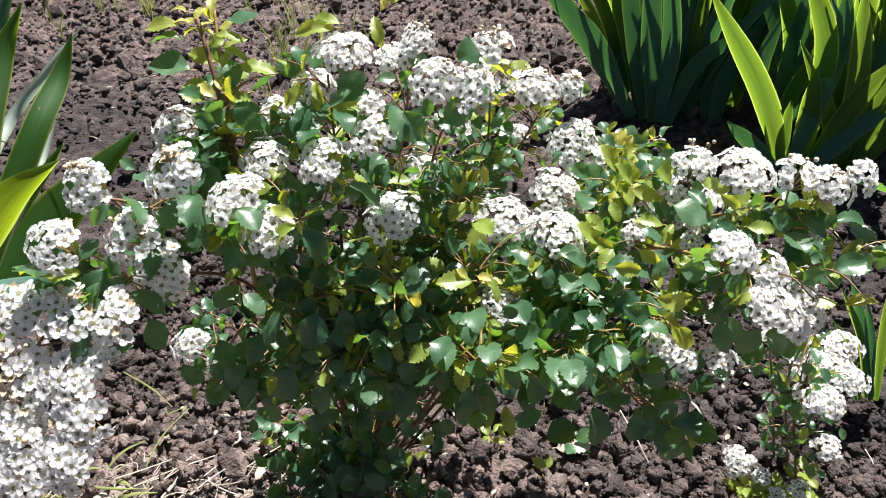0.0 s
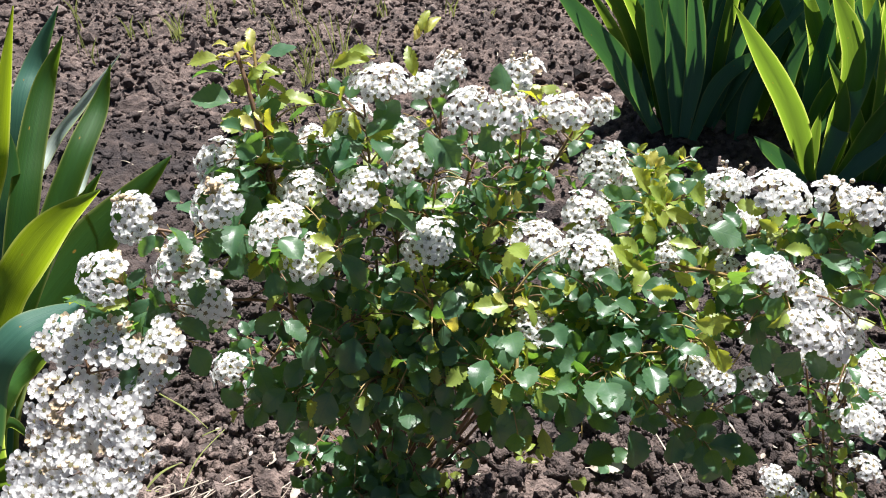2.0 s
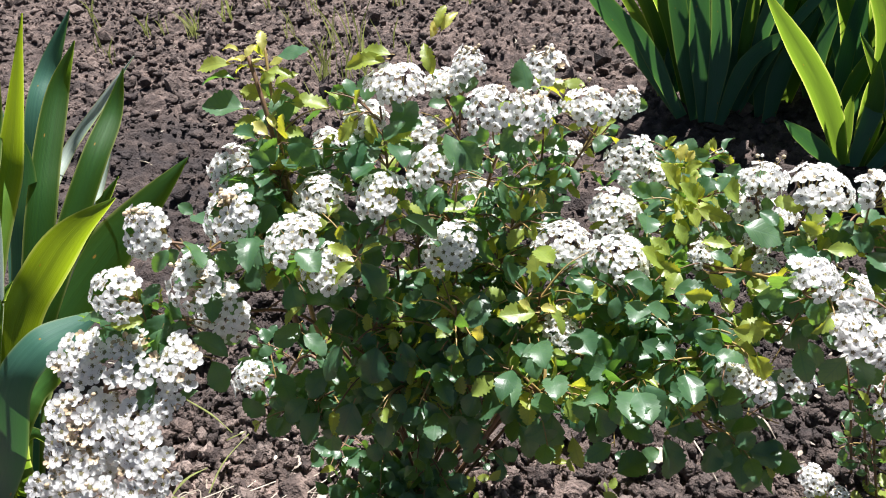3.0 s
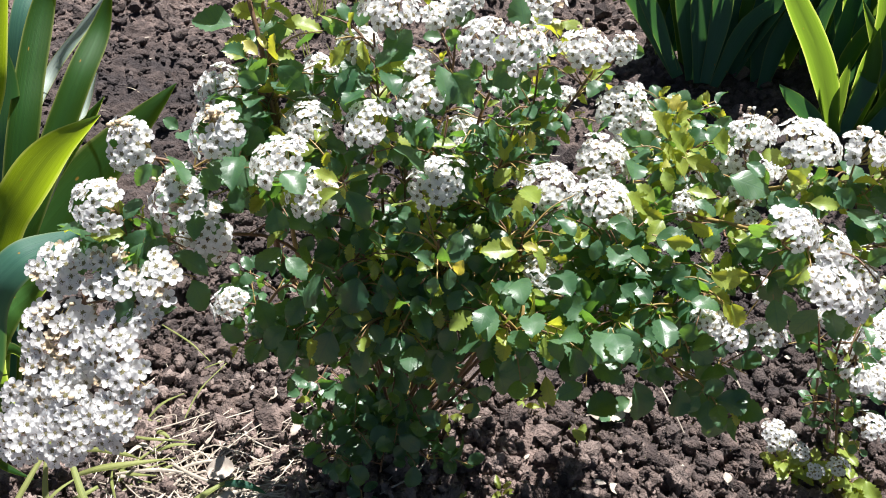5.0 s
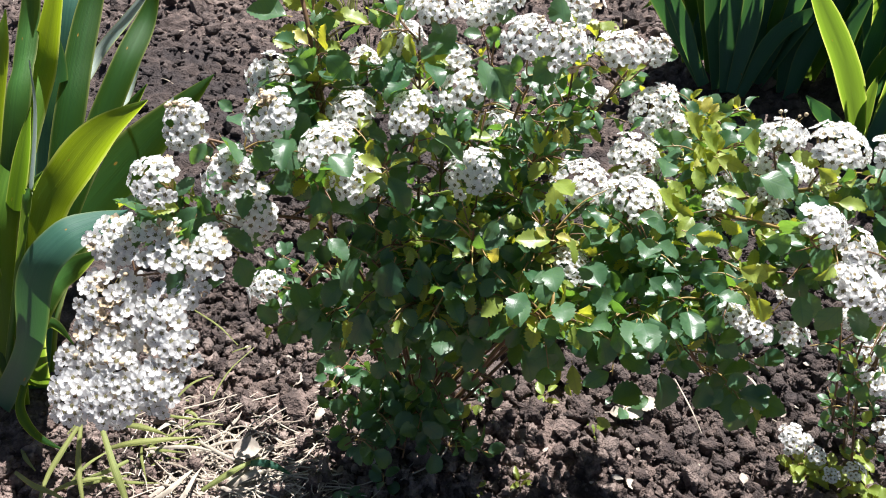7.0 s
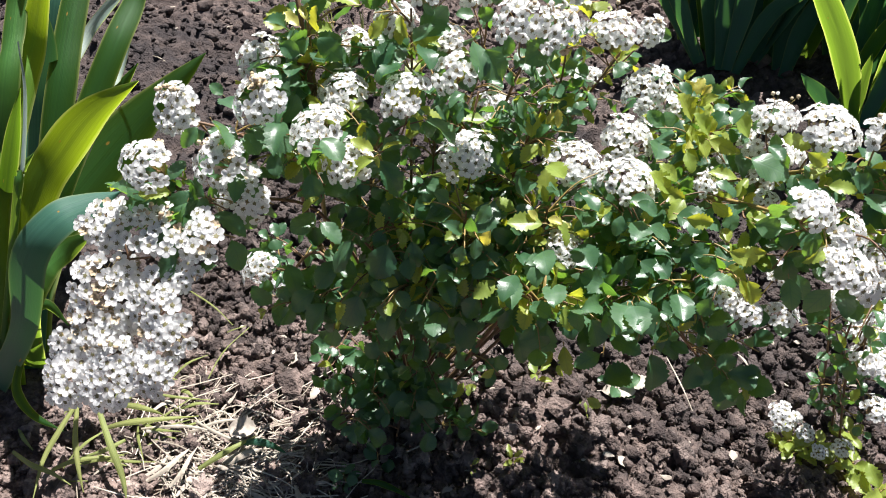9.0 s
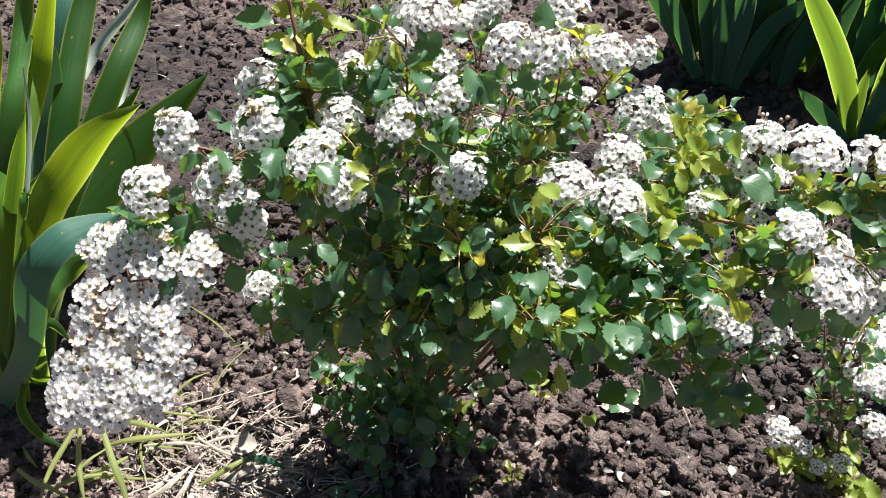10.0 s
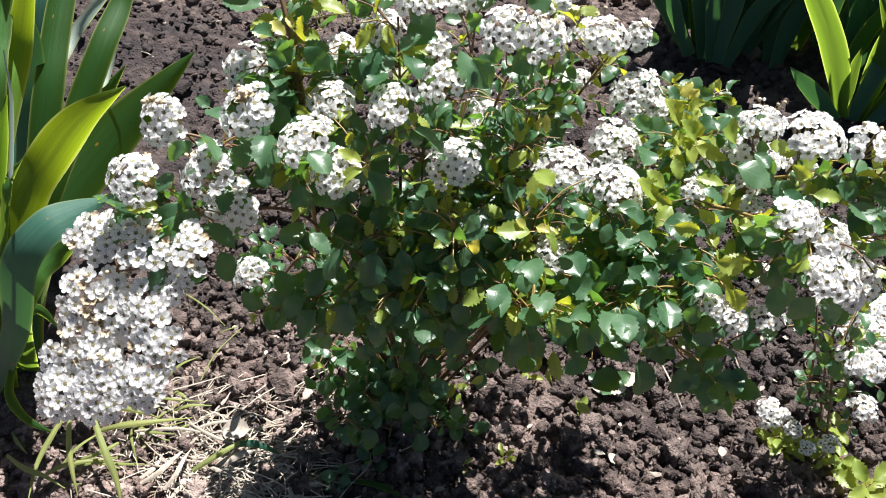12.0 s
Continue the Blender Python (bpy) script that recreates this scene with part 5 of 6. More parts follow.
bush.leaf((0.162, 0.449, 0.389), (-0.42, 0.62, 0.67), (0.46, -0.58, 0.50), 0.0271, "young", 0)
bush.leaf((0.143, 0.443, 0.401), (0.49, -0.69, -0.52), (0.13, -0.42, 0.50), 0.0187, "young", 3)
bush.leaf((0.171, 0.455, 0.419), (0.36, 0.77, 0.53), (-0.71, -0.35, 1.00), 0.0158, "green", 1)
bush.leaf((0.125, 0.435, 0.391), (0.01, 1.00, 0.04), (0.37, -0.04, 1.00), 0.0300, "green", 0)
bush.leaf((0.240, 0.372, 0.399), (0.78, 0.47, -0.41), (0.77, -0.43, 1.00), 0.0286, "green", 3)
bush.leaf((0.193, 0.427, 0.428), (0.71, -0.67, -0.22), (0.07, -0.25, 1.00), 0.0171, "green", 1)
bush.leaf((0.198, 0.348, 0.478), (0.87, -0.06, -0.49), (-0.03, -0.89, 0.50), 0.0171, "young", 2)
bush.leaf((0.024, 0.277, 0.262), (-0.09, 0.67, 0.74), (-0.08, -1.00, 0.50), 0.0079, "young", 3)
bush.leaf((0.029, 0.290, 0.271), (0.75, 0.46, 0.48), (0.66, -0.51, 0.50), 0.0132, "young", 3)
bush.leaf((0.072, 0.315, 0.268), (0.32, 0.72, 0.62), (-0.12, -0.55, 0.50), 0.0155, "young", 3)
bush.leaf((0.090, 0.307, 0.273), (-0.58, 0.70, 0.42), (-0.73, -0.90, 0.50), 0.0110, "young", 1)
bush.leaf((0.109, 0.302, 0.264), (0.92, -0.27, -0.30), (0.20, -0.56, 0.50), 0.0139, "young", 3)
bush.leaf((0.116, 0.314, 0.269), (0.81, 0.59, 0.00), (0.15, -0.21, 1.00), 0.0300, "green", 1)
bush.leaf((0.040, 0.333, 0.343), (0.20, -0.97, 0.15), (-0.23, 0.11, 1.00), 0.0300, "green", 2)
bush.leaf((0.069, 0.342, 0.339), (0.20, -0.95, 0.24), (-0.08, 0.24, 1.00), 0.0300, "green", 0)
bush.leaf((0.050, 0.357, 0.353), (0.28, -0.92, -0.29), (-0.17, -0.37, 1.00), 0.0300, "green", 2)
bush.leaf((0.123, 0.325, 0.351), (-0.02, -0.97, 0.22), (0.13, 0.23, 1.00), 0.0300, "green", 3)
bush.leaf((0.125, 0.323, 0.354), (0.32, -0.94, 0.16), (-0.17, 0.11, 1.00), 0.0300, "green", 0)
bush.leaf((0.155, 0.348, 0.349), (0.22, -0.97, -0.03), (0.17, 0.01, 1.00), 0.0279, "green", 1)
bush.leaf((-0.091, 0.298, 0.395), (0.84, -0.31, -0.45), (0.50, -0.09, 1.00), 0.0227, "green", 0)
bush.leaf((0.079, 0.378, 0.347), (0.49, -0.86, 0.14), (-0.24, 0.02, 1.00), 0.0300, "green", 3)
bush.leaf((-0.087, 0.309, 0.457), (0.85, -0.43, -0.30), (0.30, -0.11, 1.00), 0.0228, "green", 3)
bush.leaf((-0.065, 0.387, 0.466), (-0.20, 0.95, 0.24), (0.62, -0.12, 1.00), 0.0300, "green", 0)
bush.leaf((-0.057, 0.402, 0.477), (0.51, 0.72, 0.47), (-0.47, -0.67, 0.50), 0.0230, "green", 0)
bush.leaf((-0.077, 0.382, 0.462), (0.26, 0.70, 0.67), (-0.23, -0.80, 0.50), 0.0269, "green", 0)
bush.leaf((-0.034, 0.381, 0.470), (-0.47, 0.79, 0.40), (0.64, -0.14, 1.00), 0.0290, "green", 2)
bush.leaf((-0.127, 0.376, 0.471), (-0.88, -0.14, 0.45), (0.15, -0.74, 0.50), 0.0173, "green", 3)
bush.leaf((-0.135, 0.396, 0.453), (0.83, 0.50, 0.24), (-0.12, -0.72, 0.50), 0.0249, "young", 2)
bush.leaf((-0.010, 0.425, 0.472), (0.60, -0.40, -0.70), (0.10, -0.57, 0.50), 0.0272, "green", 3)
bush.leaf((0.045, 0.417, 0.387), (0.55, -0.80, 0.23), (-0.20, 0.15, 1.00), 0.0300, "young", 1)
bush.leaf((0.129, 0.418, 0.379), (0.98, -0.13, -0.16), (0.29, -0.63, 0.50), 0.0223, "young", 1)
bush.leaf((0.143, 0.397, 0.377), (0.87, -0.49, -0.03), (-0.21, -0.42, 1.00), 0.0242, "green", 2)
bush.leaf((0.165, 0.403, 0.389), (0.88, -0.14, -0.45), (-0.50, -0.88, 0.50), 0.0206, "young", 0)
bush.leaf((0.124, 0.390, 0.372), (-0.11, -0.98, 0.18), (0.07, 0.17, 1.00), 0.0300, "green", 0)
bush.leaf((0.079, 0.403, 0.378), (0.74, -0.52, -0.44), (0.18, -0.45, 0.50), 0.0215, "young", 2)
bush.leaf((0.146, 0.454, 0.382), (0.15, 0.70, 0.70), (0.49, -0.47, 0.50), 0.0189, "tip", 2)
bush.leaf((0.149, 0.542, 0.388), (0.14, 0.56, 0.81), (-0.26, -0.56, 0.50), 0.0175, "tip", 3)
bush.leaf((0.151, 0.530, 0.396), (0.59, 0.41, 0.70), (0.27, -0.85, 0.50), 0.0132, "tip", 3)
bush.leaf((0.146, 0.544, 0.386), (-0.50, 0.37, 0.79), (0.04, -0.66, 0.50), 0.0156, "tip", 1)
bush.leaf((0.149, 0.515, 0.401), (0.92, 0.34, 0.20), (-0.01, -0.66, 0.50), 0.0161, "young", 0)
bush.leaf((0.146, 0.530, 0.389), (-0.94, -0.11, 0.32), (0.14, -0.64, 0.50), 0.0133, "young", 3)
bush.leaf((0.149, 0.507, 0.402), (0.31, -0.43, -0.85), (0.21, -0.53, 0.50), 0.0140, "young", 3)
bush.leaf((0.162, 0.470, 0.397), (-0.57, -0.13, 0.81), (0.12, -0.35, 0.90), 0.0265, "young", 3)
bush.leaf((0.158, 0.455, 0.384), (-0.74, -0.20, 0.64), (0.12, -0.35, 0.90), 0.0181, "young", 0)
bush.leaf((0.160, 0.460, 0.384), (-0.36, -0.14, 0.92), (0.12, -0.35, 0.90), 0.0251, "young", 1)
bush.leaf((0.162, 0.460, 0.395), (0.97, -0.16, 0.16), (0.12, -0.35, 0.90), 0.0220, "young", 0)
bush.leaf((0.142, 0.420, 0.374), (-0.65, -0.12, 0.75), (0.12, -0.35, 0.90), 0.0286, "young", 3)
bush.leaf((0.188, 0.440, 0.385), (-0.95, -0.15, 0.29), (0.12, -0.35, 0.90), 0.0246, "young", 2)
bush.leaf((0.195, 0.345, 0.376), (0.44, -0.16, -0.88), (0.12, -0.35, 0.90), 0.0223, "young", 1)
bush.leaf((0.183, 0.345, 0.385), (0.56, -0.15, 0.82), (0.12, -0.35, 0.90), 0.0241, "young", 0)
bush.leaf((0.143, 0.400, 0.374), (0.97, -0.12, 0.22), (0.12, -0.35, 0.90), 0.0286, "green", 2)
bush.leaf((0.080, 0.400, 0.376), (-0.91, -0.33, -0.25), (0.12, -0.35, 0.90), 0.0108, "green", 3)
bush.leaf((0.131, 0.400, 0.381), (-0.98, -0.18, 0.09), (0.12, -0.35, 0.90), 0.0201, "green", 0)
bush.leaf((0.150, 0.500, 0.388), (-0.48, -0.11, 0.87), (0.12, -0.35, 0.90), 0.0318, "young", 3)
bush.leaf((0.149, 0.500, 0.404), (0.53, -0.19, 0.82), (0.12, -0.35, 0.90), 0.0184, "young", 2)
bush.leaf((0.056, 0.360, 0.381), (0.95, -0.27, 0.14), (0.12, -0.35, 0.90), 0.0131, "tip", 3)
bush.leaf((0.052, 0.360, 0.377), (-0.58, -0.26, 0.77), (0.12, -0.35, 0.90), 0.0139, "tip", 0)
bush.leaf((0.020, 0.345, 0.374), (-0.32, -0.22, -0.92), (0.12, -0.35, 0.90), 0.0165, "tip", 3)
bush.leaf((0.191, 0.470, 0.400), (-0.60, -0.11, 0.79), (0.12, -0.35, 0.90), 0.0327, "young", 3)
bush.leaf((0.236, 0.420, 0.420), (0.00, -0.21, 0.98), (0.12, -0.35, 0.90), 0.0173, "green", 1)
middle = [bush.lines[i] for i in (2, 3, 4, 5, 6, 12, 15, 18, 20, 21, 23, 24, 25)]
reaching = [bush.lines[i] for i in (7, 8, 9, 14, 16, 19, 26)]
lower = [bush.lines[i] for i in (12, 13, 15, 20, 21, 22, 23, 24, 25)]
bush.spray(56, 0.025, (0.025, 0.06), (0.30, 0.78), lines=middle)
bush.spray(96, 0.023, (0.025, 0.055), (0.45, 0.97), droop=0.35, lines=reaching)
bush.spray(100, 0.027, (0.03, 0.065), (0.25, 0.85), droop=0.3, lines=lower)
bush.spray(70, 0.025, (0.03, 0.065), (0.10, 0.45), droop=0.2, lines=lower)
bush.spray(58, 0.020, (0.02, 0.055), (0.58, 0.94), lines=middle)
bush.spray(16, 0.020, (0.02, 0.050), (0.58, 0.94), kind="young", lines=middle)
bush.spray(26, 0.021, (0.02, 0.045), (0.60, 1.0), droop=0.4, lines=middle)
for line in reaching:
    bush.dress(line, 0.5, 1.0, 0.016, 0.022, "young")
bush.spray(22, 0.022, (0.025, 0.05), (0.75, 1.0), kind="young", lines=middle + reaching)
skirt = [bush.stem((-0.08, 0.425, 0.0), ((x - 0.08) / 2, (y + 0.42) / 2, 0.05), (x, y, z), r0=0.0014, keep=False) for x, y, z in ((-0.16, 0.39, 0.05), (-0.13, 0.34, 0.06), (-0.07, 0.35, 0.05), (-0.18, 0.44, 0.07), (-0.02, 0.37, 0.05), (-0.11, 0.37, 0.09))]
inner = [bush.stem((-0.07, 0.435, 0.0), (x * 0.6 - 0.03, 0.44, z * 0.6), (x, y, z), r0=0.0016, keep=False) for x, y, z in ((-0.05, 0.435, 0.395), (0.02, 0.450, 0.375), (0.03, 0.470, 0.405), (-0.02, 0.455, 0.415))]
bush.spray(70, 0.021, (0.02, 0.045), (0.72, 1.0), lines=inner)
bush.spray(12, 0.020, (0.02, 0.040), (0.80, 1.0), kind="young", lines=inner)
bush.spray(64, 0.024, (0.02, 0.05), (0.35, 1.0), lines=skirt)
bush.spray(30, 0.024, (0.02, 0.040), (0.42, 0.72), lines=bush.lines[10:12])
bush.spray(40, 0.025, (0.025, 0.055), (0.35, 0.72), lines=bush.lines[0:2])
bush.spray(24, 0.025, (0.02, 0.05), (0.55, 0.95), lines=[bush.lines[i] for i in (2, 3, 4, 15, 18, 20, 24)])
bush.spray(76, 0.0225, (0.02, 0.05), (0.35, 0.78), lines=middle + lower)
bush.spray(70, 0.0235, (0.025, 0.065), (0.30, 0.70), droop=0.2, lines=[bush.lines[i] for i in (0, 1, 10, 11, 17, 22)])
bush.spray(60, 0.021, (0.02, 0.05), (0.55, 0.95), lines=[bush.lines[i] for i in (13, 14, 16, 19, 26)])
for line in bush.lines[0:2]:
    bush.dress(line, 0.55, 0.97, 0.020, 0.025, "young", hang=0.2)
    bush.dress(line, 0.90, 1.0, 0.012, 0.017, "tip")
for line in reaching:
    bush.dress(line, 0.45, 0.98, 0.012, 0.021)
bush.finish()


# ---- irises ----
left_iris = Clump((-0.569, 0.320, 0.0), "broad sword-shaped iris leaves, green and sunlit yellow-green")
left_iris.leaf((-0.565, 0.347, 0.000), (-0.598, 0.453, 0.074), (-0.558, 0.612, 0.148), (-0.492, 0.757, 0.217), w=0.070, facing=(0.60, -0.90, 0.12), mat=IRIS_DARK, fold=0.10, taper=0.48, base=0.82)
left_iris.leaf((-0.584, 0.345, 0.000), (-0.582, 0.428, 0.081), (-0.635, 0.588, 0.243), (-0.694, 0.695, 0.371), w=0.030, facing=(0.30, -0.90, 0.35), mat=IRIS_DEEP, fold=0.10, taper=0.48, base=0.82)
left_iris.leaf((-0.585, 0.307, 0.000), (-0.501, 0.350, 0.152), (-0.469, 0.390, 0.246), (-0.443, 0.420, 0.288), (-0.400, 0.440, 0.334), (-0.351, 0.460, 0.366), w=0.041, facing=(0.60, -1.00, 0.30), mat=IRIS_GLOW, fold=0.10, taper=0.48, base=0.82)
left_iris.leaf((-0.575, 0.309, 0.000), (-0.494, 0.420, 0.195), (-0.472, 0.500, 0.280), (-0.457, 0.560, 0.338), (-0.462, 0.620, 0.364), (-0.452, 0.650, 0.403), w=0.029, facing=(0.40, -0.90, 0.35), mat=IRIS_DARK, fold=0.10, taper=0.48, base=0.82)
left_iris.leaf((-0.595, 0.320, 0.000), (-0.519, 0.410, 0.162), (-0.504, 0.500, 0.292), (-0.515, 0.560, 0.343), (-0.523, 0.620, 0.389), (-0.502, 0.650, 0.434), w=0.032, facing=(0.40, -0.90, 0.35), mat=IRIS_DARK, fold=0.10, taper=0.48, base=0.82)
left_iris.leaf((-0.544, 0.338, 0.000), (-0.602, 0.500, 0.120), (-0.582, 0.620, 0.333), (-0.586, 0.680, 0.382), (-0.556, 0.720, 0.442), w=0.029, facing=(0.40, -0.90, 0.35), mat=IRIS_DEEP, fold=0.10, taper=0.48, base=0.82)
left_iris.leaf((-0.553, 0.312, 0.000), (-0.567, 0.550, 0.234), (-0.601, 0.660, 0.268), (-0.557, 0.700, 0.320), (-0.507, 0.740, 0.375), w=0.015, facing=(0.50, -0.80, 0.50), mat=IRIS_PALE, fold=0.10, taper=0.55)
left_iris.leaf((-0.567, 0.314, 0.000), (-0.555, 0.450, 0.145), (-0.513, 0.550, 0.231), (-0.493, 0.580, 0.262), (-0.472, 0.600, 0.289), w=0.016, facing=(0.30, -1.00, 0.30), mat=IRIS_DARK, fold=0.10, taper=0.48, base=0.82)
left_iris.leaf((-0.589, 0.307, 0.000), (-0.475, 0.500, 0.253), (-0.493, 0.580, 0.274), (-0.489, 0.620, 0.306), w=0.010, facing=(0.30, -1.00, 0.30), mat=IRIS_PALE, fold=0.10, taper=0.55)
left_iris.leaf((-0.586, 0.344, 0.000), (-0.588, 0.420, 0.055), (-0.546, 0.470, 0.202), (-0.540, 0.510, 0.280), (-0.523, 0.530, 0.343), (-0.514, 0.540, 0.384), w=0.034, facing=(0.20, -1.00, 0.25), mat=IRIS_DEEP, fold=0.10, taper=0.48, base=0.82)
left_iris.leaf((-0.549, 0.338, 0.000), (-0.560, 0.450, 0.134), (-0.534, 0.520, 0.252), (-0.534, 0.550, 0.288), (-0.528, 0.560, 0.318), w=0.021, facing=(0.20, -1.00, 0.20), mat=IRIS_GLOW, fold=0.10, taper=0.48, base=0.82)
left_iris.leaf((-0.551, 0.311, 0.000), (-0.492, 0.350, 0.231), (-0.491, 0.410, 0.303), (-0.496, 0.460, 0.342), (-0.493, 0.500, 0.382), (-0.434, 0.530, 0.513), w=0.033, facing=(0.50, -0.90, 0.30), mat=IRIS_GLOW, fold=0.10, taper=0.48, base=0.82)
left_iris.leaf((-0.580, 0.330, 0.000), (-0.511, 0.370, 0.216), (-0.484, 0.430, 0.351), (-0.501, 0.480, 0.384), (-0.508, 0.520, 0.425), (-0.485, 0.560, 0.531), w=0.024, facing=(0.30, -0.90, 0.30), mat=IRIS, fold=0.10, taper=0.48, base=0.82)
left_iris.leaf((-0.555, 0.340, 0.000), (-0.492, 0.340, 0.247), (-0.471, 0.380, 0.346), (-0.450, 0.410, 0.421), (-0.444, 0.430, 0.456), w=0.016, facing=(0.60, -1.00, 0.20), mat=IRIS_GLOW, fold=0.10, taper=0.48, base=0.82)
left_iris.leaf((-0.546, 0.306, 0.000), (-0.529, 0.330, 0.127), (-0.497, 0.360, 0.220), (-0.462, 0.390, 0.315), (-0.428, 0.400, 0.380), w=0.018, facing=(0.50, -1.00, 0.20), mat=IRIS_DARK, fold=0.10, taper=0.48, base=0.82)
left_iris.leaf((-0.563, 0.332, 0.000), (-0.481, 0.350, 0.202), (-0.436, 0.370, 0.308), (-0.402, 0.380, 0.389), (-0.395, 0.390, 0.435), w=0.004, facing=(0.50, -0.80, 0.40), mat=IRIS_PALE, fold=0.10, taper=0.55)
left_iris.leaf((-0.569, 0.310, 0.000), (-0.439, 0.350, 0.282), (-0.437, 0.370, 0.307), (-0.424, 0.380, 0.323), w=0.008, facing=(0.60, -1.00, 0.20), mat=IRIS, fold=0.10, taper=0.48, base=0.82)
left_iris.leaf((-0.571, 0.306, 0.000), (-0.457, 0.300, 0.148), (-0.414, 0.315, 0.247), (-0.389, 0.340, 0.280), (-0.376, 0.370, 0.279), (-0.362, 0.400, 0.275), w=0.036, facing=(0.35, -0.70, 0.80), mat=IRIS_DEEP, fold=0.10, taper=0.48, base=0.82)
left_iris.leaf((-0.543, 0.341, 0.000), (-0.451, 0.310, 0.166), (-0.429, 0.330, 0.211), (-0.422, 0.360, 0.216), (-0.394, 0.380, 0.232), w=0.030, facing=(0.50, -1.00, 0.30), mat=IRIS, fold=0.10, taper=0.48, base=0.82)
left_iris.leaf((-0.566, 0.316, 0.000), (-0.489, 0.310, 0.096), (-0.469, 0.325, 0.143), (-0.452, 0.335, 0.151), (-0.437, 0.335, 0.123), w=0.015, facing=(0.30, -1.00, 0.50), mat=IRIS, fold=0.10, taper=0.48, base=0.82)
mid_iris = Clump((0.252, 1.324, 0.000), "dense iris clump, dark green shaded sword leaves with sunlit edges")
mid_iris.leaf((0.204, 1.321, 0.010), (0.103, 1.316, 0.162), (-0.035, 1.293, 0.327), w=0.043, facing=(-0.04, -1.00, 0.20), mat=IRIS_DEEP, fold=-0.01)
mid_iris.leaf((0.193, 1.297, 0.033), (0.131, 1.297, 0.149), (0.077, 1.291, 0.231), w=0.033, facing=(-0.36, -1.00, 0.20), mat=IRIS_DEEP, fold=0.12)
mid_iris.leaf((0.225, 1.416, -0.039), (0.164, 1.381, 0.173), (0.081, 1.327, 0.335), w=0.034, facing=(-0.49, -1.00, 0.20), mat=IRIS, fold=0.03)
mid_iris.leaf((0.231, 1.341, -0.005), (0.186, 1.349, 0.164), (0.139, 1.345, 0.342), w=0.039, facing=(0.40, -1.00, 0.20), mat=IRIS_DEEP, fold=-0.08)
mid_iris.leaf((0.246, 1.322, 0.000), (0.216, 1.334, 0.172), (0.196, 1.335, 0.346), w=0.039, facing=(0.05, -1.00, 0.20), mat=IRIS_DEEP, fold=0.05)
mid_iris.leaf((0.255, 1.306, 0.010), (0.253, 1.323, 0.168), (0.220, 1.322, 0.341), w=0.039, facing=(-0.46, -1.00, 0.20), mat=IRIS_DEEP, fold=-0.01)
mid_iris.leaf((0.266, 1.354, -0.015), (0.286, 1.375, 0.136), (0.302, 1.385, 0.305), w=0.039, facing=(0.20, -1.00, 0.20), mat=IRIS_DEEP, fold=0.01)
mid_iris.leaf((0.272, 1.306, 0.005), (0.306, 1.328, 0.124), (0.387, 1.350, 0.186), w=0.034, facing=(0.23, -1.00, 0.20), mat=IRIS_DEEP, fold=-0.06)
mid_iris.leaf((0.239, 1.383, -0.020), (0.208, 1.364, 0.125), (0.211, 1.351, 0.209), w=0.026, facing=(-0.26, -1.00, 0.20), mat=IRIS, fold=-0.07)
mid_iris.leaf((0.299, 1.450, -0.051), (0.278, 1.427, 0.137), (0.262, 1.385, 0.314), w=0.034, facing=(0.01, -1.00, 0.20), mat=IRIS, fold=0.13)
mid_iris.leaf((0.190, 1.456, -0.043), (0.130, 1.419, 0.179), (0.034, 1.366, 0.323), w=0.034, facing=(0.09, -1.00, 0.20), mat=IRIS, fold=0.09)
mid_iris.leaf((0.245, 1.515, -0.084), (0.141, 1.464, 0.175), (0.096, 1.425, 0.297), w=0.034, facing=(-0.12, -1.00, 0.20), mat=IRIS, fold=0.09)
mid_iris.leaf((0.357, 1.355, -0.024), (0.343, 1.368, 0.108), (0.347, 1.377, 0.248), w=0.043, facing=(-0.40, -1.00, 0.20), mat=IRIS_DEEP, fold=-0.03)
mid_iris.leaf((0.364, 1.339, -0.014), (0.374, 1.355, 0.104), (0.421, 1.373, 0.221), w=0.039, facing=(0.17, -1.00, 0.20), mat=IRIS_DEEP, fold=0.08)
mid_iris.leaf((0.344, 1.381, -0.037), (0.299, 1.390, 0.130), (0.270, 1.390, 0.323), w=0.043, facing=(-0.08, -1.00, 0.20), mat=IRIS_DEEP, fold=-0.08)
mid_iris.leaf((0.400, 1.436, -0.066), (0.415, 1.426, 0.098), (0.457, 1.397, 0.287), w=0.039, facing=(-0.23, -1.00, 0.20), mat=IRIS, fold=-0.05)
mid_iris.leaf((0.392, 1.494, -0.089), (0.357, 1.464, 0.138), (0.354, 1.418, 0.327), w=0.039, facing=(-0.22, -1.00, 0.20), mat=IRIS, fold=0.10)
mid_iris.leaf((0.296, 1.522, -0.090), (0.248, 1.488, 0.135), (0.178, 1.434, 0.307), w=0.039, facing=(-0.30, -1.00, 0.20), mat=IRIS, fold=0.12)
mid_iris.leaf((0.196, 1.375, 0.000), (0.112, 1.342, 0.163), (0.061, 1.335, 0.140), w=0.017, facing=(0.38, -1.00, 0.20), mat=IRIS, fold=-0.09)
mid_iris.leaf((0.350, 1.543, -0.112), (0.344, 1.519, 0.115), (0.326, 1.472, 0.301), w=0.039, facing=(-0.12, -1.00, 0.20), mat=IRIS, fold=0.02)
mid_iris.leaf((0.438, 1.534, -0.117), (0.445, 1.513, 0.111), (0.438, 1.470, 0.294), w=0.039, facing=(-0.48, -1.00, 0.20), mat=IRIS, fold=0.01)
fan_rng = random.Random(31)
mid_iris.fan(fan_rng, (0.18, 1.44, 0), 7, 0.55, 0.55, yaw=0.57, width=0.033)
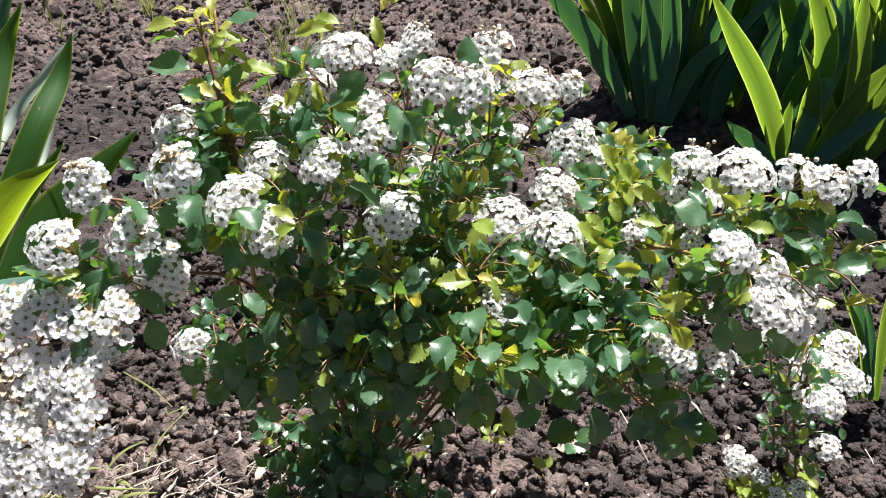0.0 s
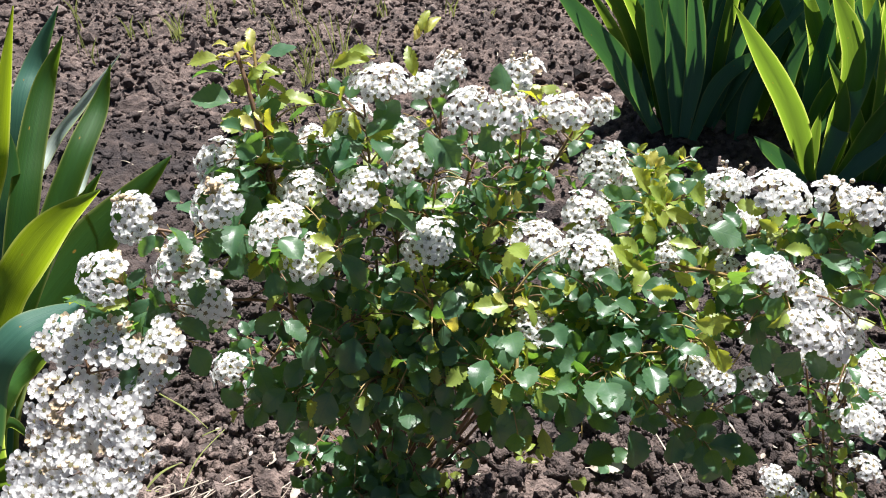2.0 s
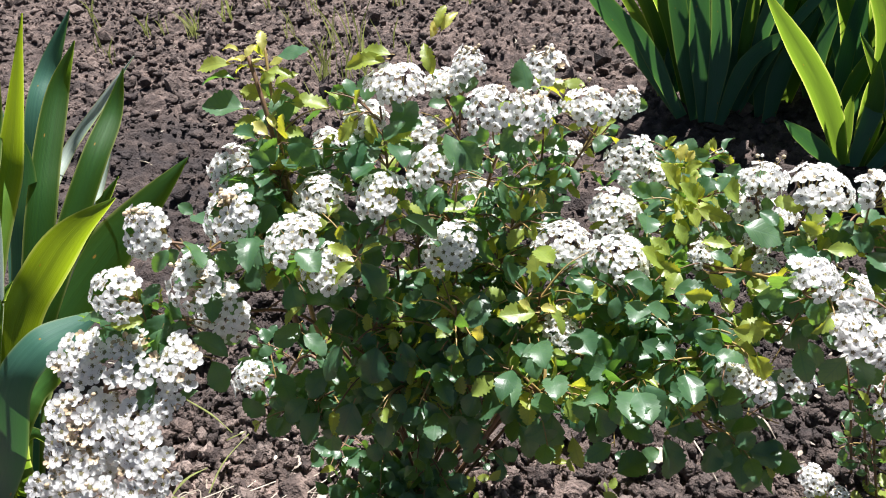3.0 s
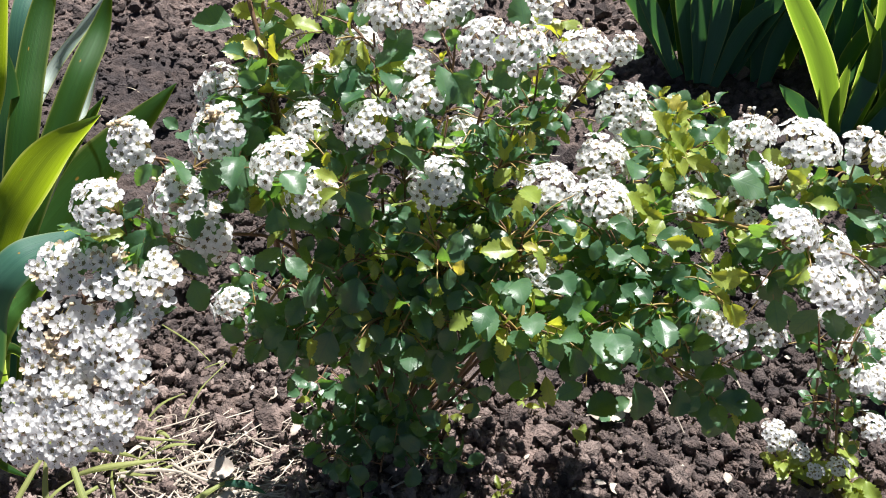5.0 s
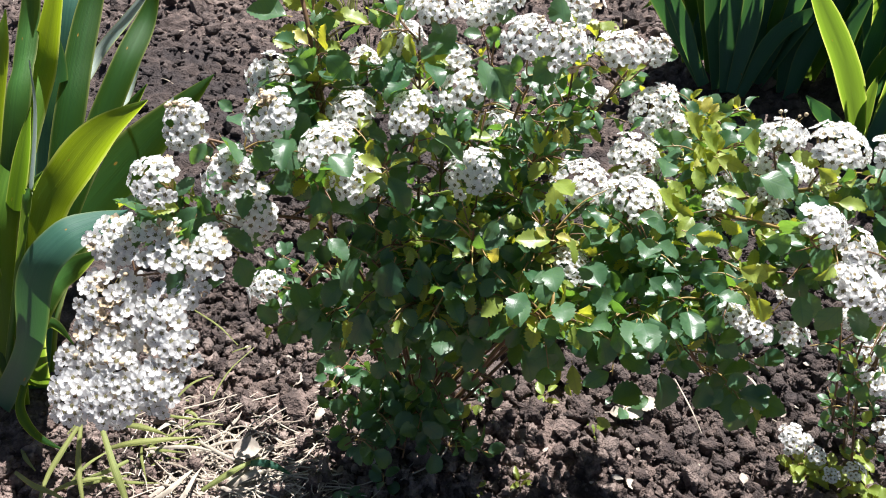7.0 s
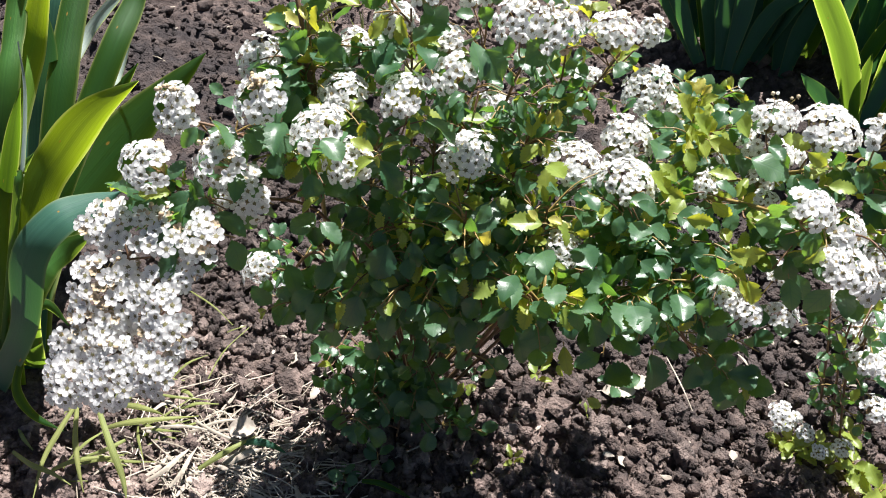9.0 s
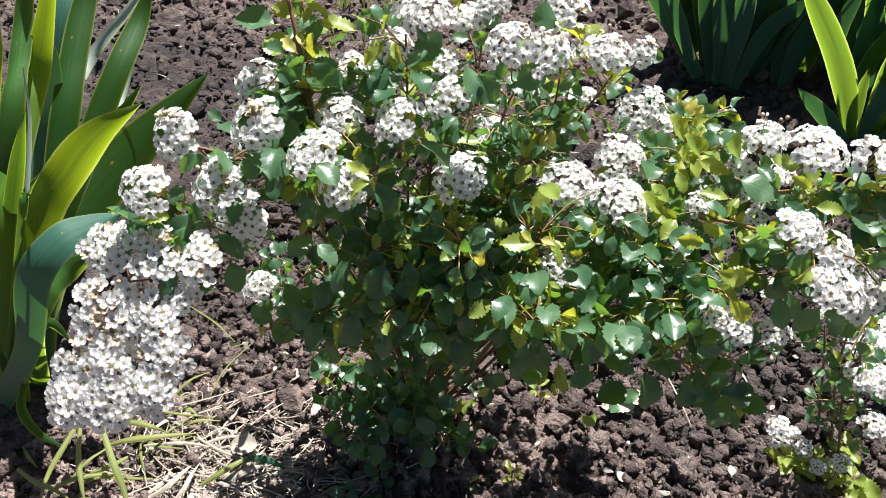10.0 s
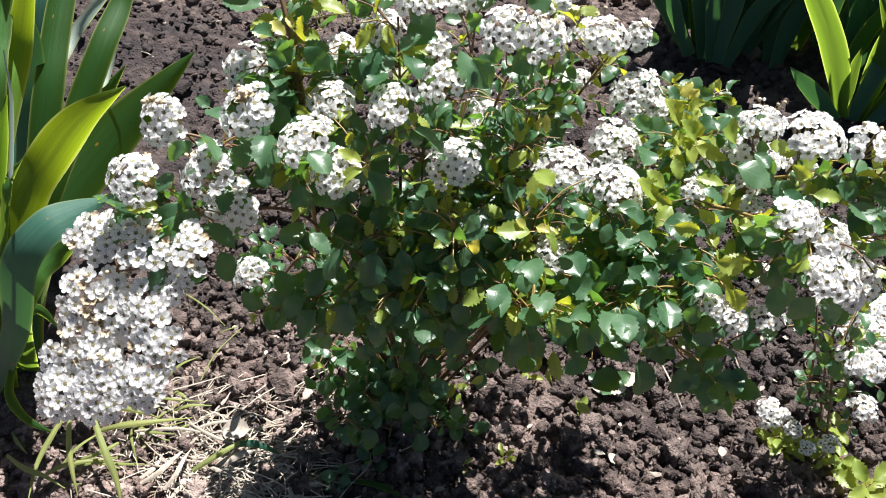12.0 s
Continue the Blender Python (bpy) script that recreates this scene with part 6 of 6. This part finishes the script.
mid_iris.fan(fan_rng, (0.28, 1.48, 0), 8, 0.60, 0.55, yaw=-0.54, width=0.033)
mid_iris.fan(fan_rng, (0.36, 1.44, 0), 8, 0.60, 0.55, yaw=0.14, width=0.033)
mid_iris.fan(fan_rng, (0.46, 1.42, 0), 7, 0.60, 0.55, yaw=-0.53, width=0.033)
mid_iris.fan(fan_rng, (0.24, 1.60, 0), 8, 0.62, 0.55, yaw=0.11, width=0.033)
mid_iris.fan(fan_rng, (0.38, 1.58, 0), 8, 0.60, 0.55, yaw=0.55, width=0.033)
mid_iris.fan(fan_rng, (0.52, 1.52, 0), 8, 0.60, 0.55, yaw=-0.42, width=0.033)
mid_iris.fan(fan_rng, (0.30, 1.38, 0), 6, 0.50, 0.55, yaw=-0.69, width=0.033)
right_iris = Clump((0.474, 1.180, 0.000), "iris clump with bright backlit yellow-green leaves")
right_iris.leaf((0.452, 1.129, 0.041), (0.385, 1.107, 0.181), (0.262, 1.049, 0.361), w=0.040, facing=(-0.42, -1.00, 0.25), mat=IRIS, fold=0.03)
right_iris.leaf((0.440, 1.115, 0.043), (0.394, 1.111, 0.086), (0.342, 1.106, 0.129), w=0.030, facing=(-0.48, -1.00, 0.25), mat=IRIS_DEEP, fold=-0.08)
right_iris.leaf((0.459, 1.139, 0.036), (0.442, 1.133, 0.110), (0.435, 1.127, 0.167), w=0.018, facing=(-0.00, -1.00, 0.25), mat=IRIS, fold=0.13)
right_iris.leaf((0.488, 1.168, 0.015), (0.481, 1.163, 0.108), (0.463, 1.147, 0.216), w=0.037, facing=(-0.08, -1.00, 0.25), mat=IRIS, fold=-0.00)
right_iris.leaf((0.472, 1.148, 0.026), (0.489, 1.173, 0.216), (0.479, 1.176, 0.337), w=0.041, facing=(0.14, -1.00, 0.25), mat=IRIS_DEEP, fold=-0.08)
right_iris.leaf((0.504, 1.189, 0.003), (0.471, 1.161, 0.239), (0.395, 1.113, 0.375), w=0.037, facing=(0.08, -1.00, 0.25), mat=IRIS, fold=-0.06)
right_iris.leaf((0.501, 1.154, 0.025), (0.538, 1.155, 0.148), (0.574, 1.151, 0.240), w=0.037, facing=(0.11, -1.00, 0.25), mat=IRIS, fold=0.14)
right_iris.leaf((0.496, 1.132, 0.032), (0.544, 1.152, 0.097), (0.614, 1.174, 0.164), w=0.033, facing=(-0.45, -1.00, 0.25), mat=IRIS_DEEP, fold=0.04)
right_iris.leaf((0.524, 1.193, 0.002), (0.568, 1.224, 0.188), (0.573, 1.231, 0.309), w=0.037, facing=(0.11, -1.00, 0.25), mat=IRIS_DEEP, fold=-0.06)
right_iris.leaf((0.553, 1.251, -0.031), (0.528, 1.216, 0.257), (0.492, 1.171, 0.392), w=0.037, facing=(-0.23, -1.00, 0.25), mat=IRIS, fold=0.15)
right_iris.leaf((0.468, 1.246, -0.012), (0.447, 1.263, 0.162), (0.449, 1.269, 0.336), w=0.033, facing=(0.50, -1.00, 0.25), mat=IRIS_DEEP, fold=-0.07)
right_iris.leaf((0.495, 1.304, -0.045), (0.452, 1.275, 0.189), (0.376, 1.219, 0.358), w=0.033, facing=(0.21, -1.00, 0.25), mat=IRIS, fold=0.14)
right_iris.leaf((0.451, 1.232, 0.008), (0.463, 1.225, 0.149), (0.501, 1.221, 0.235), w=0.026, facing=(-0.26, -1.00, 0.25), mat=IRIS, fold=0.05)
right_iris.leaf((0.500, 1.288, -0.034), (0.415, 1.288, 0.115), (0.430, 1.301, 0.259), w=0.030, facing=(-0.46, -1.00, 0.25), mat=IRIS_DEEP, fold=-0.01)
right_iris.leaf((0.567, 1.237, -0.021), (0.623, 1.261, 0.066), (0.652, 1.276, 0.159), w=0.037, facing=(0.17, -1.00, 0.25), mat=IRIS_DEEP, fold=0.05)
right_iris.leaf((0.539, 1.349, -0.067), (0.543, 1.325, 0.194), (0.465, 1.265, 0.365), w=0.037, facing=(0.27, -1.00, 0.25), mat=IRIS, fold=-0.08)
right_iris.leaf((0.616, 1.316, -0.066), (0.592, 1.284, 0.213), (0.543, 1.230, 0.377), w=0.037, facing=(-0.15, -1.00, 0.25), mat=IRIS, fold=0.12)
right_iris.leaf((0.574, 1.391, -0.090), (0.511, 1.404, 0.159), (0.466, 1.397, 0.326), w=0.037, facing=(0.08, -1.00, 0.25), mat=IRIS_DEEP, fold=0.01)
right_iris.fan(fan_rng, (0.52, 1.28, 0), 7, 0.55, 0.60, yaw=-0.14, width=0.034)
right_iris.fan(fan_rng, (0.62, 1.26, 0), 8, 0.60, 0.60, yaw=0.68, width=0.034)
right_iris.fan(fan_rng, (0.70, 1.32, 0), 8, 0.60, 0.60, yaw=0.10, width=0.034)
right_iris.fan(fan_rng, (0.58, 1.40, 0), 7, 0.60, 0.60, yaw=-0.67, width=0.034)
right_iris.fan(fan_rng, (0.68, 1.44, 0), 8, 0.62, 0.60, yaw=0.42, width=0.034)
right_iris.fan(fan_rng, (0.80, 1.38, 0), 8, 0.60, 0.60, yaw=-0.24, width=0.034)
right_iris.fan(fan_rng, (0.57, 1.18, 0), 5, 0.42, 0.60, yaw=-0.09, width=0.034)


# ---- low flowering shoots beside it ----
low = Shrub((0.371, 0.521, 0.0), "low spirea shoots with thin stems and a few white flower heads", 23, 60)
low.stem((0.379, 0.552, -0.004), (0.325, 0.496, 0.171), (0.310, 0.504, 0.223), r0=0.0014)
low.stem((0.392, 0.539, -0.004), (0.347, 0.510, 0.143), (0.335, 0.506, 0.218), r0=0.0014)
low.stem((0.399, 0.525, -0.004), (0.357, 0.505, 0.134), (0.348, 0.487, 0.210), r0=0.0014)
low.umbel(0.331, 0.515, 0.025, 0.0343, lean=25, turn=10, brown=0.05, leaves=0, twig=False)
low.umbel(0.353, 0.499, 0.025, 0.0212, lean=25, turn=10, brown=0.05, leaves=0, twig=False)
low.umbel(0.390, 0.490, 0.025, 0.0220, lean=25, turn=10, brown=0.05, leaves=0, twig=False)
low.umbel(0.365, 0.478, 0.025, 0.0183, lean=25, turn=10, brown=0.05, leaves=0, twig=False)
low.spray(36, 0.016, (0.02, 0.05), (0.1, 0.95))
low.finish()


small_iris = Clump((0.507, 0.658, 0.0), "young iris with narrow upright green leaves", "iris clumps")
small_iris.leaf((0.497, 0.658, 0.003), (0.467, 0.661, 0.090), (0.418, 0.656, 0.172), w=0.010, facing=(-0.29, -1.00, 0.20), mat=IRIS, fold=0.10)
small_iris.leaf((0.504, 0.658, 0.000), (0.476, 0.661, 0.091), (0.448, 0.660, 0.160), w=0.010, facing=(-0.06, -1.00, 0.20), mat=IRIS_DEEP, fold=0.10)
small_iris.leaf((0.490, 0.655, 0.001), (0.456, 0.656, 0.083), (0.421, 0.652, 0.127), w=0.007, facing=(-0.18, -1.00, 0.20), mat=IRIS, fold=0.10)
small_iris.leaf((0.511, 0.659, -0.000), (0.489, 0.664, 0.091), (0.467, 0.664, 0.176), w=0.011, facing=(-0.41, -1.00, 0.20), mat=IRIS, fold=0.10)
small_iris.leaf((0.487, 0.654, 0.001), (0.462, 0.654, 0.047), (0.427, 0.650, 0.084), w=0.006, facing=(0.13, -1.00, 0.20), mat=IRIS_DEEP, fold=0.10)
small_iris.leaf((0.507, 0.661, 0.003), (0.454, 0.661, 0.125), (0.421, 0.657, 0.192), w=0.010, facing=(-0.40, -1.00, 0.20), mat=IRIS_DEEP, fold=0.10)

# ---- grass tufts, seedlings, loose stalks ----
tuft(-1.053, 1.657, 0.105, 9, 41)
tuft(-0.997, 1.755, 0.090, 7, 42)
tuft(-1.202, 1.678, 0.072, 4, 43)
tuft(-0.575, 1.428, 0.144, 6, 44)
tuft(-0.545, 1.447, 0.106, 4, 45)
tuft(-0.516, 1.482, 0.200, 4, 46)
tuft(-0.480, 1.441, 0.090, 5, 47)
tuft(-0.562, 1.933, 0.093, 5, 48)
tuft(-1.388, 1.696, 0.110, 5, 49)
tuft(-0.648, 1.563, 0.097, 3, 50)
tuft(-0.358, 1.913, 0.073, 4, 51)
tuft(-0.249, 1.927, 0.054, 3, 52)
tuft(-0.842, 1.899, 0.056, 3, 53)
tuft(-0.993, 1.880, 0.057, 3, 54)
tuft(-1.230, 1.519, 0.084, 3, 55)
tuft(-1.165, 1.685, 0.070, 4, 60, 0.25, 0.0032)
tuft(-1.059, 1.685, 0.100, 5, 61, 0.25, 0.0032)
tuft(-1.029, 1.801, 0.090, 4, 62, 0.25, 0.0032)
tuft(-0.584, 1.424, 0.120, 4, 63, 0.25, 0.0032)
tuft(-0.650, 1.644, 0.110, 5, 64, 0.25, 0.0032)
tuft(-0.599, 1.684, 0.120, 4, 65, 0.25, 0.0032)
tuft(-0.777, 1.670, 0.100, 4, 66, 0.25, 0.0032)
tuft(-0.503, 1.656, 0.090, 4, 67, 0.25, 0.0032)
tuft(-0.559, 1.278, 0.100, 4, 68, 0.25, 0.0032)
tuft(-0.898, 1.819, 0.080, 4, 69, 0.25, 0.0032)
tuft(-0.424, 1.578, 0.080, 3, 70, 0.25, 0.0032)
tuft(-1.304, 1.589, 0.080, 3, 71, 0.25, 0.0032)
tuft(-0.774, 1.827, 0.100, 4, 72, 0.25, 0.0032)
tuft(-0.489, 1.298, 0.070, 3, 73, 0.25, 0.0032)
seedling(-0.090, 0.341, 0.041, 5, 0.020, 742)
seedling(-0.122, 0.317, 0.021, 5, 0.018, 680)
seedling(0.007, 0.364, 0.027, 4, 0.018, 900)
seedling(0.049, 0.387, 0.017, 4, 0.016, 975)
seedling(0.119, 0.482, 0.018, 4, 0.018, 1110)
seedling(-0.109, 0.424, 0.030, 6, 0.020, 760)
seedling(-0.029, 0.453, 0.022, 5, 0.018, 885)
seedling(0.147, 0.520, 0.015, 4, 0.024, 1160)
seedling(0.432, 0.472, 0.027, 6, 0.020, 1600)
seedling(0.337, 0.499, 0.025, 9, 0.022, 1455)
seedling(0.357, 0.496, 0.024, 9, 0.022, 1490)
seedling(0.386, 0.489, 0.024, 8, 0.020, 1540)
seedling(0.407, 0.497, 0.021, 8, 0.020, 1575)
seedling(0.345, 0.487, 0.017, 8, 0.022, 1470)
seedling(0.373, 0.510, 0.028, 8, 0.022, 1515)
seedling(0.401, 0.530, 0.028, 8, 0.022, 1560)
seedling(-0.051, 0.398, 0.029, 4, 0.018, 830)
seedling(-0.118, 0.312, 0.020, 6, 0.020, 670)
seedling(0.053, 0.504, 0.023, 4, 0.018, 1020)
seedling(-0.020, 0.481, 0.023, 5, 0.020, 910)
seedling(0.424, 0.462, 0.040, 9, 0.034, 1713)
loose_blade([(-0.389, 0.285, 0.060), (-0.353, 0.252, 0.050), (-0.333, 0.233, 0.030), (-0.322, 0.216, 0.012)], 0.0081, GRASS)
loose_blade([(-0.412, 0.281, 0.060), (-0.399, 0.252, 0.045), (-0.385, 0.230, 0.030), (-0.373, 0.213, 0.012)], 0.0066, GRASS)
loose_blade([(-0.421, 0.283, 0.050), (-0.425, 0.257, 0.040), (-0.429, 0.227, 0.025), (-0.418, 0.190, 0.012)], 0.0068, GRASS)
loose_blade([(-0.399, 0.286, 0.012), (-0.367, 0.291, 0.030), (-0.336, 0.305, 0.030), (-0.305, 0.331, 0.012)], 0.0073, GRASS)
loose_blade([(-0.411, 0.315, 0.012), (-0.380, 0.314, 0.025), (-0.355, 0.313, 0.030), (-0.341, 0.320, 0.012)], 0.0069, GRASS)
loose_blade([(-0.391, 0.343, 0.012), (-0.354, 0.340, 0.020), (-0.327, 0.344, 0.020), (-0.304, 0.354, 0.012)], 0.0034, GRASS)
loose_blade([(-0.422, 0.225, 0.012), (-0.403, 0.236, 0.020), (-0.385, 0.246, 0.020), (-0.365, 0.259, 0.012)], 0.0057, GRASS)
loose_blade([(-0.271, 0.272, 0.012), (-0.252, 0.285, 0.025), (-0.237, 0.300, 0.030), (-0.226, 0.323, 0.020)], 0.0069, GRASS)
loose_blade([(-0.238, 0.310, 0.020), (-0.215, 0.309, 0.035), (-0.200, 0.312, 0.030), (-0.186, 0.316, 0.012)], 0.0084, IRIS_DEEP)
loose_blade([(-0.245, 0.284, 0.012), (-0.231, 0.295, 0.020), (-0.220, 0.305, 0.020), (-0.208, 0.317, 0.012)], 0.0072, STRAW)
loose_blade([(-0.356, 0.272, 0.030), (-0.366, 0.259, 0.030), (-0.383, 0.253, 0.020), (-0.405, 0.244, 0.012)], 0.0055, GRASS)
loose_blade([(-0.496, 0.307, 0.080), (-0.489, 0.278, 0.060), (-0.470, 0.267, 0.035), (-0.441, 0.269, 0.012)], 0.0117, IRIS_DARK)
loose_blade([(-0.478, 0.231, 0.012), (-0.438, 0.219, 0.025), (-0.414, 0.219, 0.020), (-0.391, 0.216, 0.012)], 0.0058, GRASS)
loose_blade([(-0.097, 0.310, 0.012), (-0.077, 0.309, 0.020), (-0.057, 0.307, 0.020), (-0.039, 0.306, 0.012)], 0.0069, IRIS_DARK)
loose_blade([(-0.359, 0.297, 0.012), (-0.322, 0.303, 0.025), (-0.294, 0.310, 0.025), (-0.263, 0.317, 0.012)], 0.0041, STRAW)
loose_blade([(-0.306, 0.324, 0.012), (-0.274, 0.312, 0.025), (-0.252, 0.309, 0.025), (-0.241, 0.316, 0.012)], 0.0040, STRAW)
loose_blade([(-0.317, 0.243, 0.012), (-0.301, 0.257, 0.020), (-0.294, 0.276, 0.020), (-0.292, 0.294, 0.012)], 0.0060, STRAW)
loose_blade([(-0.289, 0.245, 0.012), (-0.282, 0.261, 0.020), (-0.283, 0.278, 0.020), (-0.286, 0.296, 0.012)], 0.0053, STRAW)
loose_blade([(-0.430, 0.507, 0.006), (-0.372, 0.481, 0.018), (-0.337, 0.466, 0.008)], 0.0024, GRASS)
loose_blade([(0.281, 0.610, 0.006), (0.290, 0.588, 0.018), (0.301, 0.574, 0.008)], 0.003, STRAW)
loose_blade([(0.201, 0.576, 0.006), (0.219, 0.529, 0.018), (0.235, 0.504, 0.008)], 0.002, STRAW)
loose_blade([(-0.259, 0.278, 0.006), (-0.238, 0.295, 0.018), (-0.220, 0.321, 0.008)], 0.005, STRAW)
loose_blade([(-0.312, 0.305, 0.006), (-0.278, 0.327, 0.018), (-0.248, 0.347, 0.008)], 0.004, STRAW)
loose_blade([(-0.074, 0.349, 0.006), (-0.038, 0.382, 0.018), (-0.036, 0.441, 0.008)], 0.002, STRAW)
dry_leaf_at(-0.204, 2.100)
dry_leaf_at(0.126, 0.509, 0.045, CHIP, "bleached papery dead leaf lying on the clods", -75, 2, 0.014)
dry_leaf_at(0.157, 0.525, 0.032, CHIP, "bleached papery dead leaf lying on the clods", -60, 0, 0.014)
dry_leaf_at(-0.271, 0.327, 0.040, CHIP, "bleached papery dead leaf lying on the clods", -80, 1, 0.014)
dry_leaf_at(-0.248, 0.438, 0.026, CHIP, "bleached papery dead leaf lying on the clods", -20, 4, 0.014)
dry_leaf_at(0.172, 0.417, 0.016, CHIP, "bleached papery dead leaf lying on the clods", 40, 3, 0.014)
dry_leaf_at(0.283, 0.456, 0.014, CHIP, "bleached papery dead leaf lying on the clods", 10, 1, 0.014)
dry_leaf_at(-0.196, 0.391, 0.022, CHIP, "bleached papery dead leaf lying on the clods", -10, 4, 0.014)


scatter_blades("dry_straw", 300, (-0.40, -0.14, 0.20, 0.38), (0.04, 0.12), 0.0017, STRAW, 5, "bleached dry grass stalks lying tangled on soil", "straw", 0.07, 0.55, 0.008, True, 0.30)
scatter_blades("crossing_straw", 150, (-0.40, -0.12, 0.20, 0.37), (0.03, 0.08), 0.0016, STRAW, 15, "pale broken stalks crossing the dry straw", "straw", 0.12, 0.7, 0.010, True, -0.5)
scatter_blades("straw_chips", 80, (-0.38, -0.14, 0.20, 0.34), (0.02, 0.05), 0.0055, CHIP, 25, "flat pale flakes of dry leaf in straw", "straw", 0.12, 0.4, 0.012, True, 0.4)
scatter_blades("green_grass", 34, (-0.56, -0.28, 0.19, 0.40), (0.04, 0.10), 0.0045, GRASS, 6, "loose yellow-green grass blades among straw", "grass", 0.35, 0.35, 0.006, True, 0.3)
scatter_blades("straw_bits", 260, (-0.6, 0.6, 0.3, 1.2), (0.008, 0.03), 0.0014, STRAW, 8, "pale bits of straw scattered over the soil", "straw", 0.1)
scatter_blades("leaf_flakes", 130, (-0.35, 0.55, 0.24, 0.75), (0.006, 0.016), 0.0060, CHIP, 9, "pale dry leaf flakes scattered over the soil", "leaf litter", 0.15, 0.3, 0.006)
scatter_blades("far_straw_bits", 320, (-1.7, 0.7, 0.85, 2.2), (0.010, 0.035), 0.0030, STRAW, 18, "pale dry bits strewn over the far soil", "straw", 0.12)
